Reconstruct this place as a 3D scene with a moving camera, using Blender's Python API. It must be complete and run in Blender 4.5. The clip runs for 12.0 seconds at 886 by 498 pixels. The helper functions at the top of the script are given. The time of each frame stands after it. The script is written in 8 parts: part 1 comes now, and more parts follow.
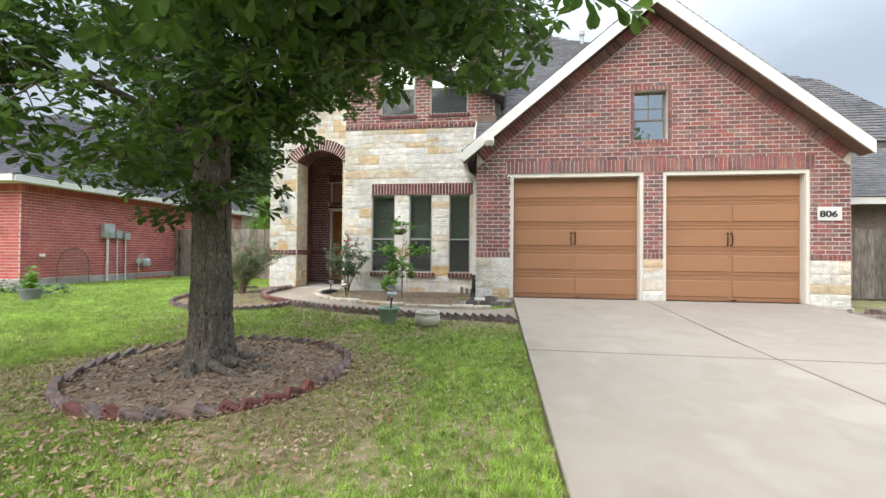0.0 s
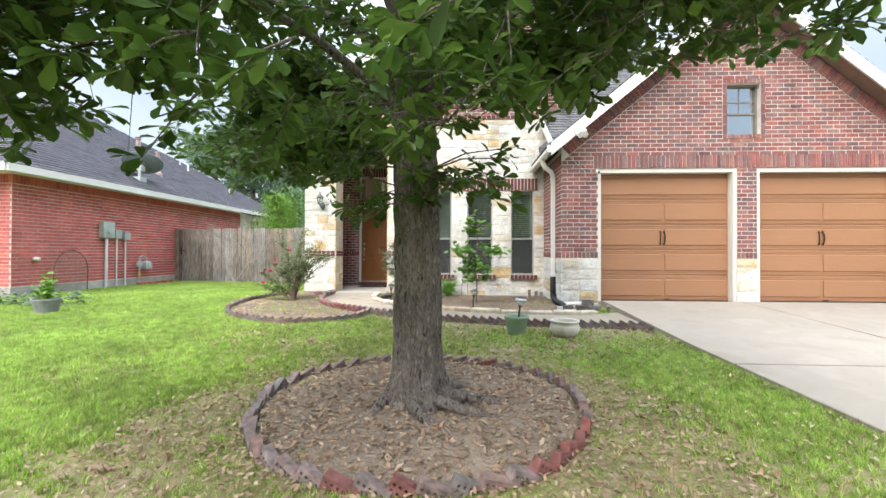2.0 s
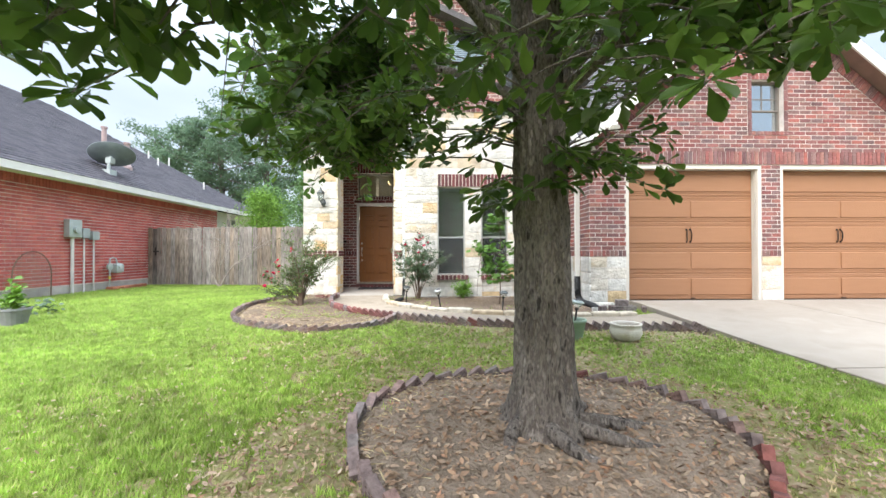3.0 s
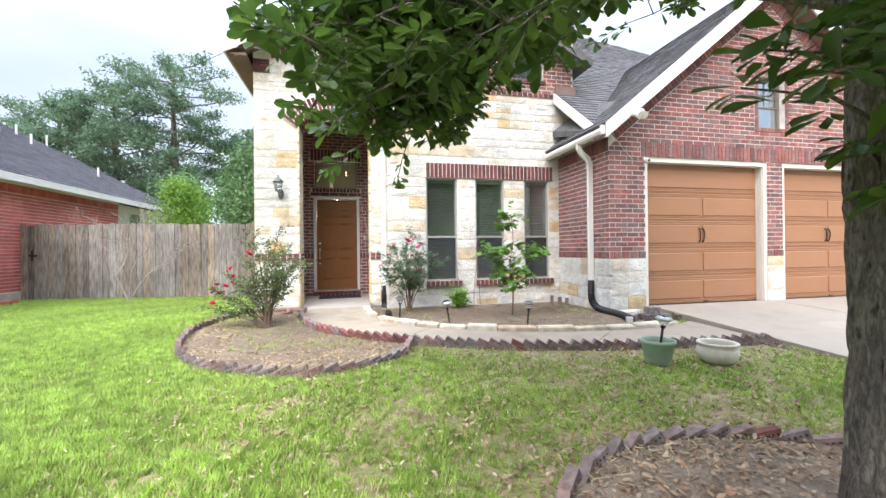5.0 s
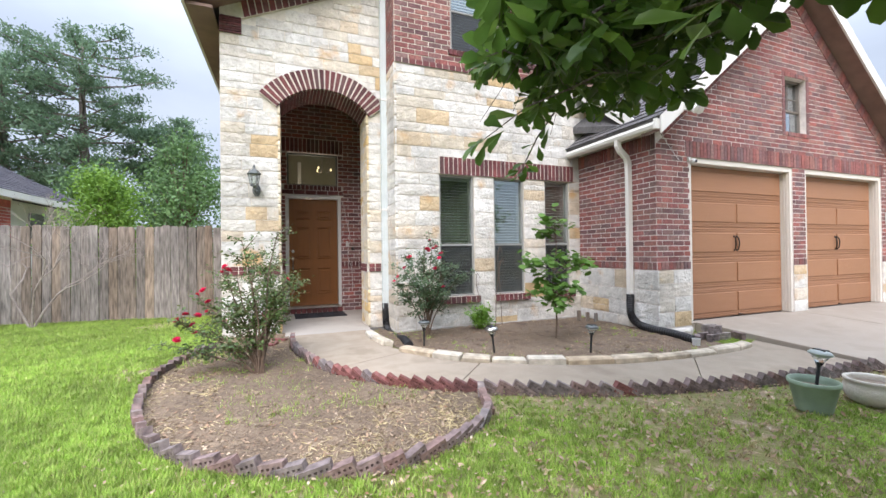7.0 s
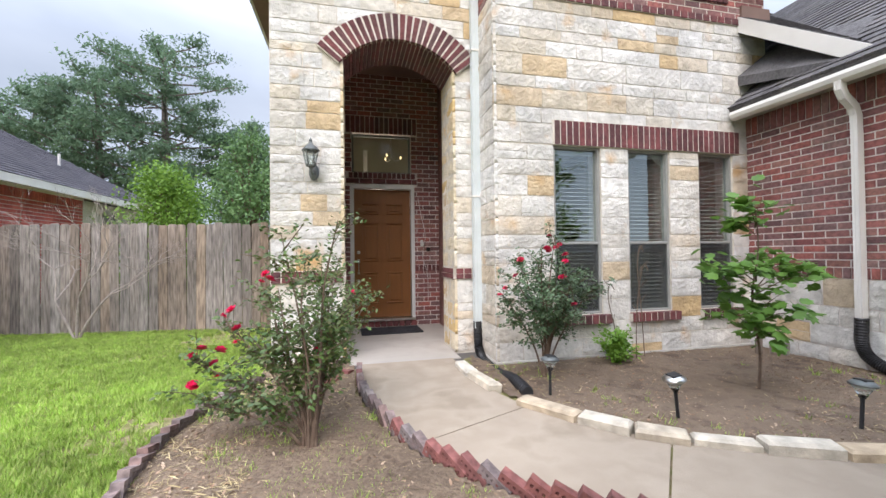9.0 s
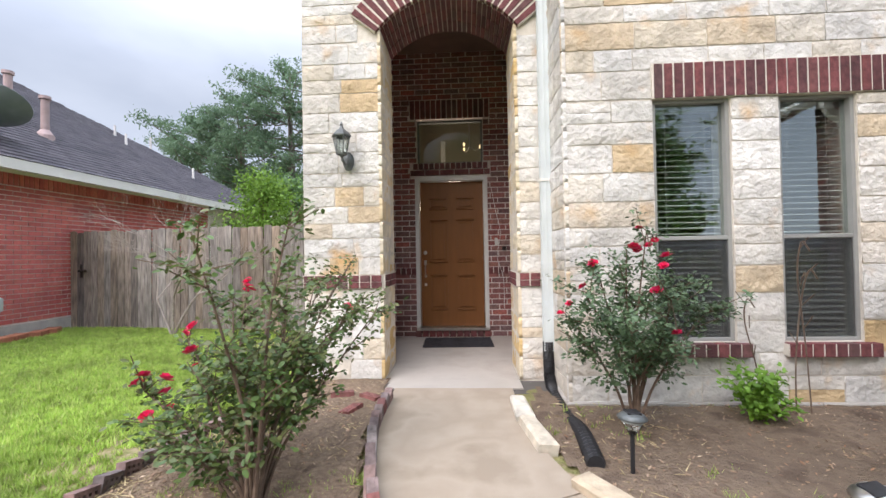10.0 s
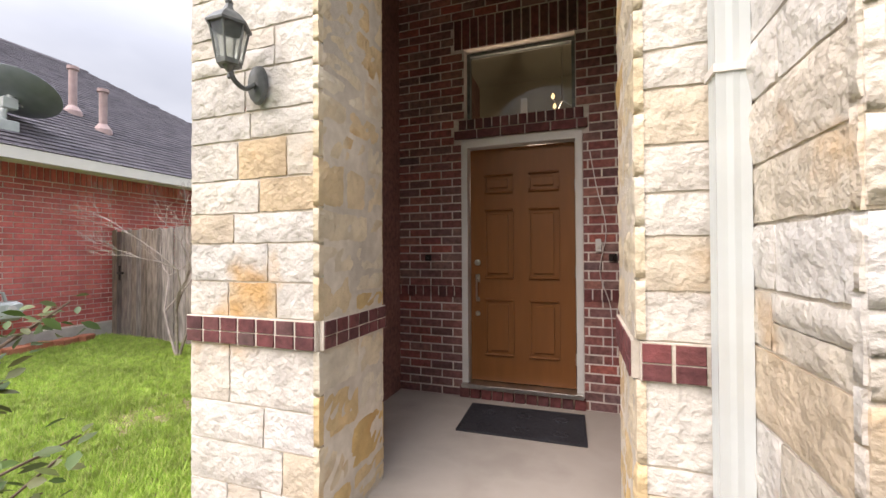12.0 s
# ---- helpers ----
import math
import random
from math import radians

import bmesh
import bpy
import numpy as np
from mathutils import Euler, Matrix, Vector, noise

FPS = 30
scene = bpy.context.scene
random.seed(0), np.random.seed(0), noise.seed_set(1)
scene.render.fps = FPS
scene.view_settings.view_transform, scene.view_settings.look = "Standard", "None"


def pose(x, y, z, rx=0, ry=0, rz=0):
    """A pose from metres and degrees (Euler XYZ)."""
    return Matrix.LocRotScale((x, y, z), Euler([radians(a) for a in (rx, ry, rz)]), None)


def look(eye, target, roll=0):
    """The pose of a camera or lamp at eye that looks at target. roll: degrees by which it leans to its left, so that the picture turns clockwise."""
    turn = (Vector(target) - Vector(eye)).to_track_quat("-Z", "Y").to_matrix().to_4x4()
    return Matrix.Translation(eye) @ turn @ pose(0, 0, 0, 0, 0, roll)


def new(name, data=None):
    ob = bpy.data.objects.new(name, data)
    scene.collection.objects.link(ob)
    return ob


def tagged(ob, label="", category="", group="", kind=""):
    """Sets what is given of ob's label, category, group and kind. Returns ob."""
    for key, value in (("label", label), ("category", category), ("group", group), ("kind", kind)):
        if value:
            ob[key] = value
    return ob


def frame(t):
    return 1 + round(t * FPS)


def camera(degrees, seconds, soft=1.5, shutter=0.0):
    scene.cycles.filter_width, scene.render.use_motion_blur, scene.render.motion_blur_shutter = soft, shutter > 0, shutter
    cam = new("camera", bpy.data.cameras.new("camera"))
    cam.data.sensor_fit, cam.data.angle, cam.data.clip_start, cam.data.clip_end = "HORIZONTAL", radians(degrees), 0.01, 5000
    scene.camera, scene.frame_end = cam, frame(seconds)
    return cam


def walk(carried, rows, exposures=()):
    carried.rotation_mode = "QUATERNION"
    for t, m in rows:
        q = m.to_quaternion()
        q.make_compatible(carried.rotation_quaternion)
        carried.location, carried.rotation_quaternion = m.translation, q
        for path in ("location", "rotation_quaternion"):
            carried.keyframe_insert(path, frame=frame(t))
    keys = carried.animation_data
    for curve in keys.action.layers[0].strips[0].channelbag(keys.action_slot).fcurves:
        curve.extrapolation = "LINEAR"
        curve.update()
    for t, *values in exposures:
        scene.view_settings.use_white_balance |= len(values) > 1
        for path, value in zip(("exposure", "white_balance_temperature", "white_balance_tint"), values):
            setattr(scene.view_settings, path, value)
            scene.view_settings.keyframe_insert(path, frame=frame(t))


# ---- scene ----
cam = camera(95.7, 12.0)
PATH = [
    (0, (0.755, 0.323, 1.209), (0.492, 2.306, 1.229), 0.5),
    (0.5, (0.195, 0.474, 1.212), (-0.022, 2.462, 1.237), 0.4),
    (1, (-0.376, 0.575, 1.227), (-0.547, 2.568, 1.248), 0.3),
    (1.5, (-0.956, 0.636, 1.231), (-1.09, 2.632, 1.251), 0.2),
    (2, (-1.496, 0.812, 1.218), (-1.589, 2.81, 1.237), 0.2),
    (2.5, (-2.039, 1.01, 1.22), (-2.074, 3.009, 1.24), 0.0),
    (3, (-2.481, 1.299, 1.201), (-2.417, 3.298, 1.221), -0.1),
    (4.8, (-3.594, 2.551, 1.297), (-3.18, 4.508, 1.296), -0.5),
    (5, (-3.65, 2.706, 1.301), (-3.209, 4.657, 1.305), -0.6),
    (5.5, (-3.84, 3.207, 1.347), (-3.315, 5.137, 1.347), -0.7),
    (6, (-4.075, 3.579, 1.391), (-3.461, 5.483, 1.396), -0.7),
    (6.5, (-4.328, 3.911, 1.421), (-3.626, 5.783, 1.435), -0.7),
    (6.7, (-4.415, 4.019, 1.433), (-3.684, 5.88, 1.445), -0.7),
    (8.5, (-4.909, 5.408, 1.391), (-4.23, 7.289, 1.428), -0.8),
    (9, (-4.535, 5.908, 1.427), (-4.085, 7.856, 1.454), -0.7),
    (9.5, (-4.102, 6.286, 1.438), (-3.941, 8.28, 1.464), -0.8),
    (10, (-3.811, 6.74, 1.439), (-3.922, 8.736, 1.469), -1.0),
    (10.5, (-3.451, 7.236, 1.468), (-3.816, 9.202, 1.493), -0.8),
    (11, (-3.283, 7.812, 1.497), (-3.824, 9.737, 1.513), -0.5),
    (11.5, (-3.34, 8.456, 1.527), (-3.966, 10.355, 1.552), -0.3),
    (12, (-3.495, 9.046, 1.563), (-4.146, 10.937, 1.584), -0.3),
]
walk(cam, [(t, look(eye, target, roll)) for t, eye, target, roll in PATH], [(0.0, 0.56, 6650, 11), (1.0, 0.76, 6600, 11), (2.0, 1.02, 6550, 11), (3.0, 1.10, 6500, 12), (5.0, 1.08, 6400, 15), (6.7, 0.78, 6350, 17), (8.5, 0.61, 6400, 18), (10.5, 0.65, 6700, 20), (12.0, 0.76, 7200, 23)])

# ---- world, sun ----
SUN_EL, SUN_AZ = radians(44), radians(208)
world = bpy.data.worlds.new("overcast_sky")
scene.world = world
world.use_nodes = True
wn, wl = world.node_tree.nodes, world.node_tree.links
wn.clear()
w_out, w_bg = wn.new("ShaderNodeOutputWorld"), wn.new("ShaderNodeBackground")
w_sky = wn.new("ShaderNodeTexSky")
w_sky.sky_type, w_sky.sun_disc = "NISHITA", False
w_sky.sun_elevation, w_sky.sun_rotation = SUN_EL, SUN_AZ
w_co, w_map = wn.new("ShaderNodeTexCoord"), wn.new("ShaderNodeMapping")
w_map.inputs["Scale"].default_value = (1.0, 1.0, 2.2)
w_noise, w_ramp = wn.new("ShaderNodeTexNoise"), wn.new("ShaderNodeValToRGB")
w_noise.inputs["Scale"].default_value, w_noise.inputs["Detail"].default_value = 2.2, 5.0
w_ramp.color_ramp.elements[0].position, w_ramp.color_ramp.elements[1].position = 0.36, 0.62
w_ramp.color_ramp.elements[0].color, w_ramp.color_ramp.elements[1].color = (0.72, 0.72, 0.72, 1), (0.97, 0.97, 0.97, 1)
w_mix = wn.new("ShaderNodeMix")
w_mix.data_type = "RGBA"
w_mix.inputs[7].default_value = (7.5, 8.75, 10.1, 1)
scene.view_settings.exposure = 0.70
wl.new(w_co.outputs["Generated"], w_map.inputs["Vector"])
wl.new(w_map.outputs[0], w_noise.inputs["Vector"])
wl.new(w_noise.outputs["Fac"], w_ramp.inputs["Fac"])
wl.new(w_ramp.outputs["Color"], w_mix.inputs[0])
wl.new(w_sky.outputs[0], w_mix.inputs[6])
w_sep, w_el, w_grad = wn.new("ShaderNodeSeparateXYZ"), wn.new("ShaderNodeMapRange"), wn.new("ShaderNodeMix")
w_el.inputs["To Min"].default_value, w_el.inputs["To Max"].default_value = 0.78, 4.2
w_el.interpolation_type = "SMOOTHSTEP"
w_el.inputs["From Min"].default_value, w_el.inputs["From Max"].default_value = 0.30, 1.0
w_grad.data_type, w_grad.blend_type = "RGBA", "MULTIPLY"
w_grad.inputs[0].default_value = 1.0
wl.new(w_co.outputs["Generated"], w_sep.inputs[0])
wl.new(w_sep.outputs["Z"], w_el.inputs["Value"])
wl.new(w_mix.outputs[2], w_grad.inputs[6])
wl.new(w_el.outputs[0], w_grad.inputs[7])
wl.new(w_grad.outputs[2], w_bg.inputs["Color"])
w_bg.inputs["Strength"].default_value = 0.078
wl.new(w_bg.outputs[0], w_out.inputs["Surface"])
sun_data = bpy.data.lights.new("sun", "SUN")
sun_data.energy, sun_data.angle, sun_data.color = 2.5, radians(55), (1.0, 0.95, 0.87)
sun = new("sun", sun_data)
sun.matrix_world = look((math.sin(SUN_AZ) * 30, math.cos(SUN_AZ) * 30, math.tan(SUN_EL) * 30), (0, 0, 0))

# ---- materials ----


def mat(name, cols, scale=6.0, rough=0.75, bump=0.25, bscale=60.0, metal=0.0, vary="", big=0.25, spec=0.4, stretch=(1, 1, 1), bdist=0.01, trans=0.0, mixf=0.55):
    """A procedural surface: base colours from noise (or one per piece when vary is 'object' or 'island'), large blotches, fine grain."""
    m = bpy.data.materials.new(name)
    m.use_nodes = True
    n, l = m.node_tree.nodes, m.node_tree.links
    bsdf = n["Principled BSDF"]
    geo, mp = n.new("ShaderNodeNewGeometry"), n.new("ShaderNodeMapping")
    mp.inputs["Scale"].default_value = stretch
    l.new(geo.outputs["Position"], mp.inputs["Vector"])
    noise1, ramp = n.new("ShaderNodeTexNoise"), n.new("ShaderNodeValToRGB")
    noise1.inputs["Scale"].default_value, noise1.inputs["Detail"].default_value = scale, 6.0
    l.new(mp.outputs[0], noise1.inputs["Vector"])
    cr = ramp.color_ramp
    while len(cr.elements) < len(cols):
        cr.elements.new(0.5)
    lo, hi = (0.0, 1.0) if vary else (0.32, 0.68)
    for i, c in enumerate(cols):
        cr.elements[i].position = lo + (hi - lo) * i / max(1, len(cols) - 1)
        cr.elements[i].color = (*c, 1)
    col = ramp.outputs["Color"]
    if vary:
        src = n.new("ShaderNodeObjectInfo").outputs["Random"] if vary == "object" else geo.outputs["Random Per Island"]
        l.new(src, ramp.inputs["Fac"])
        sh = n.new("ShaderNodeMapRange")
        sh.inputs["From Min"].default_value, sh.inputs["From Max"].default_value = 0.3, 0.7
        sh.inputs["To Min"].default_value, sh.inputs["To Max"].default_value = 1 - mixf * 0.6, 1 + mixf * 0.6
        l.new(noise1.outputs["Fac"], sh.inputs["Value"])
        mul = n.new("ShaderNodeMix")
        mul.data_type, mul.blend_type = "RGBA", "MULTIPLY"
        mul.inputs[0].default_value = 1.0
        l.new(col, mul.inputs[6])
        l.new(sh.outputs[0], mul.inputs[7])
        col = mul.outputs[2]
    else:
        l.new(noise1.outputs["Fac"], ramp.inputs["Fac"])
    if big:
        noise2, sh2, mul2 = n.new("ShaderNodeTexNoise"), n.new("ShaderNodeMapRange"), n.new("ShaderNodeMix")
        noise2.inputs["Scale"].default_value, noise2.inputs["Detail"].default_value = scale * 0.13, 3.0
        l.new(geo.outputs["Position"], noise2.inputs["Vector"])
        sh2.inputs["From Min"].default_value, sh2.inputs["From Max"].default_value = 0.3, 0.7
        sh2.inputs["To Min"].default_value, sh2.inputs["To Max"].default_value = 1 - big, 1 + big * 0.6
        l.new(noise2.outputs["Fac"], sh2.inputs["Value"])
        mul2.data_type, mul2.blend_type = "RGBA", "MULTIPLY"
        mul2.inputs[0].default_value = 1.0
        l.new(col, mul2.inputs[6])
        l.new(sh2.outputs[0], mul2.inputs[7])
        col = mul2.outputs[2]
    l.new(col, bsdf.inputs["Base Color"])
    bsdf.inputs["Roughness"].default_value, bsdf.inputs["Metallic"].default_value = rough, metal
    bsdf.inputs["Specular IOR Level"].default_value = spec
    if bump:
        noise3, bp = n.new("ShaderNodeTexNoise"), n.new("ShaderNodeBump")
        noise3.inputs["Scale"].default_value, noise3.inputs["Detail"].default_value = bscale, 5.0
        l.new(mp.outputs[0], noise3.inputs["Vector"])
        l.new(noise3.outputs["Fac"], bp.inputs["Height"])
        bp.inputs["Strength"].default_value, bp.inputs["Distance"].default_value = bump, bdist
        l.new(bp.outputs["Normal"], bsdf.inputs["Normal"])
    if trans:
        tr, add = n.new("ShaderNodeBsdfTranslucent"), n.new("ShaderNodeMixShader")
        add.inputs[0].default_value = trans
        l.new(col, tr.inputs["Color"])
        l.new(bsdf.outputs[0], add.inputs[1])
        l.new(tr.outputs[0], add.inputs[2])
        l.new(add.outputs[0], n["Material Output"].inputs["Surface"])
    return m


BRICKS = [(0.145, 0.075, 0.075), (0.25, 0.085, 0.075), (0.19, 0.098, 0.096), (0.32, 0.105, 0.085), (0.155, 0.098, 0.100), (0.29, 0.135, 0.110), (0.22, 0.075, 0.072), (0.24, 0.145, 0.130), (0.125, 0.062, 0.064)]
DARKB = [(0.085, 0.036, 0.038), (0.13, 0.045, 0.047), (0.17, 0.052, 0.052), (0.11, 0.062, 0.060)]
NBB = [(0.45, 0.105, 0.095), (0.52, 0.130, 0.115), (0.40, 0.090, 0.085), (0.55, 0.16, 0.138)]
M_BRICK, M_BRICKS = mat("brick_piece", BRICKS, 25, 0.9, 0.5, 90, vary="object"), mat("brick_joined", BRICKS, 25, 0.9, 0.5, 90, vary="island")
M_SOLD = mat("soldier_brick", DARKB, 25, 0.9, 0.5, 90, vary="object")
M_NBB = mat("neighbour_brick", NBB, 20, 0.9, 0.4, 90, vary="island", mixf=0.3)
M_MORTAR = mat("mortar", [(0.58, 0.52, 0.48), (0.70, 0.64, 0.60)], 30, 0.95, 0.5, 120)
M_MORTARW = mat("white_mortar", [(0.58, 0.53, 0.45), (0.68, 0.63, 0.55)], 20, 0.95, 0.5, 100)
STONES = [(0.60, 0.565, 0.505), (0.63, 0.612, 0.575), (0.605, 0.575, 0.52), (0.635, 0.625, 0.598), (0.60, 0.572, 0.518), (0.615, 0.60, 0.565), (0.52, 0.37, 0.19), (0.63, 0.60, 0.545), (0.57, 0.50, 0.39), (0.64, 0.622, 0.58), (0.61, 0.59, 0.54)]


def stone_mat(name="limestone", tones=STONES):
    """Limestone: one tone per block, with ochre stains that run over the block faces."""
    m = mat(name, tones, 9, 0.92, 1.0, 24, vary="object", mixf=0.28, bdist=0.02)
    n, l = m.node_tree.nodes, m.node_tree.links
    bsdf = n["Principled BSDF"]
    col = bsdf.inputs["Base Color"].links[0].from_socket
    geo = n.new("ShaderNodeNewGeometry")
    st, rp, mx = n.new("ShaderNodeTexNoise"), n.new("ShaderNodeValToRGB"), n.new("ShaderNodeMix")
    st.inputs["Scale"].default_value, st.inputs["Detail"].default_value = 2.6, 8.0
    l.new(geo.outputs["Position"], st.inputs["Vector"])
    l.new(st.outputs["Fac"], rp.inputs["Fac"])
    rp.color_ramp.elements[0].position, rp.color_ramp.elements[1].position = 0.60, 0.74
    rp.color_ramp.elements[0].color, rp.color_ramp.elements[1].color = (0, 0, 0, 1), (0.75, 0.75, 0.75, 1)
    mx.data_type = "RGBA"
    mx.inputs[7].default_value = (0.50, 0.29, 0.10, 1)
    l.new(rp.outputs["Color"], mx.inputs[0])
    l.new(col, mx.inputs[6])
    l.new(mx.outputs[2], bsdf.inputs["Base Color"])
    return m


M_STONE = stone_mat()
M_OCHRE = stone_mat("ochre_limestone", [(0.62, 0.54, 0.39), (0.65, 0.58, 0.45), (0.58, 0.41, 0.18), (0.66, 0.61, 0.50), (0.61, 0.50, 0.31)])
M_SHINGLE = mat("asphalt_shingle", [(0.085, 0.080, 0.085), (0.125, 0.12, 0.125), (0.105, 0.10, 0.10), (0.15, 0.14, 0.14)], 40, 0.95, 0.6, 200, vary="island", mixf=0.5)
M_NSHINGLE = mat("dark_shingle", [(0.055, 0.050, 0.062), (0.085, 0.078, 0.09), (0.07, 0.066, 0.075)], 40, 0.95, 0.6, 200, vary="island", mixf=0.5)
M_TRIM = mat("beige_trim_paint", [(0.62, 0.585, 0.52), (0.67, 0.63, 0.565)], 4, 0.55, 0.05, 80, big=0.08)
M_FASCIA = mat("pale_fascia_paint", [(0.66, 0.64, 0.60), (0.72, 0.70, 0.66)], 4, 0.55, 0.05, 80, big=0.1)
M_SOFFIT = mat("brown_soffit", [(0.20, 0.13, 0.105), (0.24, 0.155, 0.125)], 6, 0.8, 0.1, 60)
M_GDOOR = mat("tan_garage_door_paint", [(0.305, 0.150, 0.078), (0.325, 0.160, 0.084)], 3, 0.5, 0.12, 160, big=0.06, stretch=(1, 1, 8))
M_FDOOR = mat("brown_door_paint", [(0.185, 0.070, 0.018), (0.21, 0.080, 0.021)], 3, 0.42, 0.12, 120, big=0.08, stretch=(6, 6, 0.8))
M_CONC = mat("concrete", [(0.285, 0.240, 0.192), (0.325, 0.278, 0.226), (0.305, 0.258, 0.208), (0.345, 0.298, 0.244)], 1.6, 0.88, 0.3, 150, big=0.20)
M_WALK = mat("path_concrete", [(0.262, 0.212, 0.158), (0.335, 0.277, 0.212), (0.30, 0.245, 0.186), (0.35, 0.292, 0.225)], 2.2, 0.88, 0.3, 150, big=0.22)
# Concrete tone raised above the path's, so the colour brightens the shaded porch.
M_PORCH = mat("smooth_porch_concrete", [(0.36, 0.325, 0.285), (0.42, 0.385, 0.34), (0.39, 0.355, 0.31)], 2.4, 0.8, 0.15, 150, big=0.12)
M_FLUE = mat("weathered_flue", [(0.36, 0.26, 0.25), (0.43, 0.32, 0.30)], 9, 0.7, 0.2, 40)
M_CONCD = mat("rough_foundation", [(0.34, 0.32, 0.29), (0.45, 0.42, 0.38)], 7, 0.95, 0.6, 50)
M_DIRT = mat("garden_soil", [(0.165, 0.122, 0.088), (0.265, 0.205, 0.155), (0.21, 0.162, 0.12)], 7, 1.0, 0.9, 45, bdist=0.03)
M_DIRTW = mat("brown_bed_soil", [(0.115, 0.080, 0.056), (0.19, 0.138, 0.095), (0.155, 0.112, 0.078)], 6, 1.0, 0.9, 45, bdist=0.03)
M_JOINT = mat("joint_filler", [(0.10, 0.07, 0.05), (0.16, 0.12, 0.09)], 20, 1.0, 0.5, 80)
M_DIRT2 = mat("dry_bed_soil", [(0.12, 0.082, 0.056), (0.22, 0.160, 0.108), (0.15, 0.106, 0.072), (0.26, 0.192, 0.130)], 11, 1.0, 0.9, 50, bdist=0.03)
M_LAWN = mat("lawn_ground", [(0.30, 0.225, 0.145), (0.22, 0.195, 0.085), (0.19, 0.195, 0.065), (0.26, 0.215, 0.115), (0.34, 0.26, 0.175)], 9.0, 1.0, 0.8, 40, bdist=0.03)
M_BARK = mat("furrowed_bark", [(0.035, 0.028, 0.024), (0.20, 0.172, 0.15), (0.105, 0.086, 0.075), (0.27, 0.235, 0.205)], 32, 0.95, 1.0, 34, stretch=(1, 1, 0.36), bdist=0.05)
M_TWIG = mat("brown_twig", [(0.10, 0.065, 0.045), (0.17, 0.12, 0.085)], 20, 0.9, 0.4, 60)
M_DSPOUT = mat("white_downspout_paint", [(0.52, 0.57, 0.57), (0.58, 0.63, 0.63)], 5, 0.45, 0.03, 60, big=0.08)
M_GREYTWIG = mat("bare_grey_twig", [(0.27, 0.23, 0.20), (0.38, 0.33, 0.30)], 20, 0.9, 0.3, 60)
LEAFC = [(0.055, 0.112, 0.020), (0.085, 0.160, 0.028), (0.066, 0.132, 0.028), (0.135, 0.225, 0.036), (0.060, 0.120, 0.026)]
M_LEAF = mat("oak_leaf", LEAFC, 9, 0.38, 0, vary="island", spec=0.5, trans=0.5, mixf=0.3)
M_ROSEL = mat("rose_leaf", [(0.060, 0.105, 0.052), (0.085, 0.145, 0.066), (0.11, 0.17, 0.080), (0.070, 0.12, 0.066)], 9, 0.45, 0, vary="island", trans=0.2, mixf=0.3)
M_ROSELY = mat("young_rose_leaf", [(0.060, 0.115, 0.028), (0.10, 0.17, 0.04), (0.13, 0.14, 0.045), (0.05, 0.10, 0.03)], 9, 0.45, 0, vary="island", trans=0.25, mixf=0.3)
M_SAPL = mat("sapling_leaf", [(0.10, 0.21, 0.035), (0.15, 0.29, 0.05), (0.085, 0.18, 0.036)], 9, 0.5, 0, vary="island", trans=0.35, mixf=0.3)
M_SHRUBL = mat("fresh_shrub_leaf", [(0.15, 0.30, 0.03), (0.20, 0.38, 0.045), (0.11, 0.24, 0.03)], 9, 0.5, 0, vary="island", trans=0.35, mixf=0.3)
# Aerial haze is mixed into these needle colours, paler than the near foliage.
M_PINE = mat("hazed_pine_needles", [(0.105, 0.175, 0.110), (0.15, 0.235, 0.135), (0.125, 0.205, 0.125)], 3, 0.7, 0, vary="island", mixf=0.3, trans=0.4)
M_FARL = mat("far_tree_leaf", [(0.11, 0.20, 0.07), (0.15, 0.26, 0.09), (0.09, 0.17, 0.07)], 3, 0.7, 0, vary="island", trans=0.25, mixf=0.3)
M_FARL2 = mat("bright_tree_leaf", [(0.13, 0.25, 0.03), (0.18, 0.32, 0.04), (0.10, 0.20, 0.03)], 3, 0.7, 0, vary="island", trans=0.25, mixf=0.3)
M_GRASS = mat("grass_blade", [(0.195, 0.32, 0.045), (0.28, 0.43, 0.065), (0.37, 0.53, 0.095), (0.24, 0.38, 0.055), (0.46, 0.48, 0.17), (0.31, 0.46, 0.075)], 11.0, 0.6, 0, vary="island", trans=0.35, mixf=0.7, big=0.25)
M_LITTER = mat("dry_leaf_litter", [(0.25, 0.155, 0.095), (0.34, 0.235, 0.15), (0.19, 0.115, 0.075), (0.42, 0.32, 0.225), (0.29, 0.15, 0.085)], 12, 0.85, 0.2, 60, vary="island")
M_PALEL = mat("pale_leaf_bits", [(0.36, 0.27, 0.17), (0.46, 0.36, 0.25), (0.30, 0.19, 0.12), (0.50, 0.43, 0.32)], 12, 0.85, 0.2, 60, vary="island")
M_STRAW = mat("dry_straw", [(0.46, 0.36, 0.19), (0.36, 0.28, 0.14), (0.54, 0.45, 0.27)], 12, 0.9, 0, vary="island")
M_ROSE = mat("red_petal", [(0.62, 0.012, 0.065), (0.76, 0.030, 0.14), (0.52, 0.008, 0.035)], 20, 0.5, 0, vary="island", trans=0.2)
M_FENCE = mat("weathered_fence_wood", [(0.135, 0.115, 0.102), (0.225, 0.200, 0.182), (0.20, 0.150, 0.112), (0.255, 0.232, 0.215), (0.165, 0.138, 0.118), (0.29, 0.225, 0.170)], 9, 0.9, 0.6, 40, vary="object", stretch=(4, 4, 0.5), mixf=0.8, bdist=0.006)
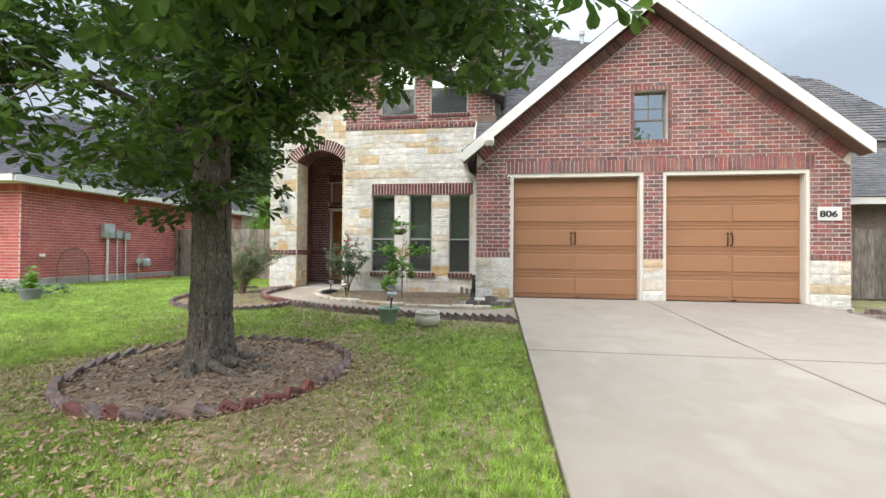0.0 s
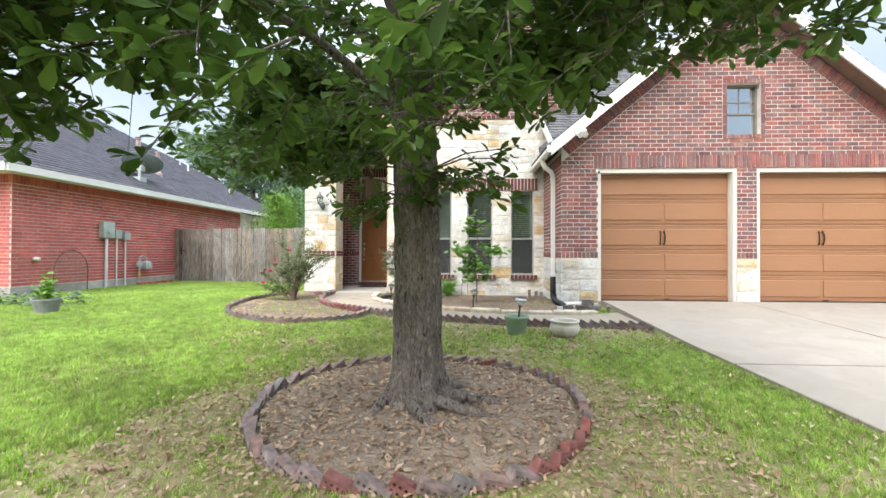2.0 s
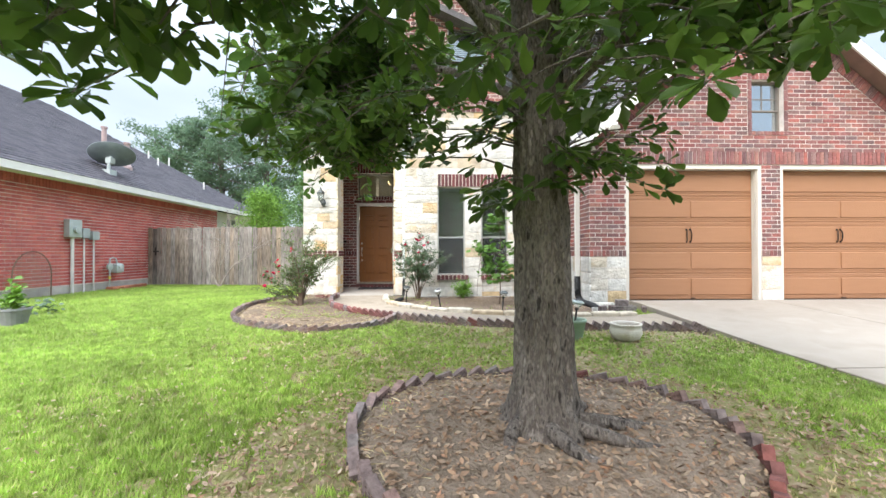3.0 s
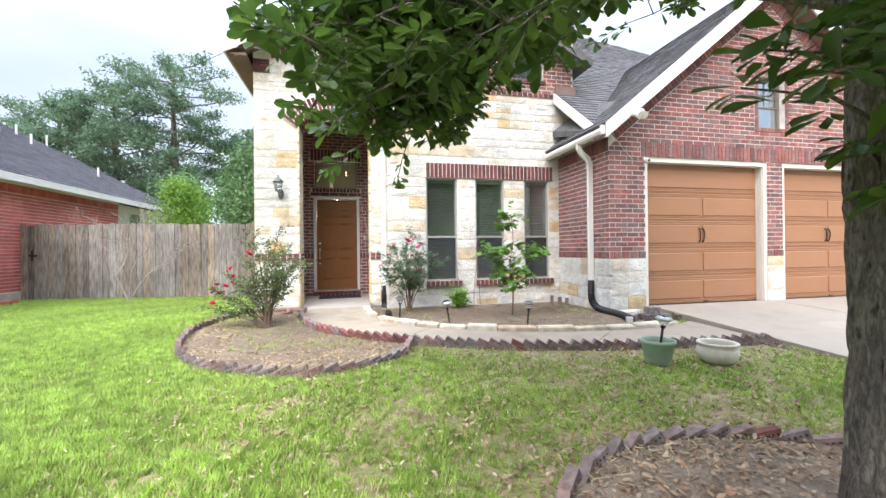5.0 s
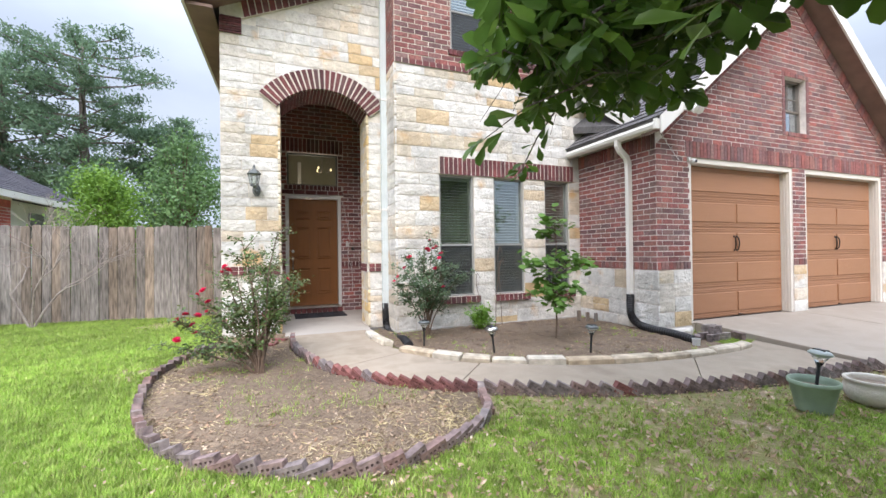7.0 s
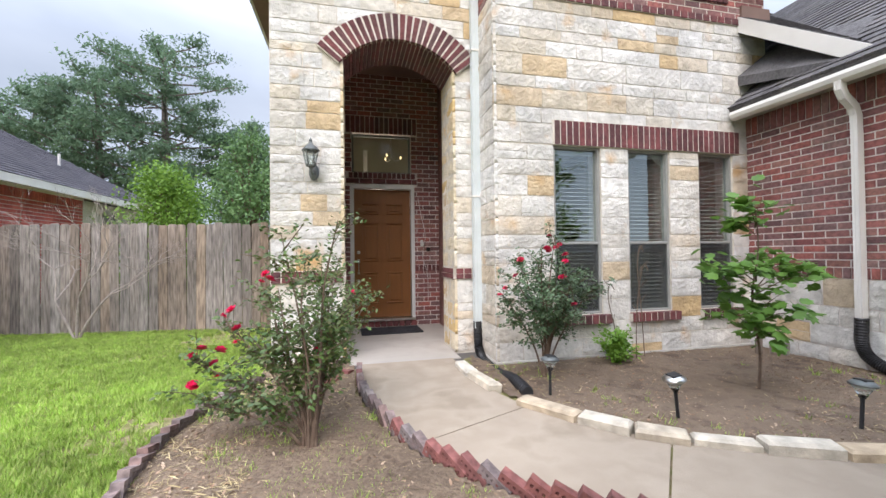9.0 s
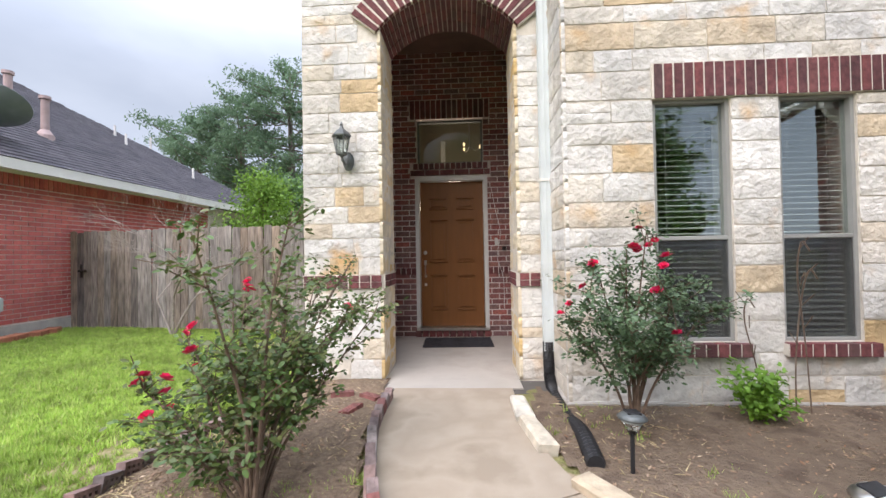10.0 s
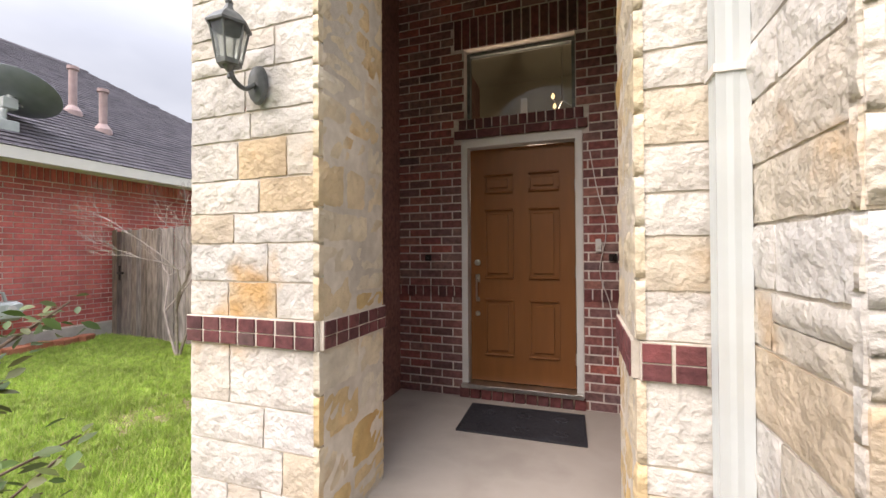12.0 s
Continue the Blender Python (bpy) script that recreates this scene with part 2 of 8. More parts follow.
M_EDGE = mat("edging_brick", [(0.165, 0.135, 0.130), (0.21, 0.150, 0.140), (0.19, 0.165, 0.158), (0.225, 0.140, 0.122), (0.25, 0.220, 0.205)], 20, 0.92, 0.6, 70, vary="object", mixf=0.7)
M_EDGER = mat("red_edging_brick", [(0.19, 0.078, 0.070), (0.23, 0.085, 0.072), (0.16, 0.075, 0.070)], 20, 0.9, 0.5, 70, vary="object", mixf=0.6)
M_EDGST = mat("edging_stone", [(0.50, 0.43, 0.32), (0.55, 0.50, 0.41), (0.47, 0.37, 0.25), (0.58, 0.54, 0.46)], 9, 0.92, 0.8, 40, vary="object", mixf=0.5)
M_WHITE = mat("white_vinyl", [(0.58, 0.58, 0.56), (0.64, 0.64, 0.62)], 5, 0.4, 0.03, 60, big=0.06)
M_VINYL = mat("grey_window_frame", [(0.25, 0.25, 0.235), (0.30, 0.30, 0.28)], 5, 0.45, 0.03, 60, big=0.08)
M_BRONZE = mat("bronze_window_frame", [(0.16, 0.135, 0.115), (0.20, 0.17, 0.145)], 6, 0.5, 0.05, 60, big=0.1)
M_BLIND = mat("white_blind_slat", [(0.50, 0.51, 0.49), (0.58, 0.59, 0.57)], 5, 0.5, 0, big=0.1)
M_SCREEN = mat("dark_insect_screen", [(0.018, 0.020, 0.022), (0.030, 0.032, 0.034)], 200, 0.6, 0.1, 400, big=0.1)
M_BLACK = mat("black_plastic", [(0.012, 0.012, 0.013), (0.024, 0.024, 0.026)], 20, 0.5, 0.1, 60)
M_IRON = mat("black_iron", [(0.016, 0.014, 0.013), (0.035, 0.03, 0.027)], 30, 0.5, 0.2, 90, metal=0.6)
M_SCONCE = mat("grey_painted_metal", [(0.10, 0.11, 0.11), (0.17, 0.185, 0.18)], 20, 0.5, 0.2, 60, metal=0.4)
M_STEEL = mat("brushed_steel", [(0.5, 0.49, 0.46), (0.62, 0.6, 0.57)], 30, 0.3, 0.05, 90, metal=1.0)
M_GREY = mat("grey_utility_metal", [(0.36, 0.40, 0.39), (0.44, 0.48, 0.47)], 8, 0.5, 0.1, 40, metal=0.2)
M_PIPE = mat("white_pvc_pipe", [(0.62, 0.60, 0.58), (0.70, 0.68, 0.66)], 8, 0.5, 0.05, 40)
M_MAT = mat("dark_rubber_mat", [(0.020, 0.021, 0.027), (0.034, 0.035, 0.042)], 30, 0.8, 0.5, 140)
M_GPOT = mat("green_plastic_pot", [(0.20, 0.27, 0.20), (0.25, 0.33, 0.245)], 9, 0.55, 0.1, 50)
M_WPOT = mat("weathered_white_pot", [(0.48, 0.42, 0.33), (0.62, 0.58, 0.51), (0.56, 0.51, 0.43)], 7, 0.85, 0.5, 50)
M_GRPOT = mat("grey_plastic_pot", [(0.20, 0.20, 0.20), (0.26, 0.26, 0.26)], 9, 0.6, 0.1, 50)
M_CURTAIN = mat("dark_interior", [(0.10, 0.09, 0.08), (0.13, 0.12, 0.11)], 4, 0.9, 0)
M_PATCH = mat("wall_inside", [(0.40, 0.38, 0.30), (0.45, 0.43, 0.34)], 4, 0.9, 0)
M_TERRA = mat("terracotta", [(0.30, 0.11, 0.06), (0.36, 0.14, 0.08)], 9, 0.9, 0.2, 60)


def glass_mat(name, tint, rough=0.02, ior=1.5, film=0.0):
    m = bpy.data.materials.new(name)
    m.use_nodes = True
    b = m.node_tree.nodes["Principled BSDF"]
    b.inputs["Base Color"].default_value = (*tint, 1)
    b.inputs["Roughness"].default_value, b.inputs["IOR"].default_value = rough, ior
    b.inputs["Transmission Weight"].default_value, b.inputs["Metallic"].default_value = 1.0, film
    return m


M_GLASS = glass_mat("window_glass", (0.72, 0.80, 0.79), 0.01, 1.6, 0.16)
M_FILM = glass_mat("film_coated_glass", (0.72, 0.80, 0.84), 0.01, 1.6, 0.5)
M_CLEAR = glass_mat("clear_glass", (0.80, 0.84, 0.78), 0.02, 1.35)
M_FROST = glass_mat("lantern_glass", (0.75, 0.80, 0.80), 0.15)


def glow_mat(name, col, power):
    m = bpy.data.materials.new(name)
    m.use_nodes = True
    b = m.node_tree.nodes["Principled BSDF"]
    b.inputs["Emission Color"].default_value, b.inputs["Emission Strength"].default_value = (*col, 1), power
    return m


M_BULB = glow_mat("warm_bulb", (1.0, 0.72, 0.35), 1.2)

# ---- mesh helpers ----


class Shape:
    """Collects vertices and faces of one mesh."""

    def __init__(self):
        self.v, self.f = [], []

    def add(self, verts, faces, flip=False):
        o = len(self.v)
        self.v += [tuple(p) for p in verts]
        self.f += [tuple(o + i for i in (reversed(f) if flip else f)) for f in faces]
        return self

    def box(self, x0, x1, y0, y1, z0, z1, c=0.0, m=None):
        """A box with chamfered edges on all sides."""
        if c <= 0:
            vs = [Vector((x, y, z)) for z in (z0, z1) for x, y in ((x0, y0), (x1, y0), (x1, y1), (x0, y1))]
            fs = [(3, 2, 1, 0), (4, 5, 6, 7), (0, 1, 5, 4), (1, 2, 6, 5), (2, 3, 7, 6), (3, 0, 4, 7)]
        else:
            c = min(c, (x1 - x0) * 0.45, (y1 - y0) * 0.45, (z1 - z0) * 0.45)
            vs = []
            for z, i in ((z0, c), (z0 + c, 0), (z1 - c, 0), (z1, c)):
                for x, y in ((x0, y0), (x1, y0), (x1, y1), (x0, y1)):
                    vs.append(Vector((x + (i if x == x0 else -i), y + (i if y == y0 else -i), z)))
            fs = [(3, 2, 1, 0), (12, 13, 14, 15)]
            for r in range(3):
                for k in range(4):
                    a, b = r * 4 + k, r * 4 + (k + 1) % 4
                    fs.append((a, b, b + 4, a + 4))
        if m is not None:
            vs = [m @ p for p in vs]
        return self.add(vs, fs)

    def tube(self, pts, radii, seg=8, cap=True):
        """A round bar along points."""
        pts = [Vector(p) for p in pts]
        if isinstance(radii, (int, float)):
            radii = [radii] * len(pts)
        up, rows = None, []
        for i, p in enumerate(pts):
            d = (pts[min(i + 1, len(pts) - 1)] - pts[max(i - 1, 0)]).normalized()
            if up is None:
                up = d.orthogonal().normalized()
            up = (up - d * up.dot(d))
            up = up.normalized() if up.length > 1e-5 else d.orthogonal().normalized()
            side = d.cross(up)
            rows.append([p + (up * math.cos(a) + side * math.sin(a)) * radii[i] for a in (2 * math.pi * k / seg for k in range(seg))])
        fs = []
        for r in range(len(rows) - 1):
            for k in range(seg):
                a, b = r * seg + k, r * seg + (k + 1) % seg
                fs.append((a, b, b + seg, a + seg))
        if cap:
            fs += [tuple(reversed(range(seg))), tuple(range((len(rows) - 1) * seg, len(rows) * seg))]
        return self.add([p for r in rows for p in r], fs)

    def lathe(self, prof, seg=24, at=(0, 0, 0), m=None):
        """A turned shape from (radius, height) pairs, closed at the ends."""
        vs, fs = [], []
        for r, z in prof:
            for k in range(seg):
                a = 2 * math.pi * k / seg
                p = Vector((at[0] + r * math.cos(a), at[1] + r * math.sin(a), at[2] + z))
                vs.append(m @ p if m is not None else p)
        for i in range(len(prof) - 1):
            for k in range(seg):
                a, b = i * seg + k, i * seg + (k + 1) % seg
                fs.append((a, b, b + seg, a + seg))
        fs += [tuple(reversed(range(seg))), tuple(range((len(prof) - 1) * seg, len(prof) * seg))]
        return self.add(vs, fs)

    def prism(self, poly, d0, d1, fr, c=0.0):
        """A flat piece: a counter-clockwise outline (u, v) from depth d0 out to d1, mapped by a wall frame, its front edge chamfered."""
        k = len(poly)
        cu, cv = sum(p[0] for p in poly) / k, sum(p[1] for p in poly) / k
        rings = [(poly, d0), (poly, d1 - c)]
        if c > 0:
            inner = []
            for u, v in poly:
                w = math.hypot(u - cu, v - cv) or 1
                s = max(0.0, 1 - 1.4 * c / w)
                inner.append((cu + (u - cu) * s, cv + (v - cv) * s))
            rings.append((inner, d1))
        vs = [fr(u, v, d) for ring, d in rings for u, v in ring]
        fs = [tuple(reversed(range(k))), tuple(range((len(rings) - 1) * k, len(rings) * k))]
        for r in range(len(rings) - 1):
            for i in range(k):
                a, b = r * k + i, r * k + (i + 1) % k
                fs.append((a, b, b + k, a + k))
        return self.add(vs, fs, fr.flip)


class Frame:
    """A wall's frame: u along it, v up, d out of it."""

    def __init__(self, side, at):
        self.side, self.at, self.flip = side, at, side == "left"

    def __call__(self, u, v, d):
        if self.side == "front":
            return (u, self.at - d, v)
        if self.side == "back":
            return (-u, self.at + d, v)
        if self.side == "left":
            return (self.at - d, u, v)
        return (self.at + d, u, v)


def build(name, s, material, parent=None, label="", smooth=False):
    me = bpy.data.meshes.new(name)
    me.from_pydata(s.v, [], s.f)
    if smooth:
        me.polygons.foreach_set("use_smooth", [True] * len(me.polygons))
    me.materials.append(material)
    ob = new(name, me)
    if parent is not None:
        ob.parent = parent
    if label:
        ob["label"] = label
    return ob


def part(name, s, material, parent, label="", smooth=False):
    return build(name, s, material, parent, label, smooth)


def thing(name, label, category, at=(0, 0, 0), turn=0.0, group="", kind=""):
    ob = new(name)
    ob.empty_display_size = 0.1
    ob.matrix_basis = pose(*at, 0, 0, turn)
    return tagged(ob, label, category, group, kind)


def structure(name, s, material, label, category, smooth=False):
    return tagged(build(name, s, material, None, "", smooth), label, category, "", "structure")


def many(name, verts, faces, material, parent=None, label="", smooth=False):
    """A mesh from arrays: verts (n, 3) and faces (m, k)."""
    me = bpy.data.meshes.new(name)
    verts, faces = np.asarray(verts, np.float32), np.asarray(faces, np.int32)
    k = faces.shape[1]
    me.vertices.add(len(verts))
    me.vertices.foreach_set("co", verts.ravel())
    me.loops.add(faces.size)
    me.loops.foreach_set("vertex_index", faces.ravel())
    me.polygons.add(len(faces))
    me.polygons.foreach_set("loop_start", np.arange(0, faces.size, k, dtype=np.int32))
    if smooth:
        me.polygons.foreach_set("use_smooth", np.ones(len(faces), dtype=bool))
    me.update(calc_edges=True)
    me.materials.append(material)
    ob = new(name, me)
    if parent is not None:
        ob.parent = parent
    if label:
        ob["label"] = label
    return ob


def scatter(tmpl, faces, pos, normal, spin, size, rng):
    """Copies of a small flat shape (points in its own xy, y along its length) set at pos; its z axis points along normal, its y near spin."""
    z = normal / (np.linalg.norm(normal, axis=1, keepdims=True) + 1e-9)
    y = spin - z * np.sum(spin * z, axis=1, keepdims=True)
    y /= np.linalg.norm(y, axis=1, keepdims=True) + 1e-9
    x = np.cross(y, z)
    t = np.asarray(tmpl, float)
    v = pos[:, None, :] + size[:, None, None] * (t[None, :, 0:1] * x[:, None, :] + t[None, :, 1:2] * y[:, None, :] + t[None, :, 2:3] * z[:, None, :])
    f = np.asarray(faces)[None, :, :] + (np.arange(len(pos)) * len(t))[:, None, None]
    return v.reshape(-1, 3), f.reshape(-1, len(faces[0]))


def clip(poly, a, b, c):
    """The part of a convex outline where a*u + b*v <= c."""
    out = []
    for i, p in enumerate(poly):
        q = poly[(i + 1) % len(poly)]
        sp, sq = a * p[0] + b * p[1] - c, a * q[0] + b * q[1] - c
        if sp <= 0:
            out.append(p)
        if (sp < 0 < sq) or (sq < 0 < sp):
            t = sp / (sp - sq)
            out.append((p[0] + t * (q[0] - p[0]), p[1] + t * (q[1] - p[1])))
    return out


def spline(pts, n=12):
    """A smooth line through points."""
    pts = [Vector(p) for p in pts]
    pts = [pts[0] * 2 - pts[1], *pts, pts[-1] * 2 - pts[-2]]
    out = []
    for i in range(1, len(pts) - 2):
        a, b, c, d = pts[i - 1:i + 3]
        for k in range(n):
            t = k / n
            out.append(0.5 * ((2 * b) + (c - a) * t + (2 * a - 5 * b + 4 * c - d) * t * t + (3 * b - a - 3 * c + d) * t ** 3))
    out.append(pts[-2])
    return out


def wall_cells(s, fr, u0, u1, v0, v1, openings, d0, d1, cuts=()):
    """The wall's core: cells between the openings, cut by sloping lines, from depth d0 to d1."""
    us = sorted({u0, u1, *(o[0] for o in openings), *(o[1] for o in openings)})
    vs = sorted({v0, v1, *(o[2] for o in openings), *(o[3] for o in openings)})
    us, vs = [u for u in us if u0 <= u <= u1], [v for v in vs if v0 <= v <= v1]
    for ua, ub in zip(us, us[1:]):
        for va, vb in zip(vs, vs[1:]):
            um, vm = (ua + ub) / 2, (va + vb) / 2
            if any(o[0] < um < o[1] and o[2] < vm < o[3] for o in openings):
                continue
            poly = [(ua, va), (ub, va), (ub, vb), (ua, vb)]
            for cut in cuts:
                poly = clip(poly, *cut) if poly else poly
            if len(poly) > 2:
                s.prism(poly, d0, d1, fr)


def minus(spans, a, b):
    out = []
    for p, q in spans:
        if b <= p or a >= q:
            out.append((p, q))
        else:
            if a - p > 0.02:
                out.append((p, a))
            if q - b > 0.02:
                out.append((b, q))
    return out


BL, BH, MJ = 0.203, 0.0645, 0.013


def brick_courses(fr, u0, u1, v0, v1, holes, cuts=(), shift=0.0):
    """Outlines of running-bond bricks over a wall, less the holes (u0, u1, v0, v1)."""
    polys, n = [], 0
    step = BH + MJ
    rows = max(1, round((v1 - v0) / step))
    step = (v1 - v0) / rows
    for r in range(rows):
        va, vb = v0 + r * step + MJ / 2, v0 + (r + 1) * step - MJ / 2
        u = u0 - (0.5 * (BL + MJ) if r % 2 else 0.0) - shift
        while u < u1:
            spans = [(max(u, u0) + MJ / 2, min(u + BL + MJ, u1) - MJ / 2)]
            for h in holes:
                if h[2] < (va + vb) / 2 < h[3]:
                    spans = minus(spans, h[0] - MJ / 2, h[1] + MJ / 2)
            for a, b in spans:
                if b - a < 0.025:
                    continue
                poly = [(a, va), (b, va), (b, vb), (a, vb)]
                for cut in cuts:
                    poly = clip(poly, *cut) if poly else poly
                if len(poly) > 2:
                    polys.append(poly)
            u += BL + MJ
    return polys


def lay(parent, polys, fr, piece_mat, joined_mat, near, rng, name="brick", keep=300, proud=0.005, c=0.002):
    """Bricks on a wall: those nearest to the point near of the plan as objects of their own, the rest joined."""
    def far(poly):
        p = fr(sum(q[0] for q in poly) / len(poly), sum(q[1] for q in poly) / len(poly), 0)
        return sum((a - b) ** 2 for a, b in zip(p, near))
    polys = sorted(polys, key=far)
    for poly in polys[:keep]:
        part(name, Shape().prism(poly, -0.012, proud + rng.uniform(-0.002, 0.002), fr, c), piece_mat, parent)
    if polys[keep:]:
        rest = Shape()
        for poly in polys[keep:]:
            rest.prism(poly, -0.012, proud + rng.uniform(-0.002, 0.002), fr, c)
        tagged(part(name + "work", rest, joined_mat, parent), kind="stuff")


def soldiers(u0, u1, v0, v1, w=0.076):
    n = max(1, round((u1 - u0) / w))
    w = (u1 - u0) / n
    return [[(u0 + i * w + 0.0065, v0), (u0 + (i + 1) * w - 0.0065, v0), (u0 + (i + 1) * w - 0.0065, v1), (u0 + i * w + 0.0065, v1)] for i in range(n)]


def stone_block(poly, fr, rng, proud=0.022, nu=7, nv=4, rough=0.013):
    """A rock-faced block over the rectangle poly = (u0, u1, v0, v1)."""
    u0, u1, v0, v1 = poly
    nu = max(4, min(14, int((u1 - u0) / 0.035)))
    nv = max(4, min(7, int((v1 - v0) / 0.032)))
    s, vs = Shape(), []
    seed = Vector((rng.uniform(-50, 50), rng.uniform(-50, 50), rng.uniform(-50, 50)))
    bulge = rng.uniform(0.4, 1.0)
    for j in range(nv + 1):
        for i in range(nu + 1):
            u, v = u0 + (u1 - u0) * i / nu, v0 + (v1 - v0) * j / nv
            e = min(min(i, nu - i), min(j, nv - j), 1.0)
            d = proud * (0.62 + 0.25 * e * bulge) + rough * e * (0.7 * noise.noise(Vector((u * 8, v * 10, 0)) + seed) + 0.8 * noise.noise(Vector((u * 26, v * 30, 3)) + seed))
            if e == 0:
                u += rng.uniform(-0.004, 0.004)
                v += rng.uniform(-0.003, 0.003)
            vs.append(fr(u, v, max(d - 0.006, 0.002)))
    fs = [(j * (nu + 1) + i, j * (nu + 1) + i + 1, (j + 1) * (nu + 1) + i + 1, (j + 1) * (nu + 1) + i) for j in range(nv) for i in range(nu)]
    ring = [i for i in range(nu + 1)] + [j * (nu + 1) + nu for j in range(1, nv + 1)] + [nv * (nu + 1) + i for i in range(nu - 1, -1, -1)] + [j * (nu + 1) for j in range(nv - 1, 0, -1)]
    back, lip = [], []
    for k in ring:
        i, j = k % (nu + 1), k // (nu + 1)
        back.append(len(vs))
        vs.append(fr(u0 + (u1 - u0) * i / nu, v0 + (v1 - v0) * j / nv, -0.02))
        lip.append(len(vs))
        vs.append(vs[k])
    for k in range(len(ring)):
        n_ = (k + 1) % len(ring)
        fs.append((back[k], back[n_], lip[n_], lip[k]))
    return s.add(vs, fs, fr.flip)


def stone_courses(u0, u1, v0, v1, holes, rng, lo=0.13, hi=0.25, wlo=0.24, whi=0.78):
    """Rectangles of coursed rubble: courses of uneven height, blocks of uneven length, a few split in two."""
    out, v = [], v0
    edges = [v0]
    while v1 - v > hi * 1.3:
        v += rng.uniform(lo, hi)
        edges.append(v)
    edges.append(v1)
    g = 0.0055
    for va, vb in zip(edges, edges[1:]):
        spans = [(u0, u1)]
        for h in holes:
            if h[2] < (va + vb) / 2 < h[3]:
                spans = minus(spans, h[0], h[1])
        for a, b in spans:
            u = a
            while u < b - 0.02:
                w = rng.uniform(wlo, whi)
                e = b if b - (u + w) < wlo * 0.7 else u + w
                if rng.random() < 0.10 and vb - va > 0.16:
                    m = (va + vb) / 2
                    out += [(u + g, e - g, va + g, m - g / 2), (u + g, e - g, m + g / 2, vb - g)]
                else:
                    out.append((u + g, e - g, va + g, vb - g))
                u = e
    return out


def stones(parent, rects, fr, rng, proud=0.022, material=None):
    for r in rects:
        if r[1] - r[0] > 0.03 and r[3] - r[2] > 0.03:
            part("stone", stone_block(r, fr, rng, proud), material or M_STONE, parent, "", True)


def gz(x, y):
    """The lie of the land: it climbs gently from the street to the house."""
    return max(-0.35, min(0.235, 0.0295 * y))

# ---- ground, driveway, walk ----
rng = random.Random(7)
nrng = np.random.default_rng(11)


def ground_sheet():
    xs = [-1800, -600, -200, -80, -40, -25, -18] + list(np.arange(-14, 9.01, 0.16)) + [12, 18, 30, 60, 200, 600, 1800]
    ys = [-1800, -600, -200, -60, -25, -12, -6] + list(np.arange(-3, 14.01, 0.16)) + [18, 25, 40, 80, 200, 600, 1800]
    vs = []
    for y in ys:
        for x in xs:
            near = -14 < x < 9 and -3 < y < 14
            h = gz(x, y) + (0.012 * noise.noise((x * 1.7, y * 1.7, 0)) + 0.006 * noise.noise((x * 6, y * 6, 5)) if near else 0)
            if (x > 1.0 and x < 6.6 and y < 9) or (y > 10.5 and x > -5.30):
                h -= 0.05
            vs.append((x, y, h))
    k = len(xs)
    fs = [(j * k + i, j * k + i + 1, (j + 1) * k + i + 1, (j + 1) * k + i) for j in range(len(ys) - 1) for i in range(k - 1)]
    s = Shape()
    s.v, s.f = vs, fs
    return structure("ground", s, M_LAWN, "lawn ground with green grass and dry bare patches", "lawn", True)


ground_sheet()


def drive_z(y):
    return gz(0, y) + 0.035 + (0.075 * max(0.0, (y - 5.5) / 2.87) if y > 5.5 else 0)


def slab(x0, x1, y0, y1, zf, name, label):
    """A concrete panel that follows the slope, with a worn edge."""
    s, n = Shape(), 10
    vs = []
    for j in range(n + 1):
        y = y0 + (y1 - y0) * j / n
        for x, dz in ((x0, -0.14), (x0, -0.006), (x0 + 0.008, 0), (x1 - 0.008, 0), (x1, -0.006), (x1, -0.14)):
            vs.append((x, y, zf(y) + dz))
    fs = [(j * 6 + i, j * 6 + i + 1, (j + 1) * 6 + i + 1, (j + 1) * 6 + i) for j in range(n) for i in range(5)]
    fs += [tuple(range(5, -1, -1)), tuple(n * 6 + i for i in range(6))]
    s.add(vs, fs)
    return s


driveway = thing("driveway", "pale weathered concrete driveway with dark joints", "driveway", kind="structure")
for dx0, dx1 in ((1.10, 3.552), (3.574, 6.36)):
    for dy0, dy1 in ((-7.5, 0.2), (0.225, 4.735), (4.76, 8.36)):
        part("slab", slab(dx0, dx1, dy0, dy1, drive_z, "", ""), M_CONC, driveway)
part("joint_filler", slab(3.545, 3.581, -7.4, 8.3, lambda y: drive_z(y) - 0.004, "", ""), M_JOINT, driveway, "dark joint filler")
part("joint_filler", slab(1.12, 6.34, 4.73, 4.765, lambda y: drive_z(y) - 0.004, "", ""), M_JOINT, driveway, "dark joint filler")

WALK_OUT = spline([(-4.46, 10.32, 0), (-4.44, 9.4, 0), (-4.21, 8.46, 0), (-3.78, 7.80, 0), (-3.2, 7.40, 0), (-2.59, 7.08, 0), (-1.72, 6.74, 0), (-0.62, 6.50, 0), (0.16, 6.42, 0), (1.08, 6.36, 0)], 8)
WALK_IN = spline([(-3.42, 10.32, 0), (-3.40, 9.5, 0), (-3.25, 8.85, 0), (-2.95, 8.38, 0), (-2.60, 8.03, 0), (-1.7, 7.60, 0), (-0.75, 7.38, 0), (0.05, 7.33, 0), (0.55, 7.36, 0), (1.08, 7.55, 0)], 8)
walkway = thing("walkway", "curved pale concrete garden path with thin joints", "path", kind="structure")
JOINTS = [0, 17, 32, 52, len(WALK_OUT) - 1]
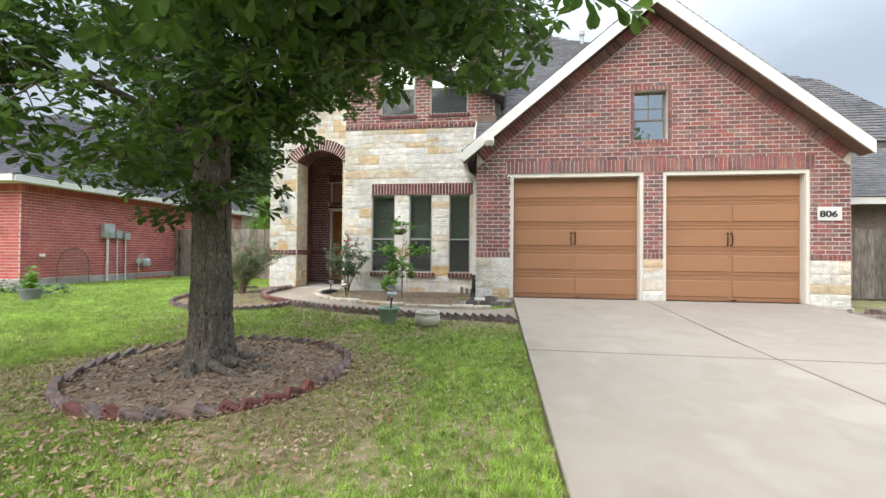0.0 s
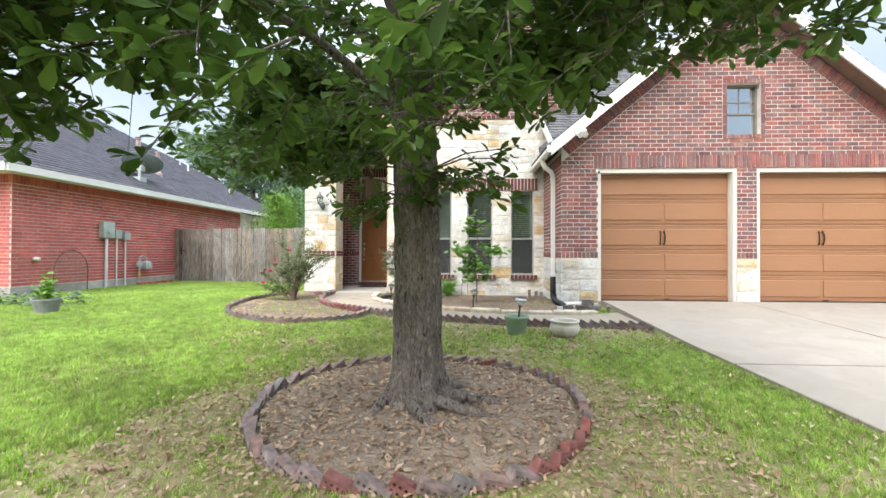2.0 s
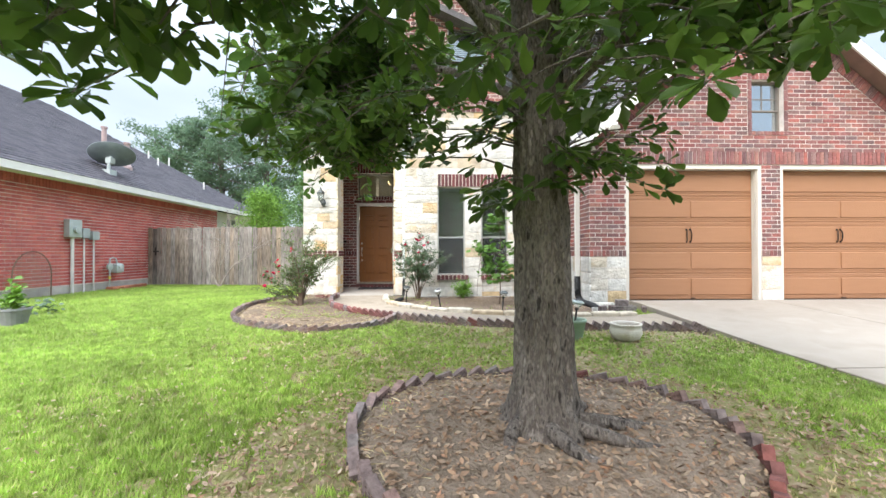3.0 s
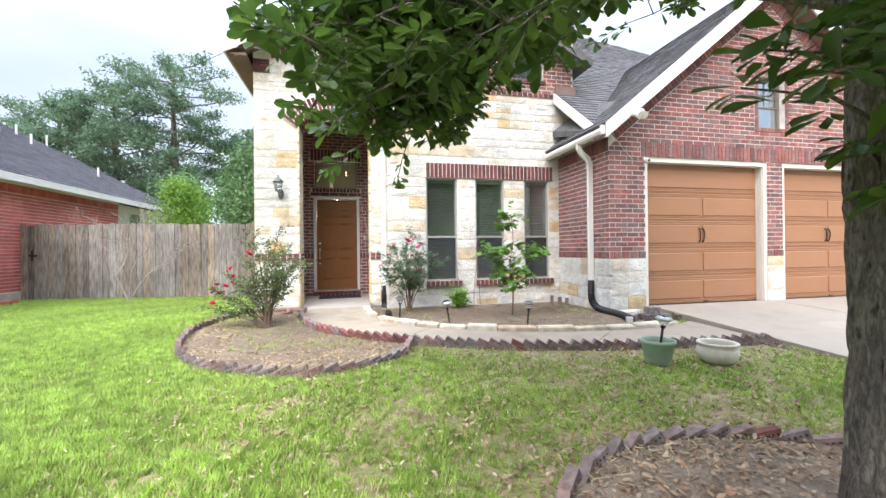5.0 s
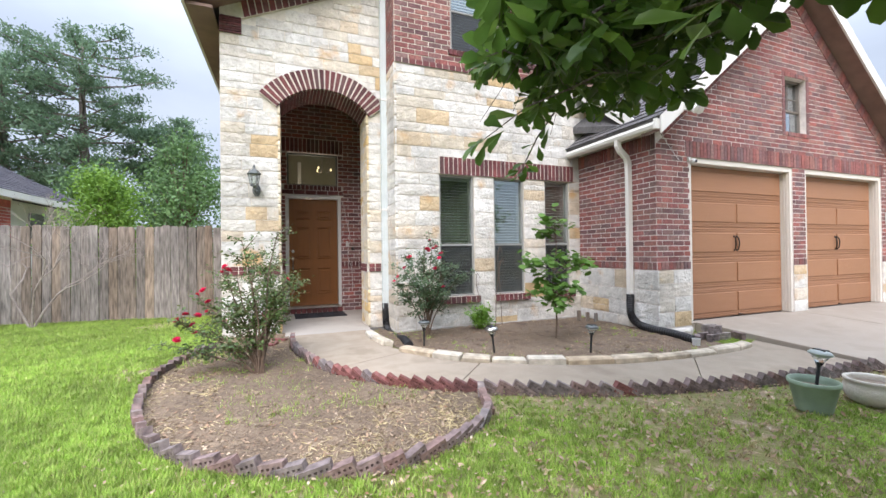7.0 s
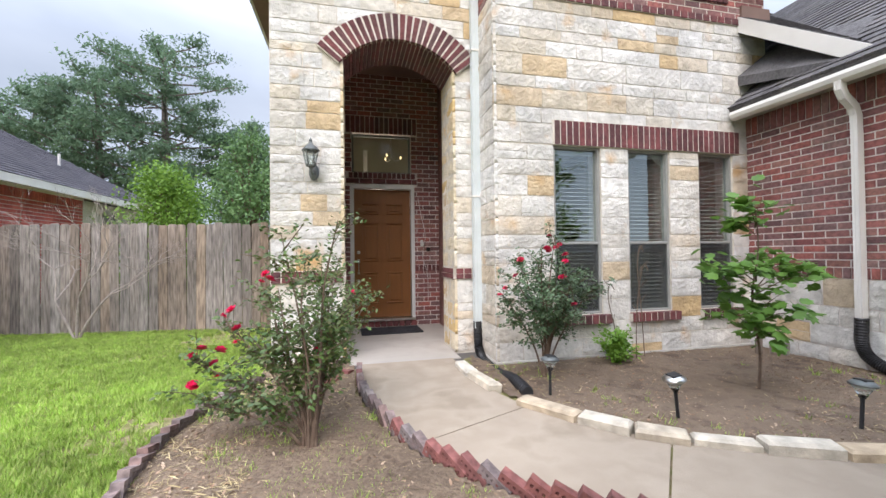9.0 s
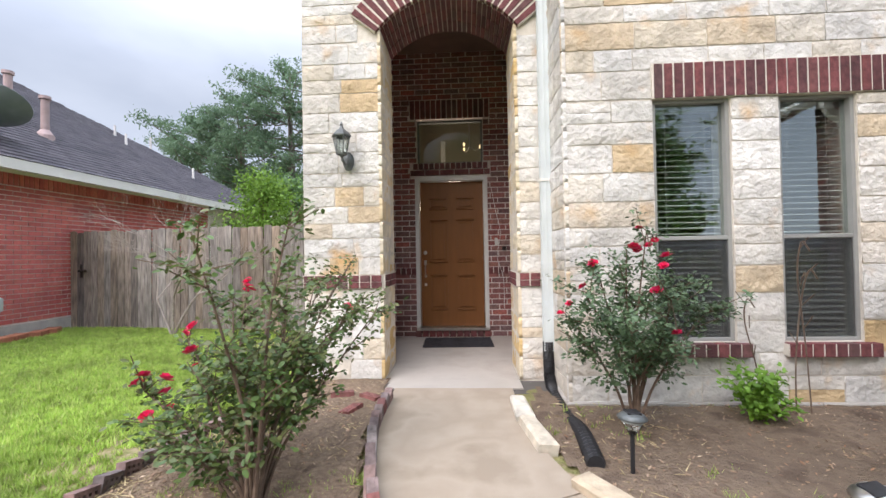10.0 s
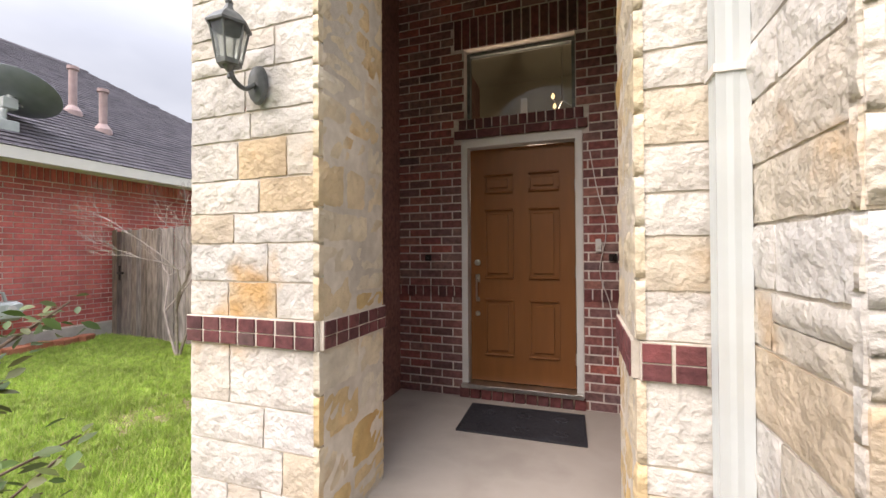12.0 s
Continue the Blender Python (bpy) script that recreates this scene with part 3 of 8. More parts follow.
for ja, jb in zip(JOINTS, JOINTS[1:]):
    top, s = [], Shape()
    for i in range(ja, jb + 1):
        a, b = WALK_OUT[i], WALK_IN[i]
        sh = (0.006 if i == ja else (-0.006 if i == jb else 0))
        t = (WALK_OUT[min(i + 1, jb)] - WALK_OUT[max(i - 1, ja)]).normalized() * sh
        for k in range(5):
            p = a.lerp(b, k / 4) + t
            top.append((p.x, p.y, gz(0, p.y) + 0.022))
    n = jb - ja + 1
    fs = [(i * 5 + k, i * 5 + k + 1, (i + 1) * 5 + k + 1, (i + 1) * 5 + k) for i in range(n - 1) for k in range(4)]
    low = [(x, y, z - 0.12) for x, y, z in top]
    m0 = len(top)
    rim = [i * 5 for i in range(n)] + [(n - 1) * 5 + k for k in range(1, 5)] + [i * 5 + 4 for i in range(n - 2, -1, -1)] + [3, 2, 1]
    sides = [(rim[(q + 1) % len(rim)], rim[q], m0 + rim[q], m0 + rim[(q + 1) % len(rim)]) for q in range(len(rim))]
    s.add(top + low, fs + sides)
    part("slab", s, M_WALK, walkway)
structure("porch_floor", Shape().box(-4.60, -3.32, 10.33, 11.17, 0.02, 0.25).box(-5.40, -3.05, 11.17, 12.62, 0.02, 0.25), M_PORCH, "smooth pale concrete porch slab before the front door", "porch floor")


def in_poly(poly, x, y):
    c = False
    for a, b in zip(poly, poly[1:] + poly[:1]):
        if (a.y > y) != (b.y > y) and x < (b.x - a.x) * (y - a.y) / (b.y - a.y) + a.x:
            c = not c
    return c


def bed_patch(name, outline, lift, material, label, dome=0.0, step=0.05):
    """Bare soil inside an outline, a little raised, uneven."""
    x0, x1, y0, y1 = min(p.x for p in outline), max(p.x for p in outline), min(p.y for p in outline), max(p.y for p in outline)
    cx, cy = (x0 + x1) / 2, (y0 + y1) / 2
    ids, vs, fs = {}, [], []

    def vert(i, j):
        if (i, j) not in ids:
            x, y = x0 + i * step, y0 + j * step
            d = min(1.0, ((x - cx) / (x1 - cx)) ** 2 + ((y - cy) / (y1 - cy)) ** 2)
            ids[i, j] = len(vs)
            vs.append((x, y, gz(x, y) + lift + dome * (1 - d) + 0.014 * noise.noise((x * 4, y * 4, 2)) + 0.010 * noise.noise((x * 13, y * 13, 8))))
        return ids[i, j]

    for i in range(int((x1 - x0) / step) + 1):
        for j in range(int((y1 - y0) / step) + 1):
            if in_poly(outline, x0 + (i + 0.5) * step, y0 + (j + 0.5) * step):
                fs.append((vert(i, j), vert(i + 1, j), vert(i + 1, j + 1), vert(i, j + 1)))
    s = Shape()
    s.add(vs, fs)
    return structure(name, s, material, label, "flower bed", True)


TREE = Vector((-1.80, 3.67, 0))
RING = [Vector((-1.79 + 1.13 * math.cos(a) * (1 + 0.03 * math.sin(3 * a)), 3.72 + 1.03 * math.sin(a) * (1 + 0.03 * math.cos(2 * a)), 0)) for a in np.linspace(0, 2 * math.pi, 64, endpoint=False)]
bed_patch("tree_bed", RING, 0.022, M_DIRT, "bare mulched soil ring around the oak tree", 0.06)
LBED_OUT = spline([(-3.02, 7.22, 0), (-3.20, 6.78, 0), (-3.70, 6.48, 0), (-4.21, 6.45, 0), (-4.75, 6.68, 0), (-5.17, 7.0, 0), (-5.50, 7.55, 0), (-5.66, 8.2, 0), (-5.70, 8.85, 0), (-5.57, 9.45, 0), (-5.36, 9.98, 0)], 6)
LBED = LBED_OUT + [Vector((-5.42, 10.62, 0)), Vector((-4.56, 10.62, 0)), Vector((-4.54, 10.36, 0))] + [p + Vector((-0.05, -0.03, 0)) for p in WALK_OUT[2:32:2]]
bed_patch("rose_bed", LBED, 0.022, M_DIRT2, "dry bare rose bed soil with patchy straw", 0.02)
FBED = [p + Vector((0.05, 0.04, 0)) for p in WALK_IN[6:64:2]] + [Vector((0.62, 8.2, 0)), Vector((0.45, 9.9, 0)), Vector((-3.0, 9.95, 0)), Vector((-3.2, 10.4, 0))]
bed_patch("window_bed", FBED, 0.016, M_DIRTW, "brown bare soil bed under the windows", 0.015)

# ---- walls of the house ----
GL, GR, GF, WF, TF, DF = 0.36, 7.03, 8.37, 9.97, 10.57, 12.60
OPEN = [(1.03, 3.52, 0.0, 2.79), (3.88, 6.37, 0.0, 2.79)]
GWIN = (3.35, 3.95, 3.40, 4.34)
SL = 0.81
CUTS = [(-SL, 1, 2.915), (SL, 1, 8.803)]
LOWC = [(-SL, 1, 2.915 - 0.285), (SL, 1, 8.803 - 0.285)]
front = Frame("front", GF)
core = Shape()
wall_cells(core, front, GL, GR, 0.0, 6.0, [*OPEN, GWIN], -0.28, 0, CUTS)
wall_garage = structure("wall_garage_front", core, M_MORTAR, "red brown brick garage gable wall with limestone base", "wall")
lo_z, band0, band1, sold0, sold1 = 0.30, 1.13, 1.245, 2.79, 3.03
holes = [(o[0], o[1], 0, sold1) for o in OPEN] + [GWIN, (GWIN[0] - 0.075, GWIN[1] + 0.075, GWIN[2] - 0.075, GWIN[3] + 0.075), (0.95, 6.45, sold0, sold1)]
lay(wall_garage, brick_courses(front, GL, GR, band1, 5.8, holes, LOWC), front, M_BRICK, M_BRICKS, (0.6, 8.4, 1.6), rng)
band = []
for u0, u1 in ((GL, 1.03), (3.52, 3.88), (6.37, GR)):
    band += soldiers(u0, u1, band0 + 0.004, band1 - 0.004)
    stones(wall_garage, stone_courses(u0, u1, lo_z, band0, [], rng, 0.15, 0.24, 0.25, 0.6), front, rng, 0.022)
band += soldiers(0.95, 6.45, sold0 + 0.004, sold1 - 0.004)
for u0, u1, v0, v1 in ((GWIN[0] - 0.075, GWIN[1] + 0.075, GWIN[3], GWIN[3] + 0.075), (GWIN[0] - 0.075, GWIN[1] + 0.075, GWIN[2] - 0.075, GWIN[2])):
    band += soldiers(u0, u1, v0 + 0.004, v1)
for u0, u1 in ((GWIN[0] - 0.075, GWIN[0]), (GWIN[1], GWIN[1] + 0.075)):
    n = 5
    h = (GWIN[3] - GWIN[2]) / n
    band += [[(u0 + 0.004, GWIN[2] + i * h + 0.005), (u1, GWIN[2] + i * h + 0.005), (u1, GWIN[2] + (i + 1) * h - 0.005), (u0 + 0.004, GWIN[2] + (i + 1) * h - 0.005)] for i in range(n)]
lay(wall_garage, band, front, M_BRICK, M_BRICKS, (0.6, 8.4, 1.6), rng, "soldier_brick", 300, 0.012)
rake = []
sl_a = math.atan(SL)
for sgn in (1, -1):
    ux, uy = math.cos(sl_a) * sgn, math.sin(sl_a)
    nx, ny = math.sin(sl_a) * sgn, -math.cos(sl_a)
    base = (GL if sgn > 0 else GR)
    b0 = 2.915 + SL * GL if sgn > 0 else 8.803 - SL * GR
    length = (3.635 - GL) / math.cos(sl_a)
    n = int(length / 0.076)
    for i in range(0, n + 1):
        p0, p1 = i * 0.076 + 0.005, (i + 1) * 0.076 - 0.005
        q = []
        for t, d in ((p0, 0.21), (p1, 0.21), (p1, 0.0), (p0, 0.0)):
            q.append((base + ux * t + nx * d, b0 + uy * t + ny * d))
        rake.append(q if sgn > 0 else q[::-1])
lay(wall_garage, rake, front, M_BRICK, M_BRICKS, (0.6, 8.4, 3), rng, "rake_brick", 150, 0.014)

side = Frame("left", GL)
core = Shape()
wall_cells(core, side, GF + 0.28, WF + 0.2, 0.0, 3.16, [], -0.25, 0)
wall_side = structure("wall_garage_side", core, M_MORTAR, "red brown brick side wall over limestone base", "wall")
lay(wall_side, brick_courses(side, GF - 0.008, WF, band1, 2.86, [], (), 0.1), side, M_BRICK, M_BRICKS, (0.3, 8.6, 1.5), rng)
lay(wall_side, soldiers(GF, WF, 2.865, 3.08) + soldiers(GF, WF, band0 + 0.004, band1 - 0.004), side, M_BRICK, M_BRICKS, (0.3, 8.6, 1.5), rng, "soldier_brick", 120, 0.012)
stones(wall_side, stone_courses(GF - 0.02, WF, lo_z - 0.05, band0, [], rng, 0.16, 0.25, 0.28, 0.6), side, rng, 0.022)
structure("foundation_garage", Shape().box(GL - 0.03, GL + 0.2, GF + 0.3, WF, 0.0, 0.25, 0.01).box(GL - 0.03, 1.03, GF - 0.03, GF + 0.3, 0.0, 0.29, 0.01).box(6.37, GR + 0.03, GF - 0.03, GF + 0.3, 0.0, 0.29, 0.01).box(3.52, 3.88, GF - 0.03, GF + 0.2, 0.0, 0.29, 0.01), M_CONCD, "rough grey concrete foundation under the walls", "foundation")
structure("wall_garage_right", Shape().box(GR - 0.25, GR, GF + 0.28, 16, 0.0, 3.1), M_BRICKS, "red brick wall of the garage", "wall")

WW = [(-2.32, -1.73, 0.73, 2.63), (-1.37, -0.80, 0.73, 2.63), (-0.38, 0.13, 0.73, 2.63)]
UW = [(-2.10, -1.25, 4.60, 6.1), (-0.86, 0.05, 4.60, 6.1)]
WL, WT = -3.01, 4.26
ww = Frame("front", WF)
core = Shape()
wall_cells(core, ww, WL, 0.69, 0.0, 7.0, [*WW, *UW], -0.25, 0)
wall_window = structure("wall_window_bay", core, M_MORTARW, "cream limestone wall with ochre blocks, brick above", "wall")
wh = [(w[0], w[1], w[2] - 0.10, w[3]) for w in WW] + [(-2.32, 0.22, 2.63, 2.915)]
stones(wall_window, stone_courses(WL - 0.02, 0.40, 0.26, 2.63, wh, rng) + stone_courses(WL - 0.02, 0.69, 2.64, WT, wh, rng), ww, rng)
lay(wall_window, brick_courses(ww, WL, 0.69, WT + 0.085, 7.0, UW), ww, M_BRICK, M_BRICKS, (-1.5, 9.9, 4.3), rng, "brick", 150)
part("mortar_bed", Shape().prism([(-2.33, 2.632), (0.225, 2.632), (0.225, 2.91), (-2.33, 2.91)], 0, 0.024, ww).prism([(WL, WT), (0.69, WT), (0.69, WT + 0.083), (WL, WT + 0.083)], 0, 0.022, ww), M_MORTARW, wall_window)
lay(wall_window, soldiers(-2.32, 0.22, 2.635, 2.905), ww, M_SOLD, M_SOLD, (-1.5, 9.9, 2.7), rng, "lintel_brick", 60, 0.03)
lay(wall_window, soldiers(WL, 0.69, WT + 0.004, WT + 0.08, 0.11) + [p for w in UW for p in soldiers(w[0] - 0.05, w[1] + 0.05, w[2] - 0.08, w[2])], ww, M_SOLD, M_SOLD, (-1.5, 9.9, 4.3), rng, "rowlock_brick", 80, 0.03)
for w in WW:
    part('mortar_bed', Shape().prism([(w[0] - 0.02, w[2] - 0.10), (w[1] + 0.08, w[2] - 0.10), (w[1] + 0.08, w[2] - 0.01), (w[0] - 0.02, w[2] - 0.01)], 0, 0.062, ww), M_MORTARW, wall_window)
    lay(wall_window, soldiers(w[0] - 0.02, w[1] + 0.08, w[2] - 0.105, w[2] - 0.005, 0.085), ww, M_SOLD, M_SOLD, (-1.5, 9.9, 0.7), rng, "sill_brick", 20, 0.07)
structure("foundation_bay", Shape().box(WL - 0.03, GL, WF - 0.035, WF + 0.2, 0.0, 0.27, 0.01).box(WL - 0.03, WL + 0.2, WF + 0.2, TF, 0.0, 0.27, 0.01), M_CONCD, "rough grey concrete foundation under the walls", "foundation")

ret = Frame("left", WL)
core = Shape()
wall_cells(core, ret, WF + 0.25, TF + 0.3, 0.0, 7.0, [], -0.22, 0)
wall_return = structure("wall_return", core, M_MORTARW, "cream limestone return wall beside the downspout", "wall")
stones(wall_return, stone_courses(WF - 0.02, TF, 0.26, WT, [], rng, 0.15, 0.24, 0.3, 0.62), ret, rng)
lay(wall_return, brick_courses(ret, WF, TF, WT + 0.02, 7.0, []), ret, M_BRICK, M_BRICKS, (-3, 10, 4.3), rng, "brick", 40)

TL, TR, OL, OR = -5.38, -3.01, -4.61, -3.31
ARC_R, ARC_U, ARC_V = 0.854, -3.96, 3.080
SPRING = ARC_V + math.sqrt(ARC_R ** 2 - 0.65 ** 2)
RS = 0.457


def rake_v(u):
    return 4.80 + RS * (u + 5.11)


tower = Frame("front", TF)
core = Shape()
tcut = [(-RS, 1, 4.80 + RS * 5.11 + 0.30)]
wall_cells(core, tower, TL, OL, 0.0, 7.0, [], -0.60, 0, tcut)
wall_cells(core, tower, OR, TR, 0.0, 7.0, [], -0.60, 0, tcut)
NA = 20
for i in range(NA):
    ua, ub = OL + (OR - OL) * i / NA, OL + (OR - OL) * (i + 1) / NA
    va, vb = (ARC_V + math.sqrt(max(0, ARC_R ** 2 - (u - ARC_U) ** 2)) for u in (ua, ub))
    core.prism([(ua, va), (ub, vb), (ub, rake_v(ub) + 0.3), (ua, rake_v(ua) + 0.3)], -0.60, 0, tower)
wall_tower = structure("wall_entry", core, M_MORTARW, "cream limestone entry wall with brick arch", "wall")
tb0, tb1 = 1.13, 1.26


def arch_hole(v):
    if v < SPRING - 0.02:
        return (OL, OR)
    r = ARC_R + 0.16
    d = r * r - (v - ARC_V) ** 2
    return (ARC_U - math.sqrt(d), ARC_U + math.sqrt(d)) if d > 0 else None


def tower_stones(v0, v1):
    out, v = [], v0
    while v < v1 - 0.02:
        e = min(v1, v + rng.uniform(0.13, 0.21))
        if v1 - e < 0.1:
            e = v1
        hole = arch_hole((v + e) / 2)
        spans = [(TL, TR)] if hole is None else [(TL, hole[0]), (hole[1], TR)]
        if e > 4.7:
            spans = [(max(a, -5.11 + (e - 4.80) / RS), b) for a, b in spans]
        for a, b in spans:
            if b - a > 0.06:
                out += stone_courses(a, b, v, e, [], rng, 0.3, 0.4, 0.2, 0.6)
        v = e
    return out


stones(wall_tower, tower_stones(0.26, tb0) + tower_stones(tb1, 6.2), tower, rng)
lay(wall_tower, [p for a, b in ((TL, OL), (OR, TR)) for p in soldiers(a, b, tb0 + 0.064, tb1 - 0.004, 0.105) + soldiers(a, b, tb0 + 0.003, tb0 + 0.058, 0.105)], tower, M_SOLD, M_SOLD, (-4.6, 10.5, 1.2), rng, "band_brick", 90, 0.034)
for a, b in ((TL, OL), (OR, TR)):
    part('mortar_bed', Shape().prism([(a, tb0), (b, tb0), (b, tb1), (a, tb1)], 0, 0.027, tower), M_MORTARW, wall_tower)
vous = []
a0 = math.asin(0.65 / ARC_R) + 0.06
NV = 24
MG = 0.011
for i in range(NV):
    t0, t1 = -a0 + 2 * a0 * i / NV + MG, -a0 + 2 * a0 * (i + 1) / NV - MG
    vous.append([(ARC_U + r * math.sin(t), ARC_V + r * math.cos(t)) for r, t in ((ARC_R, t0), (ARC_R, t1), (ARC_R + 0.30, t1), (ARC_R + 0.30, t0))][::1])
for i in range(NV):
    t0, t1 = -a0 + 2 * a0 * i / NV, -a0 + 2 * a0 * (i + 1) / NV
    part('mortar_bed', Shape().prism([(ARC_U + r * math.sin(t), ARC_V + r * math.cos(t)) for r, t in ((ARC_R + 0.005, t0), (ARC_R + 0.005, t1), (ARC_R + 0.297, t1), (ARC_R + 0.297, t0))], 0, 0.038, tower), M_MORTARW, wall_tower)
for i, q in enumerate(vous):
    part("voussoir", Shape().prism(q, -0.02, 0.045, tower, 0.004), M_SOLD, wall_tower)
for i in range(NV + 6):
    t0, t1 = -a0 + 2 * a0 * i / (NV + 6) + 0.006, -a0 + 2 * a0 * (i + 1) / (NV + 6) - 0.006
    for k in range(3):
        q = [(ARC_U + r * math.sin(t), ARC_V + r * math.cos(t)) for r, t in ((ARC_R - 0.012, t0), (ARC_R - 0.012, t1), (ARC_R + 0.04, t1), (ARC_R + 0.04, t0))]
        part("soffit_brick", Shape().prism(q, -0.20 * (k + 1) + 0.008, -0.20 * k - 0.002, tower), M_SOLD, wall_tower)
rk = []
part('mortar_bed', Shape().prism([(-5.10, rake_v(-5.10)), (-3.06, rake_v(-3.06)), (-3.06, rake_v(-3.06) + 0.25), (-5.10, rake_v(-5.10) + 0.25)], 0, 0.028, tower), M_MORTARW, wall_tower)
for i in range(34):
    u = -5.06 + i * 0.088
    rk.append([(u, rake_v(u) + 0.005), (u + 0.074, rake_v(u + 0.074) + 0.005), (u + 0.03, rake_v(u + 0.03) + 0.25), (u - 0.044, rake_v(u - 0.044) + 0.25)])
lay(wall_tower, rk, tower, M_SOLD, M_SOLD, (-4.5, 10.5, 5), rng, "rake_brick", 60, 0.035)
lay(wall_tower, [[(TL, 4.58 + i * 0.03), (-5.10, 4.58 + i * 0.03), (-5.10, 4.60 + i * 0.03), (TL, 4.60 + i * 0.03)] for i in range(8)], tower, M_SOLD, M_SOLD, (-4.5, 10.5, 5), rng, "corner_tile", 20, 0.035)

for nm, fr, flip in (("wall_pier_inner", Frame("right", OL), 0), ("wall_pier_other", Frame("left", OR), 1)):
    pier = structure(nm, Shape().prism([(TF + 0.02, 0.25), (TF + 0.58, 0.25), (TF + 0.58, SPRING), (TF + 0.02, SPRING)], 0.0, 0.012, fr), M_MORTARW, "limestone inner face of the entry pier", "wall")
    stones(pier, stone_courses(TF - 0.02, TF + 0.60, 0.26, tb0, [], rng, 0.16, 0.26, 0.25, 0.45) + stone_courses(TF - 0.02, TF + 0.60, tb1, SPRING, [], rng, 0.14, 0.24, 0.2, 0.45), fr, rng, 0.026, material=M_OCHRE)
    part("mortar_bed", Shape().prism([(TF, tb0), (TF + 0.60, tb0), (TF + 0.60, tb1), (TF, tb1)], 0, 0.024, fr), M_MORTARW, pier)
    lay(pier, soldiers(TF, TF + 0.60, tb0 + 0.064, tb1 - 0.004, 0.105) + soldiers(TF, TF + 0.60, tb0 + 0.003, tb0 + 0.058, 0.105), fr, M_SOLD, M_SOLD, (-4.6, 10.5, 1.2), rng, "band_brick", 30, 0.03)

DOOR, TRANS = (-4.53, -3.48, 0.25, 2.60), (-4.50, -3.53, 2.79, 3.44)
dw = Frame("front", DF)
core = Shape()
wall_cells(core, dw, TL, -2.9, 0.0, 4.5, [DOOR, TRANS], -0.22, 0)
wall_door = structure("wall_front_door", core, M_MORTAR, "dark red brick porch wall around the front door", "wall")
dh = [DOOR, TRANS, (-4.60, -3.43, 3.44, 3.72), (-4.60, -3.43, 2.60, 2.79), (TL, -2.9, 1.15, 1.26)]
lay(wall_door, brick_courses(dw, TL, -2.9, 0.25, 4.5, dh), dw, M_BRICK, M_BRICKS, (-4.0, 12.5, 1.5), rng, "brick", 300)
lay(wall_door, soldiers(-4.60, -3.43, 3.445, 3.715) + soldiers(TL, DOOR[0], 1.155, 1.255) + soldiers(DOOR[1], -2.9, 1.155, 1.255) + soldiers(-4.56, -3.46, 2.70, 2.785) , dw, M_SOLD, M_SOLD, (-4.0, 12.5, 1.5), rng, "soldier_brick", 90, 0.014)
lay(wall_door, brick_courses(dw, -4.60, -3.43, 2.605, 2.69, []) + soldiers(-4.56, -3.46, 0.252, 0.345, 0.1), dw, M_SOLD, M_SOLD, (-4.0, 12.5, 1.5), rng, "rowlock_brick", 40, 0.03)
structure("wall_porch_left", Shape().box(TL - 0.0, TL + 0.22, TF + 0.60, DF, 0.0, 4.5), M_BRICKS, "brick side wall of the porch", "wall")
structure("wall_porch_right", Shape().box(-3.06, -2.84, TF + 0.60, DF, 0.0, 4.5), M_BRICKS, "brick side wall of the porch", "wall")
structure("porch_ceiling", Shape().box(TL, -2.9, TF + 0.6, DF, 4.42, 4.5), M_SOFFIT, "dark brown porch ceiling", "ceiling")

# rooms behind the glass
structure("wall_inside", Shape().box(-5.4, 7.0, 16.0, 16.2, 0, 5).box(-5.42, -5.3, DF + 0.22, 16, 0, 5).box(-2.9, -2.75, WF + 0.6, 16, 0, 5).box(0.69, 0.85, WF + 0.25, 16, 0, 7), M_PATCH, "plain inner walls of the house", "wall")
structure("floor_inside", Shape().box(-5.4, 7.0, WF + 0.25, 16, 0.1, 0.24), M_CURTAIN, "plain floor inside the house", "floor")
structure("ceiling_inside", Shape().box(-5.4, 0.69, DF + 0.22, 16, 4.5, 4.6).box(-2.9, 0.69, WF + 0.25, DF + 0.22, 3.5, 3.6), M_PATCH, "plain ceiling inside the house", "ceiling")

# ---- roofs ----


def shingles(name, o, along, up, la, lu, material, label, tiles=None, cutf=None, row=0.145, base=0.03):
    """A pitched roof: a deck, and overlapping courses of tabs laid on it. o: lower corner; along, up: unit vectors."""
    o, along, up = Vector(o), Vector(along).normalized(), Vector(up).normalized()
    nrm = along.cross(up).normalized()
    if nrm.z < 0:
        nrm = -nrm
    flip = along.cross(up).z < 0
    s = Shape()
    r = random.Random(int(abs(o.x * 31 + o.y * 17)) + 3)
    for j in range(int(lu / row)):
        a = -r.uniform(0, 0.3)
        while a < la:
            w = r.uniform(0.16, 0.42)
            u0, u1 = max(0, a), min(la, a + w - 0.006)
            a += w
            if u1 - u0 < 0.03:
                continue
            v0, v1 = j * row, (j + 1) * row + 0.02
            mid = o + along * ((u0 + u1) / 2) + up * ((v0 + v1) / 2)
            if cutf is not None and not cutf(mid):
                continue
            t = 0.014 + r.uniform(0, 0.006)
            c = [o + along * u + up * v + nrm * h for u, v, h in ((u0, v0, t + base), (u1, v0, t + base), (u1, v1, base + 0.002), (u0, v1, base + 0.002), (u0, v0, base - 0.004), (u1, v0, base - 0.004))]
            s.add(c, [(0, 1, 2, 3), (4, 5, 1, 0), (0, 3, 4), (5, 2, 1)], flip)
    return s


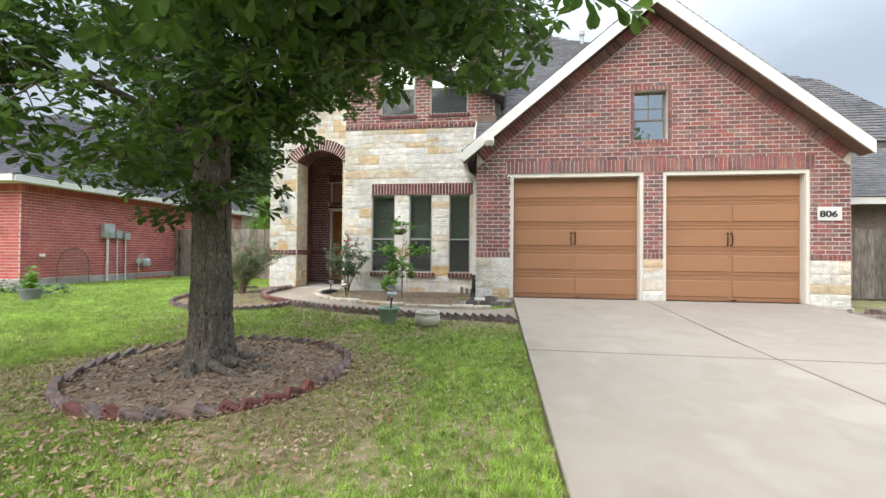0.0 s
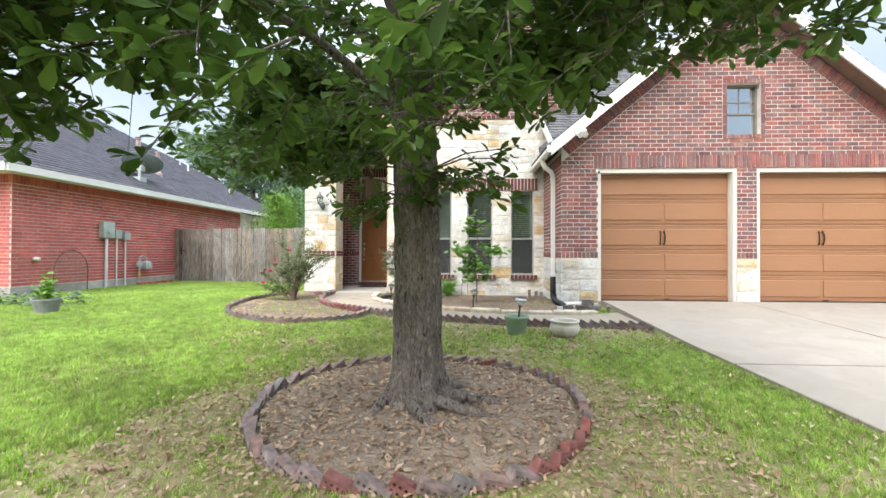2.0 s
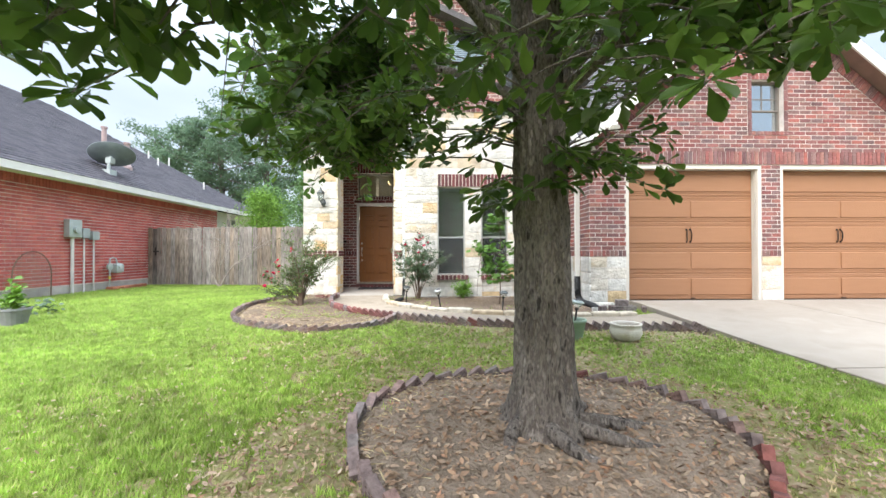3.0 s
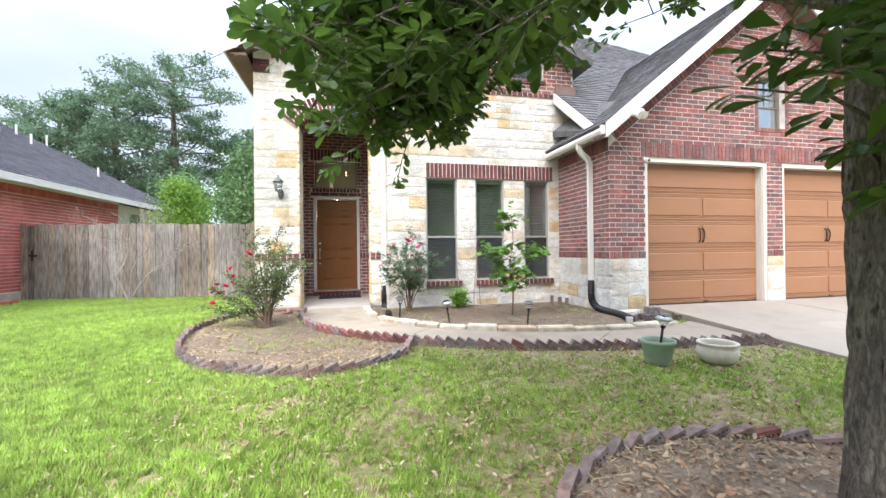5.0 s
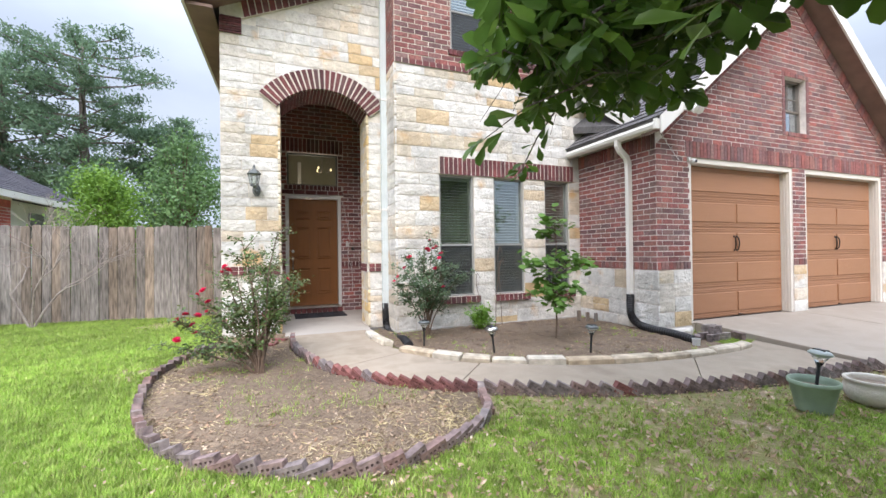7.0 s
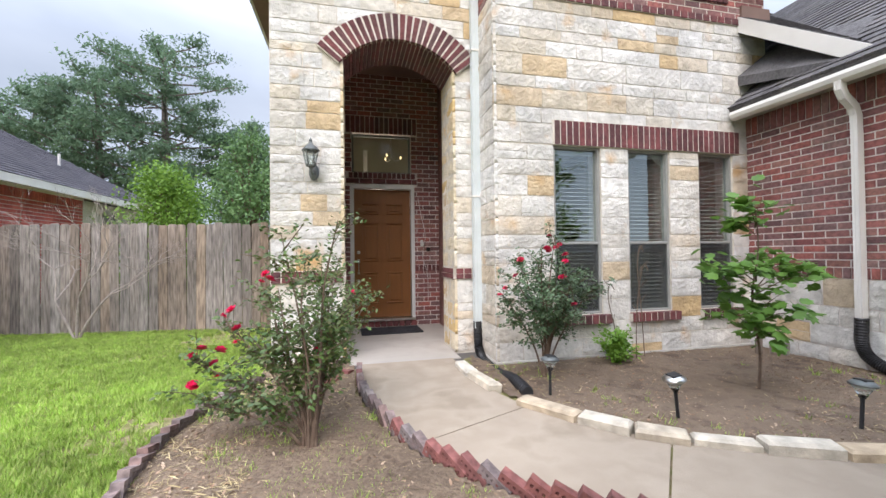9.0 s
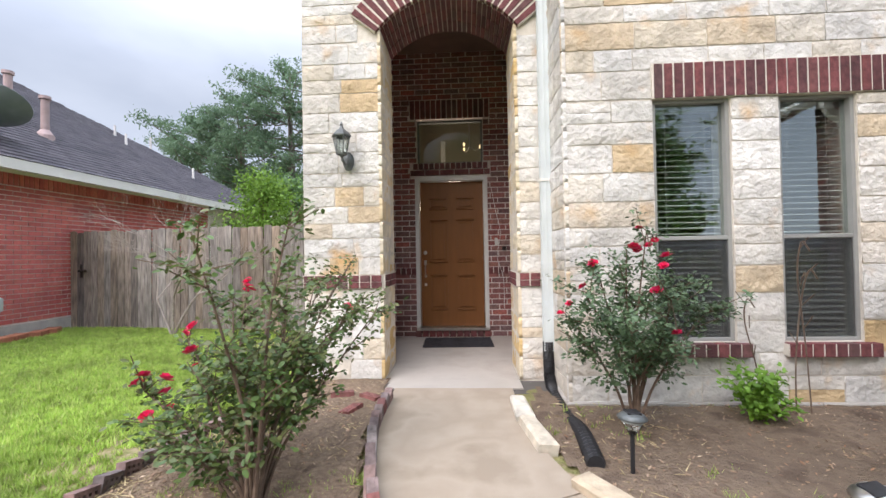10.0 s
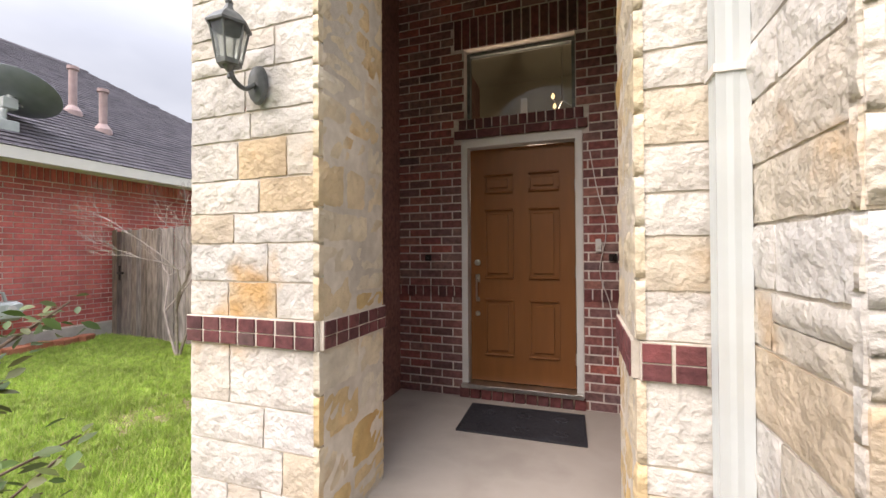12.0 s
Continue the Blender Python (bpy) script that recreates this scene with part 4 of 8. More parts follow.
def deck(o, along, up, la, lu, t=0.12):
    o, along, up = Vector(o), Vector(along).normalized(), Vector(up).normalized()
    nrm = along.cross(up).normalized()
    nrm = nrm if nrm.z > 0 else -nrm
    c = [o, o + along * la, o + along * la + up * lu, o + up * lu]
    vs = [p + nrm * 0.02 for p in c] + [p - nrm * t for p in c]
    s = Shape()
    return s.add(vs, [(0, 1, 2, 3), (7, 6, 5, 4), (0, 4, 5, 1), (1, 5, 6, 2), (2, 6, 7, 3), (3, 7, 4, 0)], along.cross(up).z < 0)


RIDGE = (3.635, 6.07)
EL, ER, EZ = 0.10, 7.17, 3.17
rl = math.hypot(RIDGE[0] - EL, RIDGE[1] - EZ)
roof_garage = structure("roof_garage", deck((EL, 8.08, EZ), (0, 1, 0), (RIDGE[0] - EL, 0, RIDGE[1] - EZ), 8, rl), M_SHINGLE, "grey asphalt shingle garage roof with pale rake boards", "roof")
part("roof_deck", deck((ER, 8.08, EZ), (0, 1, 0), (RIDGE[0] - ER, 0, RIDGE[1] - EZ), 8, rl), M_SHINGLE, roof_garage)
tagged(part("shingles", shingles("", (EL, 8.06, EZ), (0, 1, 0), (RIDGE[0] - EL, 0, RIDGE[1] - EZ), 8, rl, M_SHINGLE, ""), M_SHINGLE, roof_garage), kind="stuff")
tagged(part("shingles", shingles("", (ER, 8.06, EZ), (0, 1, 0), (RIDGE[0] - ER, 0, RIDGE[1] - EZ), 8, rl, M_SHINGLE, ""), M_SHINGLE, roof_garage), kind="stuff")
ff = Frame("front", 8.075)
for sgn, e in ((1, EL), (-1, ER)):
    q = [(e, EZ - 0.20), (RIDGE[0], RIDGE[1] - 0.23), (RIDGE[0], RIDGE[1] + 0.02), (e, EZ + 0.03)]
    part("rake_board", Shape().prism(q if sgn > 0 else q[::-1], 0, 0.03, ff, 0.004), M_FASCIA, roof_garage, "pale painted rake board")
    q = [(e, EZ - 0.17), (RIDGE[0], RIDGE[1] - 0.17), (RIDGE[0], RIDGE[1] - 0.13), (e, EZ - 0.13)]
    part("soffit", Shape().prism(q if sgn > 0 else q[::-1], -0.30, -0.002, ff), M_SOFFIT, roof_garage, "brown soffit")

# front slope of the main roof and the hip behind it
FS = 0.78
up_f = Vector((0, 1, FS)).normalized()
y_lo = 8.62


def main_cut(p):
    return (p.y - 16.5) < (19.07 - 16.5) / (1.78 - 4.24) * (p.x - 4.24) and not (p.x < 0.69 and p.y > 9.97)


main_s = shingles("", (0.28, y_lo, 4.35 + FS * (y_lo - 9.97)), (1, 0, 0), up_f, 8.6, 13.2, M_SHINGLE, "", cutf=main_cut)
roof_main = structure("roof_main", main_s, M_SHINGLE, "grey asphalt shingle main roof slope", "roof")
z_f = lambda y: 4.35 + FS * (y - 9.97)
mv = [(0.28, y_lo), (8.9, y_lo), (8.9, 11.6), (4.24, 16.5), (1.78, 19.07), (0.70, 19.07), (0.70, 9.96), (0.28, 9.96)]
part("roof_deck", Shape().add([(x, y, z_f(y)) for x, y in mv] + [(x, y, z_f(y) - 0.1) for x, y in mv], [tuple(range(8)), tuple(range(15, 7, -1))] + [(i, i + 8, (i + 1) % 8 + 8, (i + 1) % 8) for i in range(8)]), M_SHINGLE, roof_main)
lf = Frame("left", 0.28)
part("rake_board", Shape().prism([(y_lo, z_f(y_lo) - 0.16), (9.96, z_f(9.96) - 0.16), (9.96, z_f(9.96) + 0.04), (y_lo, z_f(y_lo) + 0.04)], 0, 0.03, lf, 0.004), M_FASCIA, roof_main, "pale painted rake board")
part("flashing", Shape().box(0.30, 0.74, 9.935, 9.965, 4.34, 4.52), M_SOFFIT, roof_main, "brown metal flashing")
part("vent_pipe", Shape().tube([(4.0, 16.4, 8.9), (4.0, 16.4, 9.75)], 0.07, 10).tube([(4.0, 16.4, 9.7), (4.0, 16.4, 9.85)], 0.11, 10), M_GREY, roof_main, "grey metal vent pipe")
# small cricket roof behind the gutter
part("cricket", Shape().add([(0.24, 9.96, 3.62), (0.24, 8.72, 3.28), (0.95, 8.9, 3.9), (0.95, 9.96, 4.15), (0.24, 9.96, 3.5), (0.24, 8.72, 3.2)], [(0, 1, 2, 3), (4, 5, 1, 0)]), M_SHINGLE, roof_main)

# gutter along the garage's side and its downspout
gutter = thing("gutter", "pale metal roof gutter with downspout and flood lamp", "gutter", (0.16, 8.1, 3.04))
gp = [(-0.02, 0.0), (-0.02, 0.11), (-0.035, 0.12), (-0.06, 0.105), (-0.10, 0.10), (-0.115, 0.06), (-0.10, 0.02), (-0.06, 0.0)]
s = Shape()
s.add([(x, y, z) for y in (0.0, 1.82) for x, z in gp], [(i, (i + 1) % 8, (i + 1) % 8 + 8, i + 8) for i in range(8)] + [tuple(range(8)), tuple(range(15, 7, -1))])
part("trough", s, M_FASCIA, gutter)


def downspout(th, pts, w=0.04, d=0.03, label="", mtl=None):
    """A ribbed rectangular pipe along points."""
    s = Shape()
    prof = []
    for a in range(16):
        t = 2 * math.pi * a / 16
        cx, cy = math.cos(t), math.sin(t)
        k = 1 / max(abs(cx), abs(cy))
        rib = 0.93 if a % 2 else 1.0
        prof.append((cx * k * w * rib, cy * k * d * rib))
    rows = []
    for i, p in enumerate(pts):
        dv = (Vector(pts[min(i + 1, len(pts) - 1)]) - Vector(pts[max(i - 1, 0)])).normalized()
        sx = Vector((1, 0, 0)) if abs(dv.x) < 0.9 else Vector((0, 0, 1))
        sx = (sx - dv * sx.dot(dv)).normalized()
        sy = dv.cross(sx)
        rows.append([Vector(p) + sx * a + sy * b for a, b in prof])
    fs = [(r * 16 + k, r * 16 + (k + 1) % 16, (r + 1) * 16 + (k + 1) % 16, (r + 1) * 16 + k) for r in range(len(rows) - 1) for k in range(16)]
    s.add([p for r in rows for p in r], fs + [tuple(range(16)), tuple(range((len(rows) - 1) * 16, len(rows) * 16))])
    return part("downspout", s, mtl or M_FASCIA, th, label)


downspout(gutter, [(-0.06, 0.70, 0.02), (-0.06, 0.70, -0.06), (-0.02, 0.70, -0.13), (0.10, 0.70, -0.22), (0.135, 0.70, -0.30), (0.14, 0.70, -0.5), (0.14, 0.70, -2.32)])
part("outlet_cap", Shape().box(-0.125, -0.015, -0.02, 0.02, -0.01, 0.13, 0.004), M_FASCIA, gutter)

# gable roof of the two-storey part
roof_tower = structure("roof_entry", deck((-5.75, 10.22, 4.92), (0, 1, 0), (1, 0, RS), 6, 3.65, 0.1), M_SHINGLE, "grey shingle gable roof over the entry", "roof")
part("roof_deck", deck((0.95, 9.62, 4.92), (0, 1, 0), (-1, 0, RS), 8, 3.9, 0.1), M_SHINGLE, roof_tower)
part("roof_deck", Shape().box(-3.3, 0.95, 9.7, 16, 7.0, 7.1), M_SHINGLE, roof_tower)
tf = Frame("front", 10.22)
part("rake_board", Shape().prism([(-5.75, 4.74), (-2.42, 4.74 + RS * 3.33), (-2.42, 5.0 + RS * 3.33), (-5.75, 4.98)], 0, 0.03, tf, 0.004), M_FASCIA, roof_tower, "pale painted rake board")
part("soffit", Shape().prism([(-5.75, 4.76), (-2.42, 4.76 + RS * 3.33), (-2.42, 4.79 + RS * 3.33), (-5.75, 4.79)], -0.36, -0.002, tf), M_SOFFIT, roof_tower, "brown soffit")
part("eave_board", Shape().box(-5.78, -5.74, 10.2, 16, 4.74, 4.96), M_FASCIA, roof_tower, "pale eave board")
part("eave_soffit", Shape().box(-5.735, -5.42, 10.25, 16, 4.72, 4.76), M_SOFFIT, roof_tower, "brown soffit")
structure("wall_left_side", Shape().box(TL, TL + 0.2, DF + 0.22, 16, 0.0, 4.75), M_BRICKS, "brick side wall of the house", "wall")

# ---- doors and windows ----


def garage_door(x0, x1, idx):
    """A sectional door with long raised panels, a centre stile, strap pulls and a fluted beige surround."""
    door = thing("garage_door_" + str(idx), "tan painted sectional garage door with black pull handles", "garage door", (x0, GF, 0.34), kind="structure")
    w, h = x1 - x0, 2.79 - 0.34
    body = part("door_panel", Shape().box(0.05, w - 0.05, 0.17, 0.21, 0, h - 0.08), M_GDOOR, door)
    nsec = 5
    sh = (h - 0.08) / nsec
    for i in range(nsec):
        part("section", Shape().box(0.05, w - 0.05, 0.155, 0.172, i * sh + 0.003, (i + 1) * sh - 0.003, 0.005), M_GDOOR, body)
        for a, b in ((0.09, w / 2 - 0.035), (w / 2 + 0.035, w - 0.09)):
            if i == nsec - 1:
                a, b = (0.09, w - 0.09) if a < 0.1 else (0, 0)
            if b > a:
                part("raised_panel", Shape().box(a, b, 0.140, 0.158, i * sh + 0.085, (i + 1) * sh - 0.085, 0.012), M_GDOOR, body)
        for zz in (0.028, 0.058):
            part("rib", Shape().box(0.06, w - 0.06, 0.149, 0.157, i * sh + zz - 0.006, i * sh + zz + 0.006, 0.004).box(0.06, w - 0.06, 0.149, 0.157, (i + 1) * sh - zz - 0.006, (i + 1) * sh - zz + 0.006, 0.004), M_GDOOR, body)
    for sx in (-1, 1):
        cx = w / 2 + sx * 0.034 - 0.02
        s = Shape().tube([(cx, 0.150, 1.06), (cx + sx * 0.002, 0.115, 1.07), (cx + sx * 0.010, 0.105, 1.15), (cx + sx * 0.010, 0.105, 1.20), (cx + sx * 0.002, 0.115, 1.265), (cx, 0.150, 1.275)], [0.008, 0.008, 0.010, 0.010, 0.008, 0.008], 8)
        s.box(cx - 0.011, cx + 0.011, 0.134, 0.142, 1.04, 1.08, 0.004).box(cx - 0.016, cx + 0.016, 0.134, 0.142, 1.265, 1.30, 0.004)
        part("handle", s, M_IRON, door, "black iron pull handle")
    part("bottom_seal", Shape().box(0.05, w - 0.05, 0.15, 0.20, -0.03, 0.0), M_BLACK, door, "black rubber seal")
    part("lift_tab", Shape().box(w / 2 + 0.02, w / 2 + 0.10, 0.12, 0.145, 0.02, 0.035, 0.004), M_IRON, door)
    part("threshold", Shape().box(0.0, w, 0.0, 0.5, -0.3, -0.012), M_CONC, door, "concrete threshold")
    for a, b in ((0.0, 0.055), (w - 0.055, w)):
        s = Shape().box(a, b, 0.012, 0.26, 0.0, h)
        for k in range(3):
            yy = 0.04 + k * 0.045
            inner = b if a == 0.0 else a - 0.008
            s.box(inner, inner + 0.008, yy, yy + 0.028, 0.0, h - 0.06, 0.003)
        part("jamb", s, M_TRIM, door, "fluted beige door jamb")
    part("head_trim", Shape().box(0.056, w - 0.056, 0.012, 0.26, h - 0.075, h), M_TRIM, door, "beige head trim")
    return door


garage_door(1.03, 3.52, 1)
garage_door(3.88, 6.37, 2)


def glaze(ob):
    ob.visible_shadow = False
    return ob


def sash_window(idx, x0, x1, z0, z1, yf, label, screen=True, grid=(0, 0), deep=0.02, bars=None, glass=None):
    win = thing("window_" + str(idx), label, "window", (x0, yf + deep, z0), kind="structure")
    w, h = x1 - x0, z1 - z0
    f = 0.028
    part("frame", Shape().box(0, f, 0, 0.08, 0, h, 0.004).box(w - f, w, 0, 0.08, 0, h, 0.004).box(f, w - f, 0, 0.08, h - f, h, 0.004).box(f, w - f, 0, 0.08, 0, f, 0.004), bars or M_VINYL, win)
    m = h * 0.425
    part("meeting_rail", Shape().box(f, w - f, 0.006, 0.06, m - 0.016, m + 0.016, 0.004), bars or M_VINYL, win)
    glaze(part("pane", Shape().box(f, w - f, 0.045, 0.050, m + 0.02, h - f), glass or M_GLASS, win))
    glaze(part("pane", Shape().box(f, w - f, 0.030, 0.035, f, m - 0.02), glass or M_GLASS, win))
    gx, gzz = grid
    for i in range(1, gx):
        part("muntin", Shape().box(w * i / gx - 0.008, w * i / gx + 0.008, 0.036, 0.043, f, h - f), bars or M_WHITE, win)
    for i in range(1, gzz):
        part("muntin", Shape().box(f, w - f, 0.036, 0.043, h * i / gzz - 0.008, h * i / gzz + 0.008), bars or M_WHITE, win)
    if screen:
        glaze(part("insect_screen", Shape().box(f, w - f, 0.012, 0.014, f, m - 0.02), M_MESH, win, "dark insect screen"))
    return win


def mesh_mat():
    m = mat("screen_mesh", [(0.020, 0.022, 0.024), (0.032, 0.034, 0.036)], 200, 0.6, 0)
    n, l = m.node_tree.nodes, m.node_tree.links
    tr, mx = n.new("ShaderNodeBsdfTransparent"), n.new("ShaderNodeMixShader")
    mx.inputs[0].default_value = 0.45
    l.new(tr.outputs[0], mx.inputs[1])
    l.new(n["Principled BSDF"].outputs[0], mx.inputs[2])
    l.new(mx.outputs[0], n["Material Output"].inputs["Surface"])
    return m


M_MESH = mesh_mat()


def blind(x0, x1, z0, z1, y, pitch=0.046, tilt=14):
    """A horizontal blind: head rail, slats on cords, bottom rail."""
    b = thing("window_blind", "white horizontal slat blind, lowered behind the glass", "blind", (x0, y, z0), group="window blinds")
    w, h = x1 - x0, z1 - z0
    part("head_rail", Shape().box(0, w, -0.025, 0.025, h - 0.05, h, 0.004), M_BLIND, b)
    part("bottom_rail", Shape().box(0, w, -0.02, 0.02, 0, 0.02, 0.004), M_BLIND, b)
    s = Shape().box(0.005, w - 0.005, -0.024, 0.024, -0.0012, 0.0012)
    first = None
    n = int((h - 0.09) / pitch)
    for i in range(n):
        z = 0.045 + i * pitch
        if first is None:
            ob = part("slat", s, M_BLIND, b)
            first = ob
        else:
            ob = new("slat", first.data)
            ob.parent = b
        ob.matrix_basis = pose(0, 0, z, tilt, 0, 0)
    for cx in (w * 0.22, w * 0.78):
        part("cord", Shape().tube([(cx, -0.027, 0.01), (cx, -0.027, h - 0.03)], 0.0015, 4), M_BLIND, b)
    return b


for i, wdw in enumerate(WW):
    sash_window(i + 1, wdw[0], wdw[1], wdw[2], wdw[3], WF, "tall white single-hung window with dark lower screen", True)
    blind(wdw[0] + 0.02, wdw[1] - 0.02, wdw[2] + 0.02, wdw[3] - 0.02, WF + 0.135)
for i, wdw in enumerate(UW):
    sash_window(i + 4, wdw[0], wdw[1], wdw[2], wdw[3], WF, "white upper storey window in the brick wall", True)
    blind(wdw[0] + 0.02, wdw[1] - 0.02, wdw[2] + 0.02, wdw[3] - 0.02, WF + 0.135)
sash_window(6, GWIN[0], GWIN[1], GWIN[2], GWIN[3], GF, "small gable window with thin dark grid bars", False, (2, 3), 0.09, M_BRONZE, M_FILM)
# Panel added behind the pane; its dark colour stands in for the unlit attic.
structure("attic_backing", Shape().box(GWIN[0] - 0.3, GWIN[1] + 0.3, GF + 0.55, GF + 0.6, GWIN[2] - 0.3, GWIN[3] + 0.2), M_CURTAIN, "dark backing panel added behind the gable window", "wall")

# front door
fd = thing("door_1", "brown painted six-panel front door with white frame, closed", "door", (-4.53, DF, 0.345), kind="structure")
fw, fh = 1.05, 2.255
part("frame", Shape().box(0, 0.055, -0.012, 0.16, 0, fh, 0.006).box(fw - 0.055, fw, -0.012, 0.16, 0, fh, 0.006).box(0.055, fw - 0.055, -0.012, 0.16, fh - 0.075, fh, 0.006), M_WHITE, fd, "white door frame")
leaf_s = Shape().box(0.062, fw - 0.062, 0.075, 0.115, 0.045, fh - 0.08, 0.003)
leaf = part("door_leaf", leaf_s, M_FDOOR, fd)
lw0, lw1 = 0.062, fw - 0.062
for a, b in ((lw0 + 0.13, (lw0 + lw1) / 2 - 0.065), ((lw0 + lw1) / 2 + 0.065, lw1 - 0.13)):
    for z0, z1 in ((0.28, 0.80), (0.98, 1.62), (1.76, 1.94)):
        s = Shape().box(a, b, 0.052, 0.078, z0, z0 + 0.022, 0.009).box(a, b, 0.052, 0.078, z1 - 0.022, z1, 0.009).box(a, a + 0.022, 0.058, 0.078, z0 + 0.022, z1 - 0.022, 0.009).box(b - 0.022, b, 0.058, 0.078, z0 + 0.022, z1 - 0.022, 0.009)
        s.box(a + 0.048, b - 0.048, 0.056, 0.078, z0 + 0.048, z1 - 0.048, 0.018)
        part("panel", s, M_FDOOR, leaf)
part("threshold", Shape().box(0.0, fw, -0.06, 0.16, 0.0, 0.04, 0.006), M_STEEL, fd, "metal threshold")
hx = lw0 + 0.065
part("door_handle", Shape().tube([(hx, 0.07, 0.98), (hx, 0.03, 0.97), (hx, 0.022, 0.90), (hx, 0.03, 0.80), (hx, 0.07, 0.79)], 0.009, 8).box(hx - 0.02, hx + 0.02, 0.066, 0.075, 0.95, 1.02, 0.006).box(hx - 0.016, hx + 0.016, 0.066, 0.075, 0.77, 0.81, 0.006), M_STEEL, leaf, "steel handle set")
part("deadbolt", Shape().lathe([(0.0, 0.0), (0.028, 0.0), (0.028, 0.018), (0.014, 0.022), (0.0, 0.022)], 16, m=pose(hx, 0.075, 1.13, 90)), M_STEEL, leaf, "round steel deadbolt")
part("lock", Shape().lathe([(0.0, 0.0), (0.022, 0.0), (0.022, 0.012), (0.0, 0.014)], 16, m=pose(hx, 0.075, 0.66, 90)), M_STEEL, leaf)
for zz in (0.3, 1.05, 1.8):
    part("hinge", Shape().tube([(lw1 + 0.004, 0.066, zz - 0.05), (lw1 + 0.004, 0.066, zz + 0.05)], 0.007, 8), M_STEEL, fd, "steel hinge")
tw = thing("window_7", "fixed transom window over the front door", "window", (TRANS[0], DF + 0.09, TRANS[2]), kind="structure")
twd, thh = TRANS[1] - TRANS[0], TRANS[3] - TRANS[2]
part("frame", Shape().box(0, 0.03, 0, 0.06, 0, thh).box(twd - 0.03, twd, 0, 0.06, 0, thh).box(0.03, twd - 0.03, 0, 0.06, 0, 0.03).box(0.03, twd - 0.03, 0, 0.06, thh - 0.03, thh), M_SCONCE, tw)
glaze(part("pane", Shape().box(0.03, twd - 0.03, 0.03, 0.036, 0.03, thh - 0.03), M_CLEAR, tw))
lamp = thing("chandelier", "small lit chandelier with warm bulb inside the hall", "lamp", (-3.70, 14.2, 3.35))
part("stem", Shape().tube([(0, 0, 0.1), (0, 0, 1.15)], 0.008, 8), M_STEEL, lamp)
for k in range(3):
    a = 2 * math.pi * k / 3
    part("arm", Shape().tube([(0, 0, 0.1), (0.1 * math.cos(a), 0.1 * math.sin(a), 0.02), (0.2 * math.cos(a), 0.2 * math.sin(a), 0.06)], 0.007, 6), M_STEEL, lamp)
    part("bulb", Shape().lathe([(0.0, 0.0), (0.016, 0.01), (0.022, 0.035), (0.012, 0.065), (0.0, 0.075)], 12, (0.2 * math.cos(a), 0.2 * math.sin(a), 0.06)), M_BULB, lamp, "glowing warm bulb")
# Added fill light, kept low out of sight; stands for the lit chandelier.
hall_data = bpy.data.lights.new("hall_fill_light", "POINT")
hall_data.energy, hall_data.shadow_soft_size, hall_data.color = 18.0, 0.12, (1.0, 0.86, 0.66)
new("hall_fill_light", hall_data).matrix_basis = pose(-4.0, 13.9, 2.3)
part("inner_post", Shape().box(-0.55, -0.47, 0.3, 0.36, -0.8, 0.3, 0.004), M_WHITE, thing("column", "white stair post inside the hall", "post", (-3.70, 14.2, 3.35)))

doormat = thing("doormat", "dark rubber doormat with raised flower pattern", "doormat", (-3.93, 12.17, 0.251), 1.5)
part("mat_base", Shape().box(-0.46, 0.46, -0.27, 0.27, 0, 0.012, 0.005), M_MAT, doormat)
for i in range(3):
    for j in range(2):
        s = Shape()
        for k in range(6):
            a = 2 * math.pi * k / 6
            s.lathe([(0.0, 0), (0.022, 0), (0.018, 0.006), (0.0, 0.007)], 8, (-0.28 + i * 0.28 + 0.045 * math.cos(a), -0.13 + j * 0.26 + 0.045 * math.sin(a), 0.012))
        part("flower_relief", s, M_MAT, doormat)
part("rim", Shape().box(-0.46, 0.46, -0.27, -0.25, 0.012, 0.017, 0.002).box(-0.46, 0.46, 0.25, 0.27, 0.012, 0.017, 0.002).box(-0.46, -0.44, -0.25, 0.25, 0.012, 0.017, 0.002).box(0.44, 0.46, -0.25, 0.25, 0.012, 0.017, 0.002), M_MAT, doormat)

bell = thing("doorbell", "small white doorbell button on the brick wall", "doorbell", (-3.36, DF - 0.012, 1.62))
part("plate", Shape().box(-0.022, 0.022, -0.02, 0, -0.055, 0.055, 0.006), M_WHITE, bell)
part("button", Shape().lathe([(0.0, 0.0), (0.011, 0.0), (0.009, 0.006), (0, 0.007)], 12, m=pose(0, -0.02, -0.02, 90)), M_STEEL, bell)
for bx, bz in ((-4.86, 1.52), (-3.25, 1.52)):
    h = thing("wall_hook", "small black metal hook on the brick wall", "hook", (bx, DF - 0.012, bz), group="porch hooks")
    part("hook_plate", Shape().box(-0.03, 0.03, -0.012, 0, -0.03, 0.03, 0.004), M_IRON, h)
    part("hook_arm", Shape().tube([(0, -0.01, 0.0), (0, -0.04, -0.012), (0, -0.055, 0.01)], 0.008, 6), M_IRON, h)
cable = thing("cable", "thin pale cable hanging down the brick wall", "cable", (-3.40, DF - 0.022, 0.9))
part("wire", Shape().tube(spline([(-0.02, 0, 1.5), (0.03, 0, 1.2), (0.10, 0, 0.85), (0.05, 0, 0.5), (0.13, 0, 0.2), (0.14, 0, -0.25)], 6), 0.004, 5), M_PIPE, cable)

